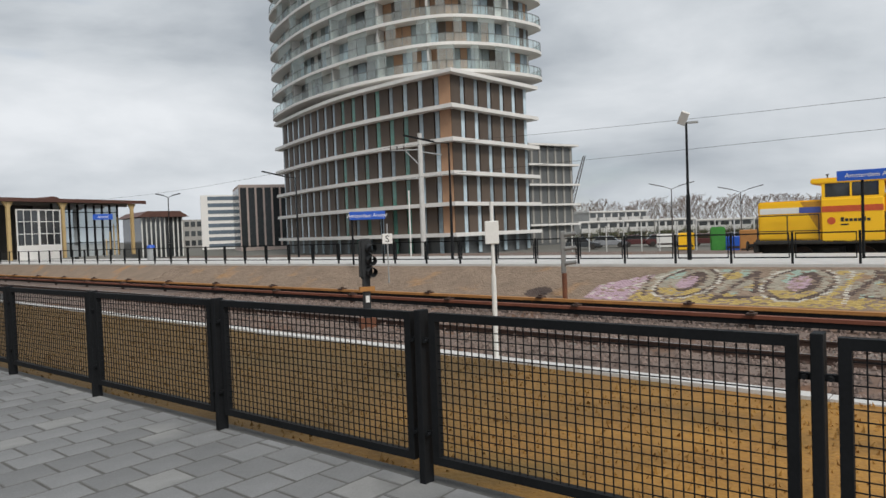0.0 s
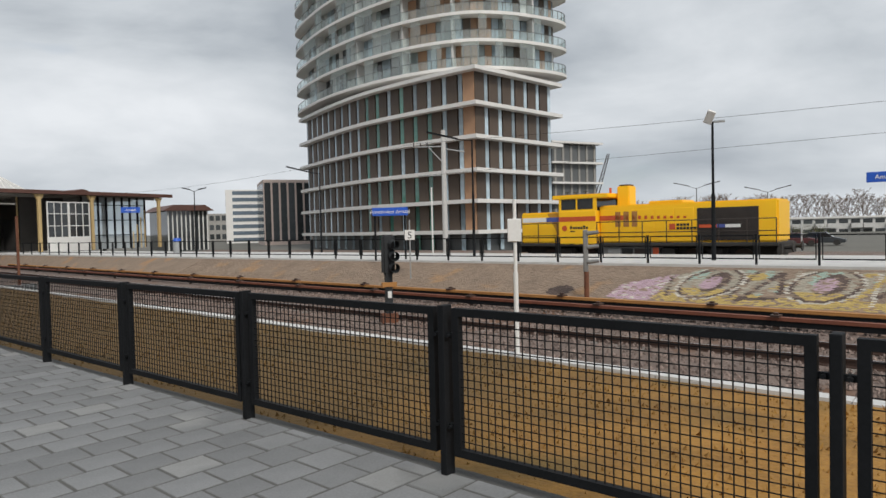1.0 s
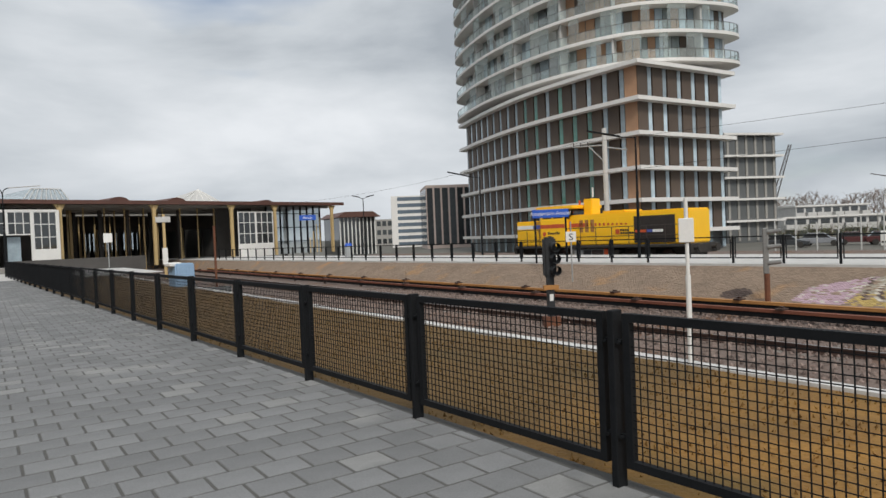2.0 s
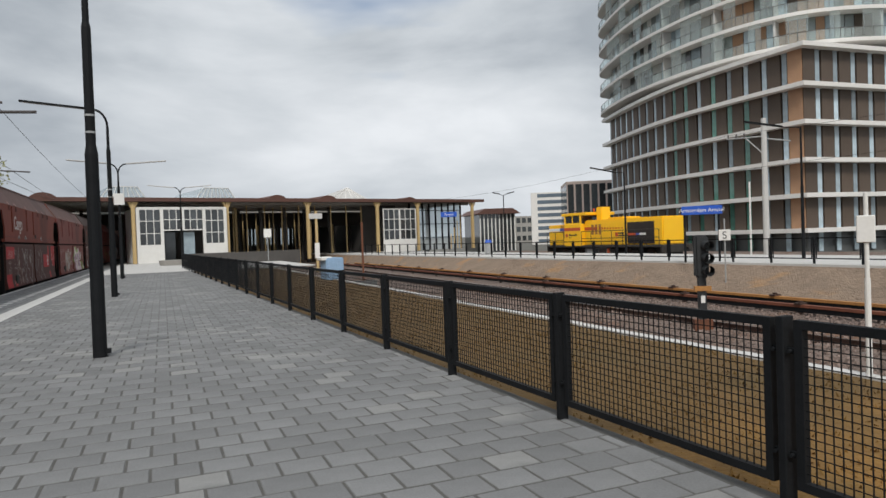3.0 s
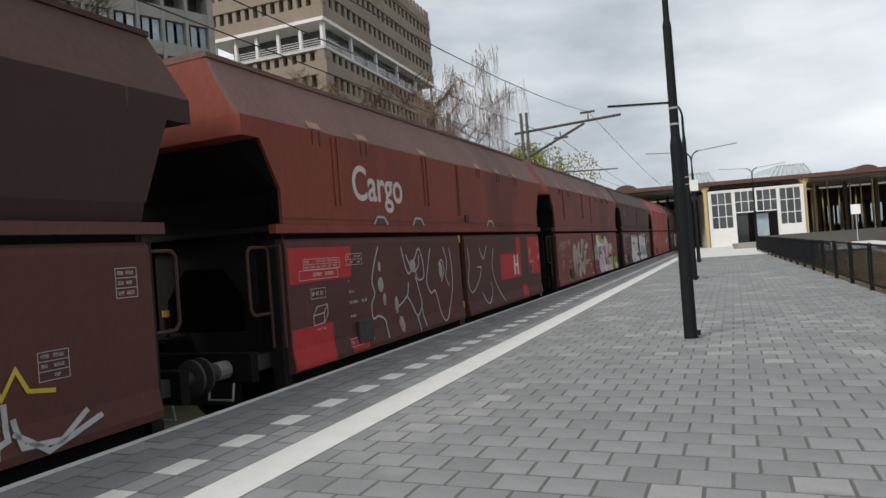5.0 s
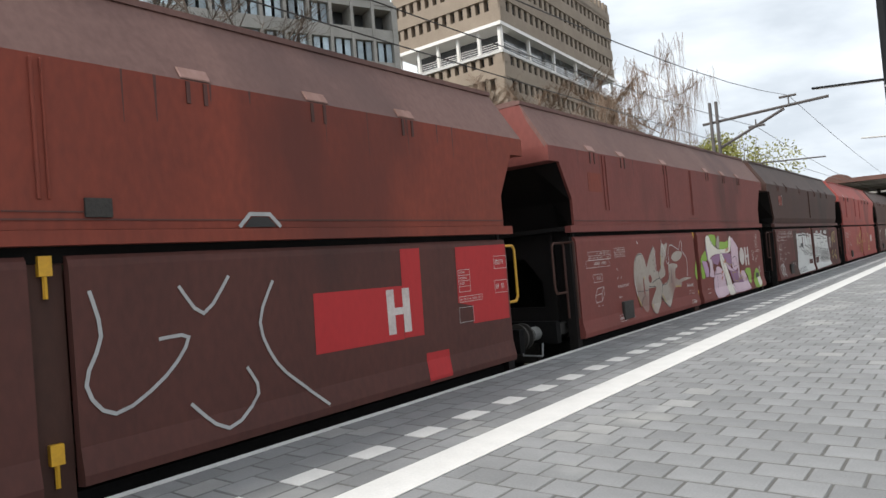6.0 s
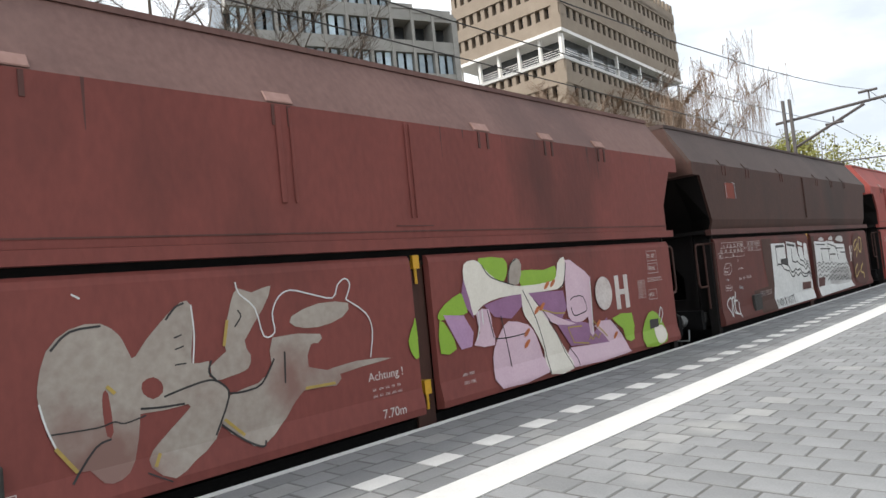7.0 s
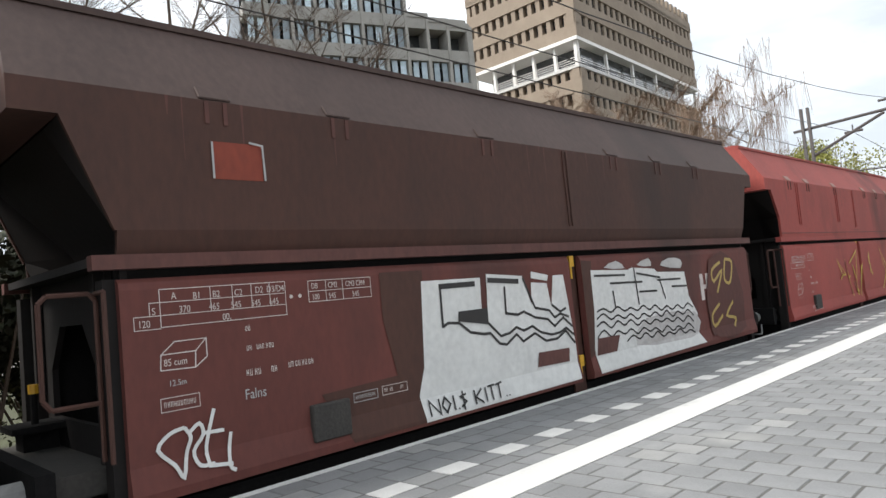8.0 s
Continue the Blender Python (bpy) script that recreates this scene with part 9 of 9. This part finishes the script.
    bars(t, -4.98, 0.98, 0.36, 0.14, 1, 4, DX + 0.006, W, framed=False)
    lettering(t, "Falns", -5.42, 0.80, 0.13, DX + 0.006, GR["pale"], 0.0, 0.85)
    bars(t, -4.22, 0.55, 0.32, 0.10, 1, 5, DX + 0.006, GR["pale"])
    bars(t, -3.84, 0.56, 0.36, 0.10, 1, 4, DX + 0.006, W)
    # darker repaint beside the white letters
    spray(t, "brown_patch", [(-3.74, 1.88), (-3.10, 1.88), (-3.2, 0.16), (-4.28, 0.16), (-4.60, 0.70), (-3.60, 0.74), (-3.74, 1.36)], DX + 0.001, WP["dark"], "dark brown repainted patch", 0)
    spray(t, "brown_patch", [(0.152, 1.88), (0.42, 1.86), (0.34, 0.5), (0.152, 0.4)], DX + 0.001, WP["dark"], "", 0)
    spray(t, "graffiti", [(-3.13, 1.75), (-2.12, 1.74), (-2.14, 1.34), (-2.03, 1.35), (-2.0, 1.78), (-1.28, 1.72), (-1.13, 1.31), (-1.1, 1.62), (-0.75, 1.59), (-0.69, 1.26), (-0.59, 1.69), (-0.34, 1.69), (-0.28, 1.25), (-0.2, 0.67), (-0.2, 0.17), (-3.27, 0.16), (-3.31, 0.47), (-3.2, 0.77)], DX + 0.002, GR["white"], "white sprayed graffiti ground", 0)
    spray(t, "graffiti", [(-1.08, 1.77), (-0.7, 1.7), (-0.73, 1.62), (-1.09, 1.68)], DX + 0.002, GR["white"], "", 0)
    spray(t, "graffiti", [(0.38, 1.72), (1.46, 1.68), (1.6, 1.71), (2.34, 1.66), (2.43, 1.6), (3.45, 1.56), (3.52, 1.11), (3.79, 0.77), (3.76, 0.41), (3.96, 0.20), (0.32, 0.16), (0.28, 0.52), (0.37, 1.11)], DX + 0.002, GR["white"], "white sprayed graffiti ground", 0)
    for poly in ([(0.76, 1.74), (1.13, 1.84), (1.37, 1.71)], [(1.76, 1.75), (2.18, 1.85), (2.24, 1.71)], [(2.56, 1.71), (2.91, 1.83), (3.35, 1.79), (3.31, 1.63)], [(1.9, 0.85), (3.7, 0.80), (3.75, 0.40), (2.9, 0.36), (1.5, 0.44)]):
        spray(t, "graffiti", poly, DX + 0.002, GR["chalk"], "", 2)
    K = GR["black"]
    strokes(t, "graffiti_outline", [[(-2.86, 1.67), (-2.23, 1.67)], [(-1.99, 1.70), (-1.37, 1.65)]], 0.065, DX + 0.006, K)
    strokes(t, "graffiti_outline", [
        [(-2.84, 1.66), (-2.85, 1.18)], [(-2.85, 1.19), (-2.76, 1.23), (-2.57, 1.21), (-2.39, 1.08), (-2.14, 1.03), (-2.03, 1.03), (-1.87, 0.88), (-1.73, 0.85), (-1.52, 0.96), (-1.39, 0.85), (-1.13, 0.93), (-0.9, 0.8), (-0.64, 0.8), (-0.42, 0.89), (-0.22, 0.69)],
        [(-2.05, 1.16), (-1.83, 0.97), (-1.65, 0.99), (-1.51, 1.05), (-1.36, 0.99), (-1.17, 1.03), (-1.0, 0.93), (-0.76, 0.87), (-0.55, 0.88), (-0.41, 0.93), (-0.22, 0.81)],
        [(-1.67, 1.6), (-1.69, 1.25), (-1.45, 1.21), (-1.32, 1.24), (-1.09, 1.14), (-0.81, 1.09), (-0.67, 0.98), (-0.45, 1.08), (-0.24, 0.93)],
        [(-1.28, 1.69), (-1.07, 1.27), (-0.76, 1.21), (-0.65, 1.1), (-0.51, 1.14), (-0.31, 1.08)], [(-0.69, 1.28), (-0.5, 1.17), (-0.36, 1.21)]], 0.035, DX + 0.006, K)
    strokes(t, "graffiti_outline", [[(0.45, 1.63), (1.35, 1.6)], [(0.88, 1.49), (1.88, 1.46)], [(0.94, 1.37), (0.97, 1.1)], [(1.65, 1.7), (1.7, 1.09)], [(1.72, 1.61), (2.51, 1.5)], [(1.75, 1.3), (2.35, 1.28)], [(2.39, 1.46), (3.26, 1.44)], [(2.49, 1.44), (2.62, 1.12)], [(2.89, 1.32), (3.46, 1.3)]], 0.035, DX + 0.006, K)
    rw = random.Random(31)
    for base, y0 in ((1.10, 0.42), (0.99, 0.40), (0.88, 0.38), (0.74, 0.36), (0.60, 1.2)):     # rippling lines under the letters
        n = int((3.72 - y0) / 0.2)
        pts = [(y0 + i * 0.2, base - 0.045 * i * 0.2 / 0.75 + rw.uniform(0.02, 0.06) * (1 if i % 2 else -1)) for i in range(n + 1)]
        strokes(t, "graffiti_outline", [smooth_line(pts, 3)], 0.028, DX + 0.006, K)
    spray(t, "graffiti_mark", [(-2.57, 1.35), (-2.04, 1.35), (-2.05, 1.14), (-2.27, 1.18), (-2.59, 1.23)], DX + 0.0055, K, "", 0)
    spray(t, "brown_patch", [(-1.09, 0.66), (-0.38, 0.64), (-0.41, 0.45), (-1.14, 0.47)], DX + 0.0055, WP["rim"], "", 0)
    spray(t, "brown_patch", [(0.37, 0.68), (1.0, 0.67), (0.87, 0.43), (0.31, 0.43)], DX + 0.0055, WP["rim"], "", 0)
    # hand-sprayed words along the foot
    x0 = -3.2
    for w, lines in ((0.17, [[(0, 0), (0, 1), (0.9, 0), (0.9, 1)]]), (0.15, [[(0, 0.5), (0.4, 1), (0.9, 0.5), (0.4, 0), (0, 0.5)]]), (0.06, [[(0.5, 0), (0.5, 1)]]), (0.05, [[(0.4, 0), (0.6, 0.08)]]),
                     (0.14, [[(0.9, 0.9), (0.2, 0.8), (0.8, 0.4), (0.1, 0.1)], [(0.5, 1.15), (0.45, -0.15)]]), (0.10, []), (0.15, [[(0, 0), (0, 1)], [(0.9, 1), (0.1, 0.5), (0.9, 0)]]), (0.07, [[(0.4, 0), (0.5, 1)]]),
                     (0.13, [[(0, 1), (1, 1.05)], [(0.5, 0), (0.5, 1)]]), (0.13, [[(0, 1), (1, 1.1)], [(0.4, 0), (0.5, 1)]]), (0.05, [[(0.4, 0), (0.6, 0.08)]]), (0.05, [[(0.4, 0), (0.6, 0.08)]])):
        strokes(t, "graffiti_tag", [[(x0 + u * w, 0.215 + v * 0.17) for u, v in q] for q in lines], 0.026, DX + 0.006, K)
        x0 += w * 1.12
    strokes(t, "graffiti_tag", [smooth_line(q, 3) for q in ([(-6.0, 0.67), (-6.13, 0.64), (-6.23, 0.53), (-6.1, 0.38), (-6.04, 0.27), (-5.99, 0.47), (-5.95, 0.58), (-6.0, 0.67)], [(-5.97, 0.61), (-5.87, 0.68), (-5.84, 0.58), (-5.93, 0.46), (-5.89, 0.33), (-5.76, 0.32)],
        [(-5.73, 0.78), (-5.82, 0.48), (-5.81, 0.33)], [(-5.85, 0.59), (-5.65, 0.58)], [(-5.59, 0.55), (-5.63, 0.28), (-5.58, 0.22)], [(-5.60, 0.28), (-5.82, 0.31)])], 0.032, DX + 0.003, GR["white"])
    dot_h(t, 4.06, 0.98, 0.68, False)
    strokes(t, "graffiti_tag", [smooth_line(q, 3) for q in ([(5.01, 1.68), (4.59, 1.53), (4.63, 1.31), (5.05, 1.51), (4.73, 1.08)], [(5.25, 1.73), (5.57, 1.66), (5.39, 1.26), (5.13, 1.33), (5.25, 1.73)], [(4.77, 0.86), (4.39, 0.67), (4.46, 0.45), (4.86, 0.63)], [(5.41, 0.86), (5.05, 0.61), (5.45, 0.52), (5.34, 0.36)])], 0.06, DX + 0.003, GR["gold_dim"])
    spray(t, "graffiti_tag", [(4.5, 1.75), (5.7, 1.7), (5.9, 0.3), (4.3, 0.3)], DX + 0.001, WP["old"], "", 2)
    part("replaced_panel", fresh((1.5, 1.504, -5.56, -5.06, 2.83, 3.18)), WP["red"], t, "rust-red replaced plate")
    strokes(t, "worn_edge", [[(-5.57, 2.83), (-5.57, 3.17)], [(-5.20, 3.19), (-5.06, 3.17), (-5.05, 2.83)]], 0.02, PX + 0.003, GR["pale"])
    # W4 and the rest: scribbles
    rnd = random.Random(12)
    for k in (4, 5, 6, 7, 8, 9):
        t = TRAIN[k]
        data_panel(t, -6.18, DX + 0.002)
        dot_h(t, 4.3, 0.92, 0.6, k % 2 == 0)
        lines = []
        for q in range(7):
            y = rnd.uniform(-4.3, 3.4)
            lines.append([(y + rnd.uniform(0, 0.9), rnd.uniform(0.3, 1.7)) for _ in range(5)])
        strokes(t, "graffiti_tag", lines, 0.05, DX + 0.003, GR["pale" if k % 2 else "gold"])
        if k in (5, 6, 7):
            y = rnd.uniform(-3, -1.5)
            spray(t, "graffiti", [(y, 0.4), (y + 1.4, 0.45), (y + 1.3, 1.7), (y + 0.1, 1.6)], DX + 0.002, GR["white"], "pale sprayed graffiti", 0)
            spray(t, "graffiti", [(0.4, 0.4), (2.2, 0.5), (2.1, 1.6), (0.5, 1.7)], DX + 0.002, GR["silver"], "grey sprayed graffiti", 3)


wagon_marks()


# ---- what moves ----
def motions():
    gap = [(0, 88.9), (1, 77.0), (2, 65.1), (3, 53.1), (4, 41.2), (5, 29.25), (6, 17.4), (6.5, 11.45), (7, 5.48), (7.5, -0.52), (8, -6.68)]
    for k, w in TRAIN.items():
        slack = -0.15 if k > 2 else 0.0         # couplings pressed together towards the rear
        walk(w, [(t, pose(TRACK_L, y + PITCH * (k - 2) + slack, 0)) for t, y in gap])
    # nose of the locomotive along its track
    rows = []
    for t in range(0, 9):
        y = 22.9 + 14.2 * (t - 1)
        rows.append((t, pose(34.0 - 0.035 * (y - 22.9), y, LOCO_Z, 0, 0, 2.0)))
    walk(LOCO, rows)

mesh_fence()
pavers()
motions()
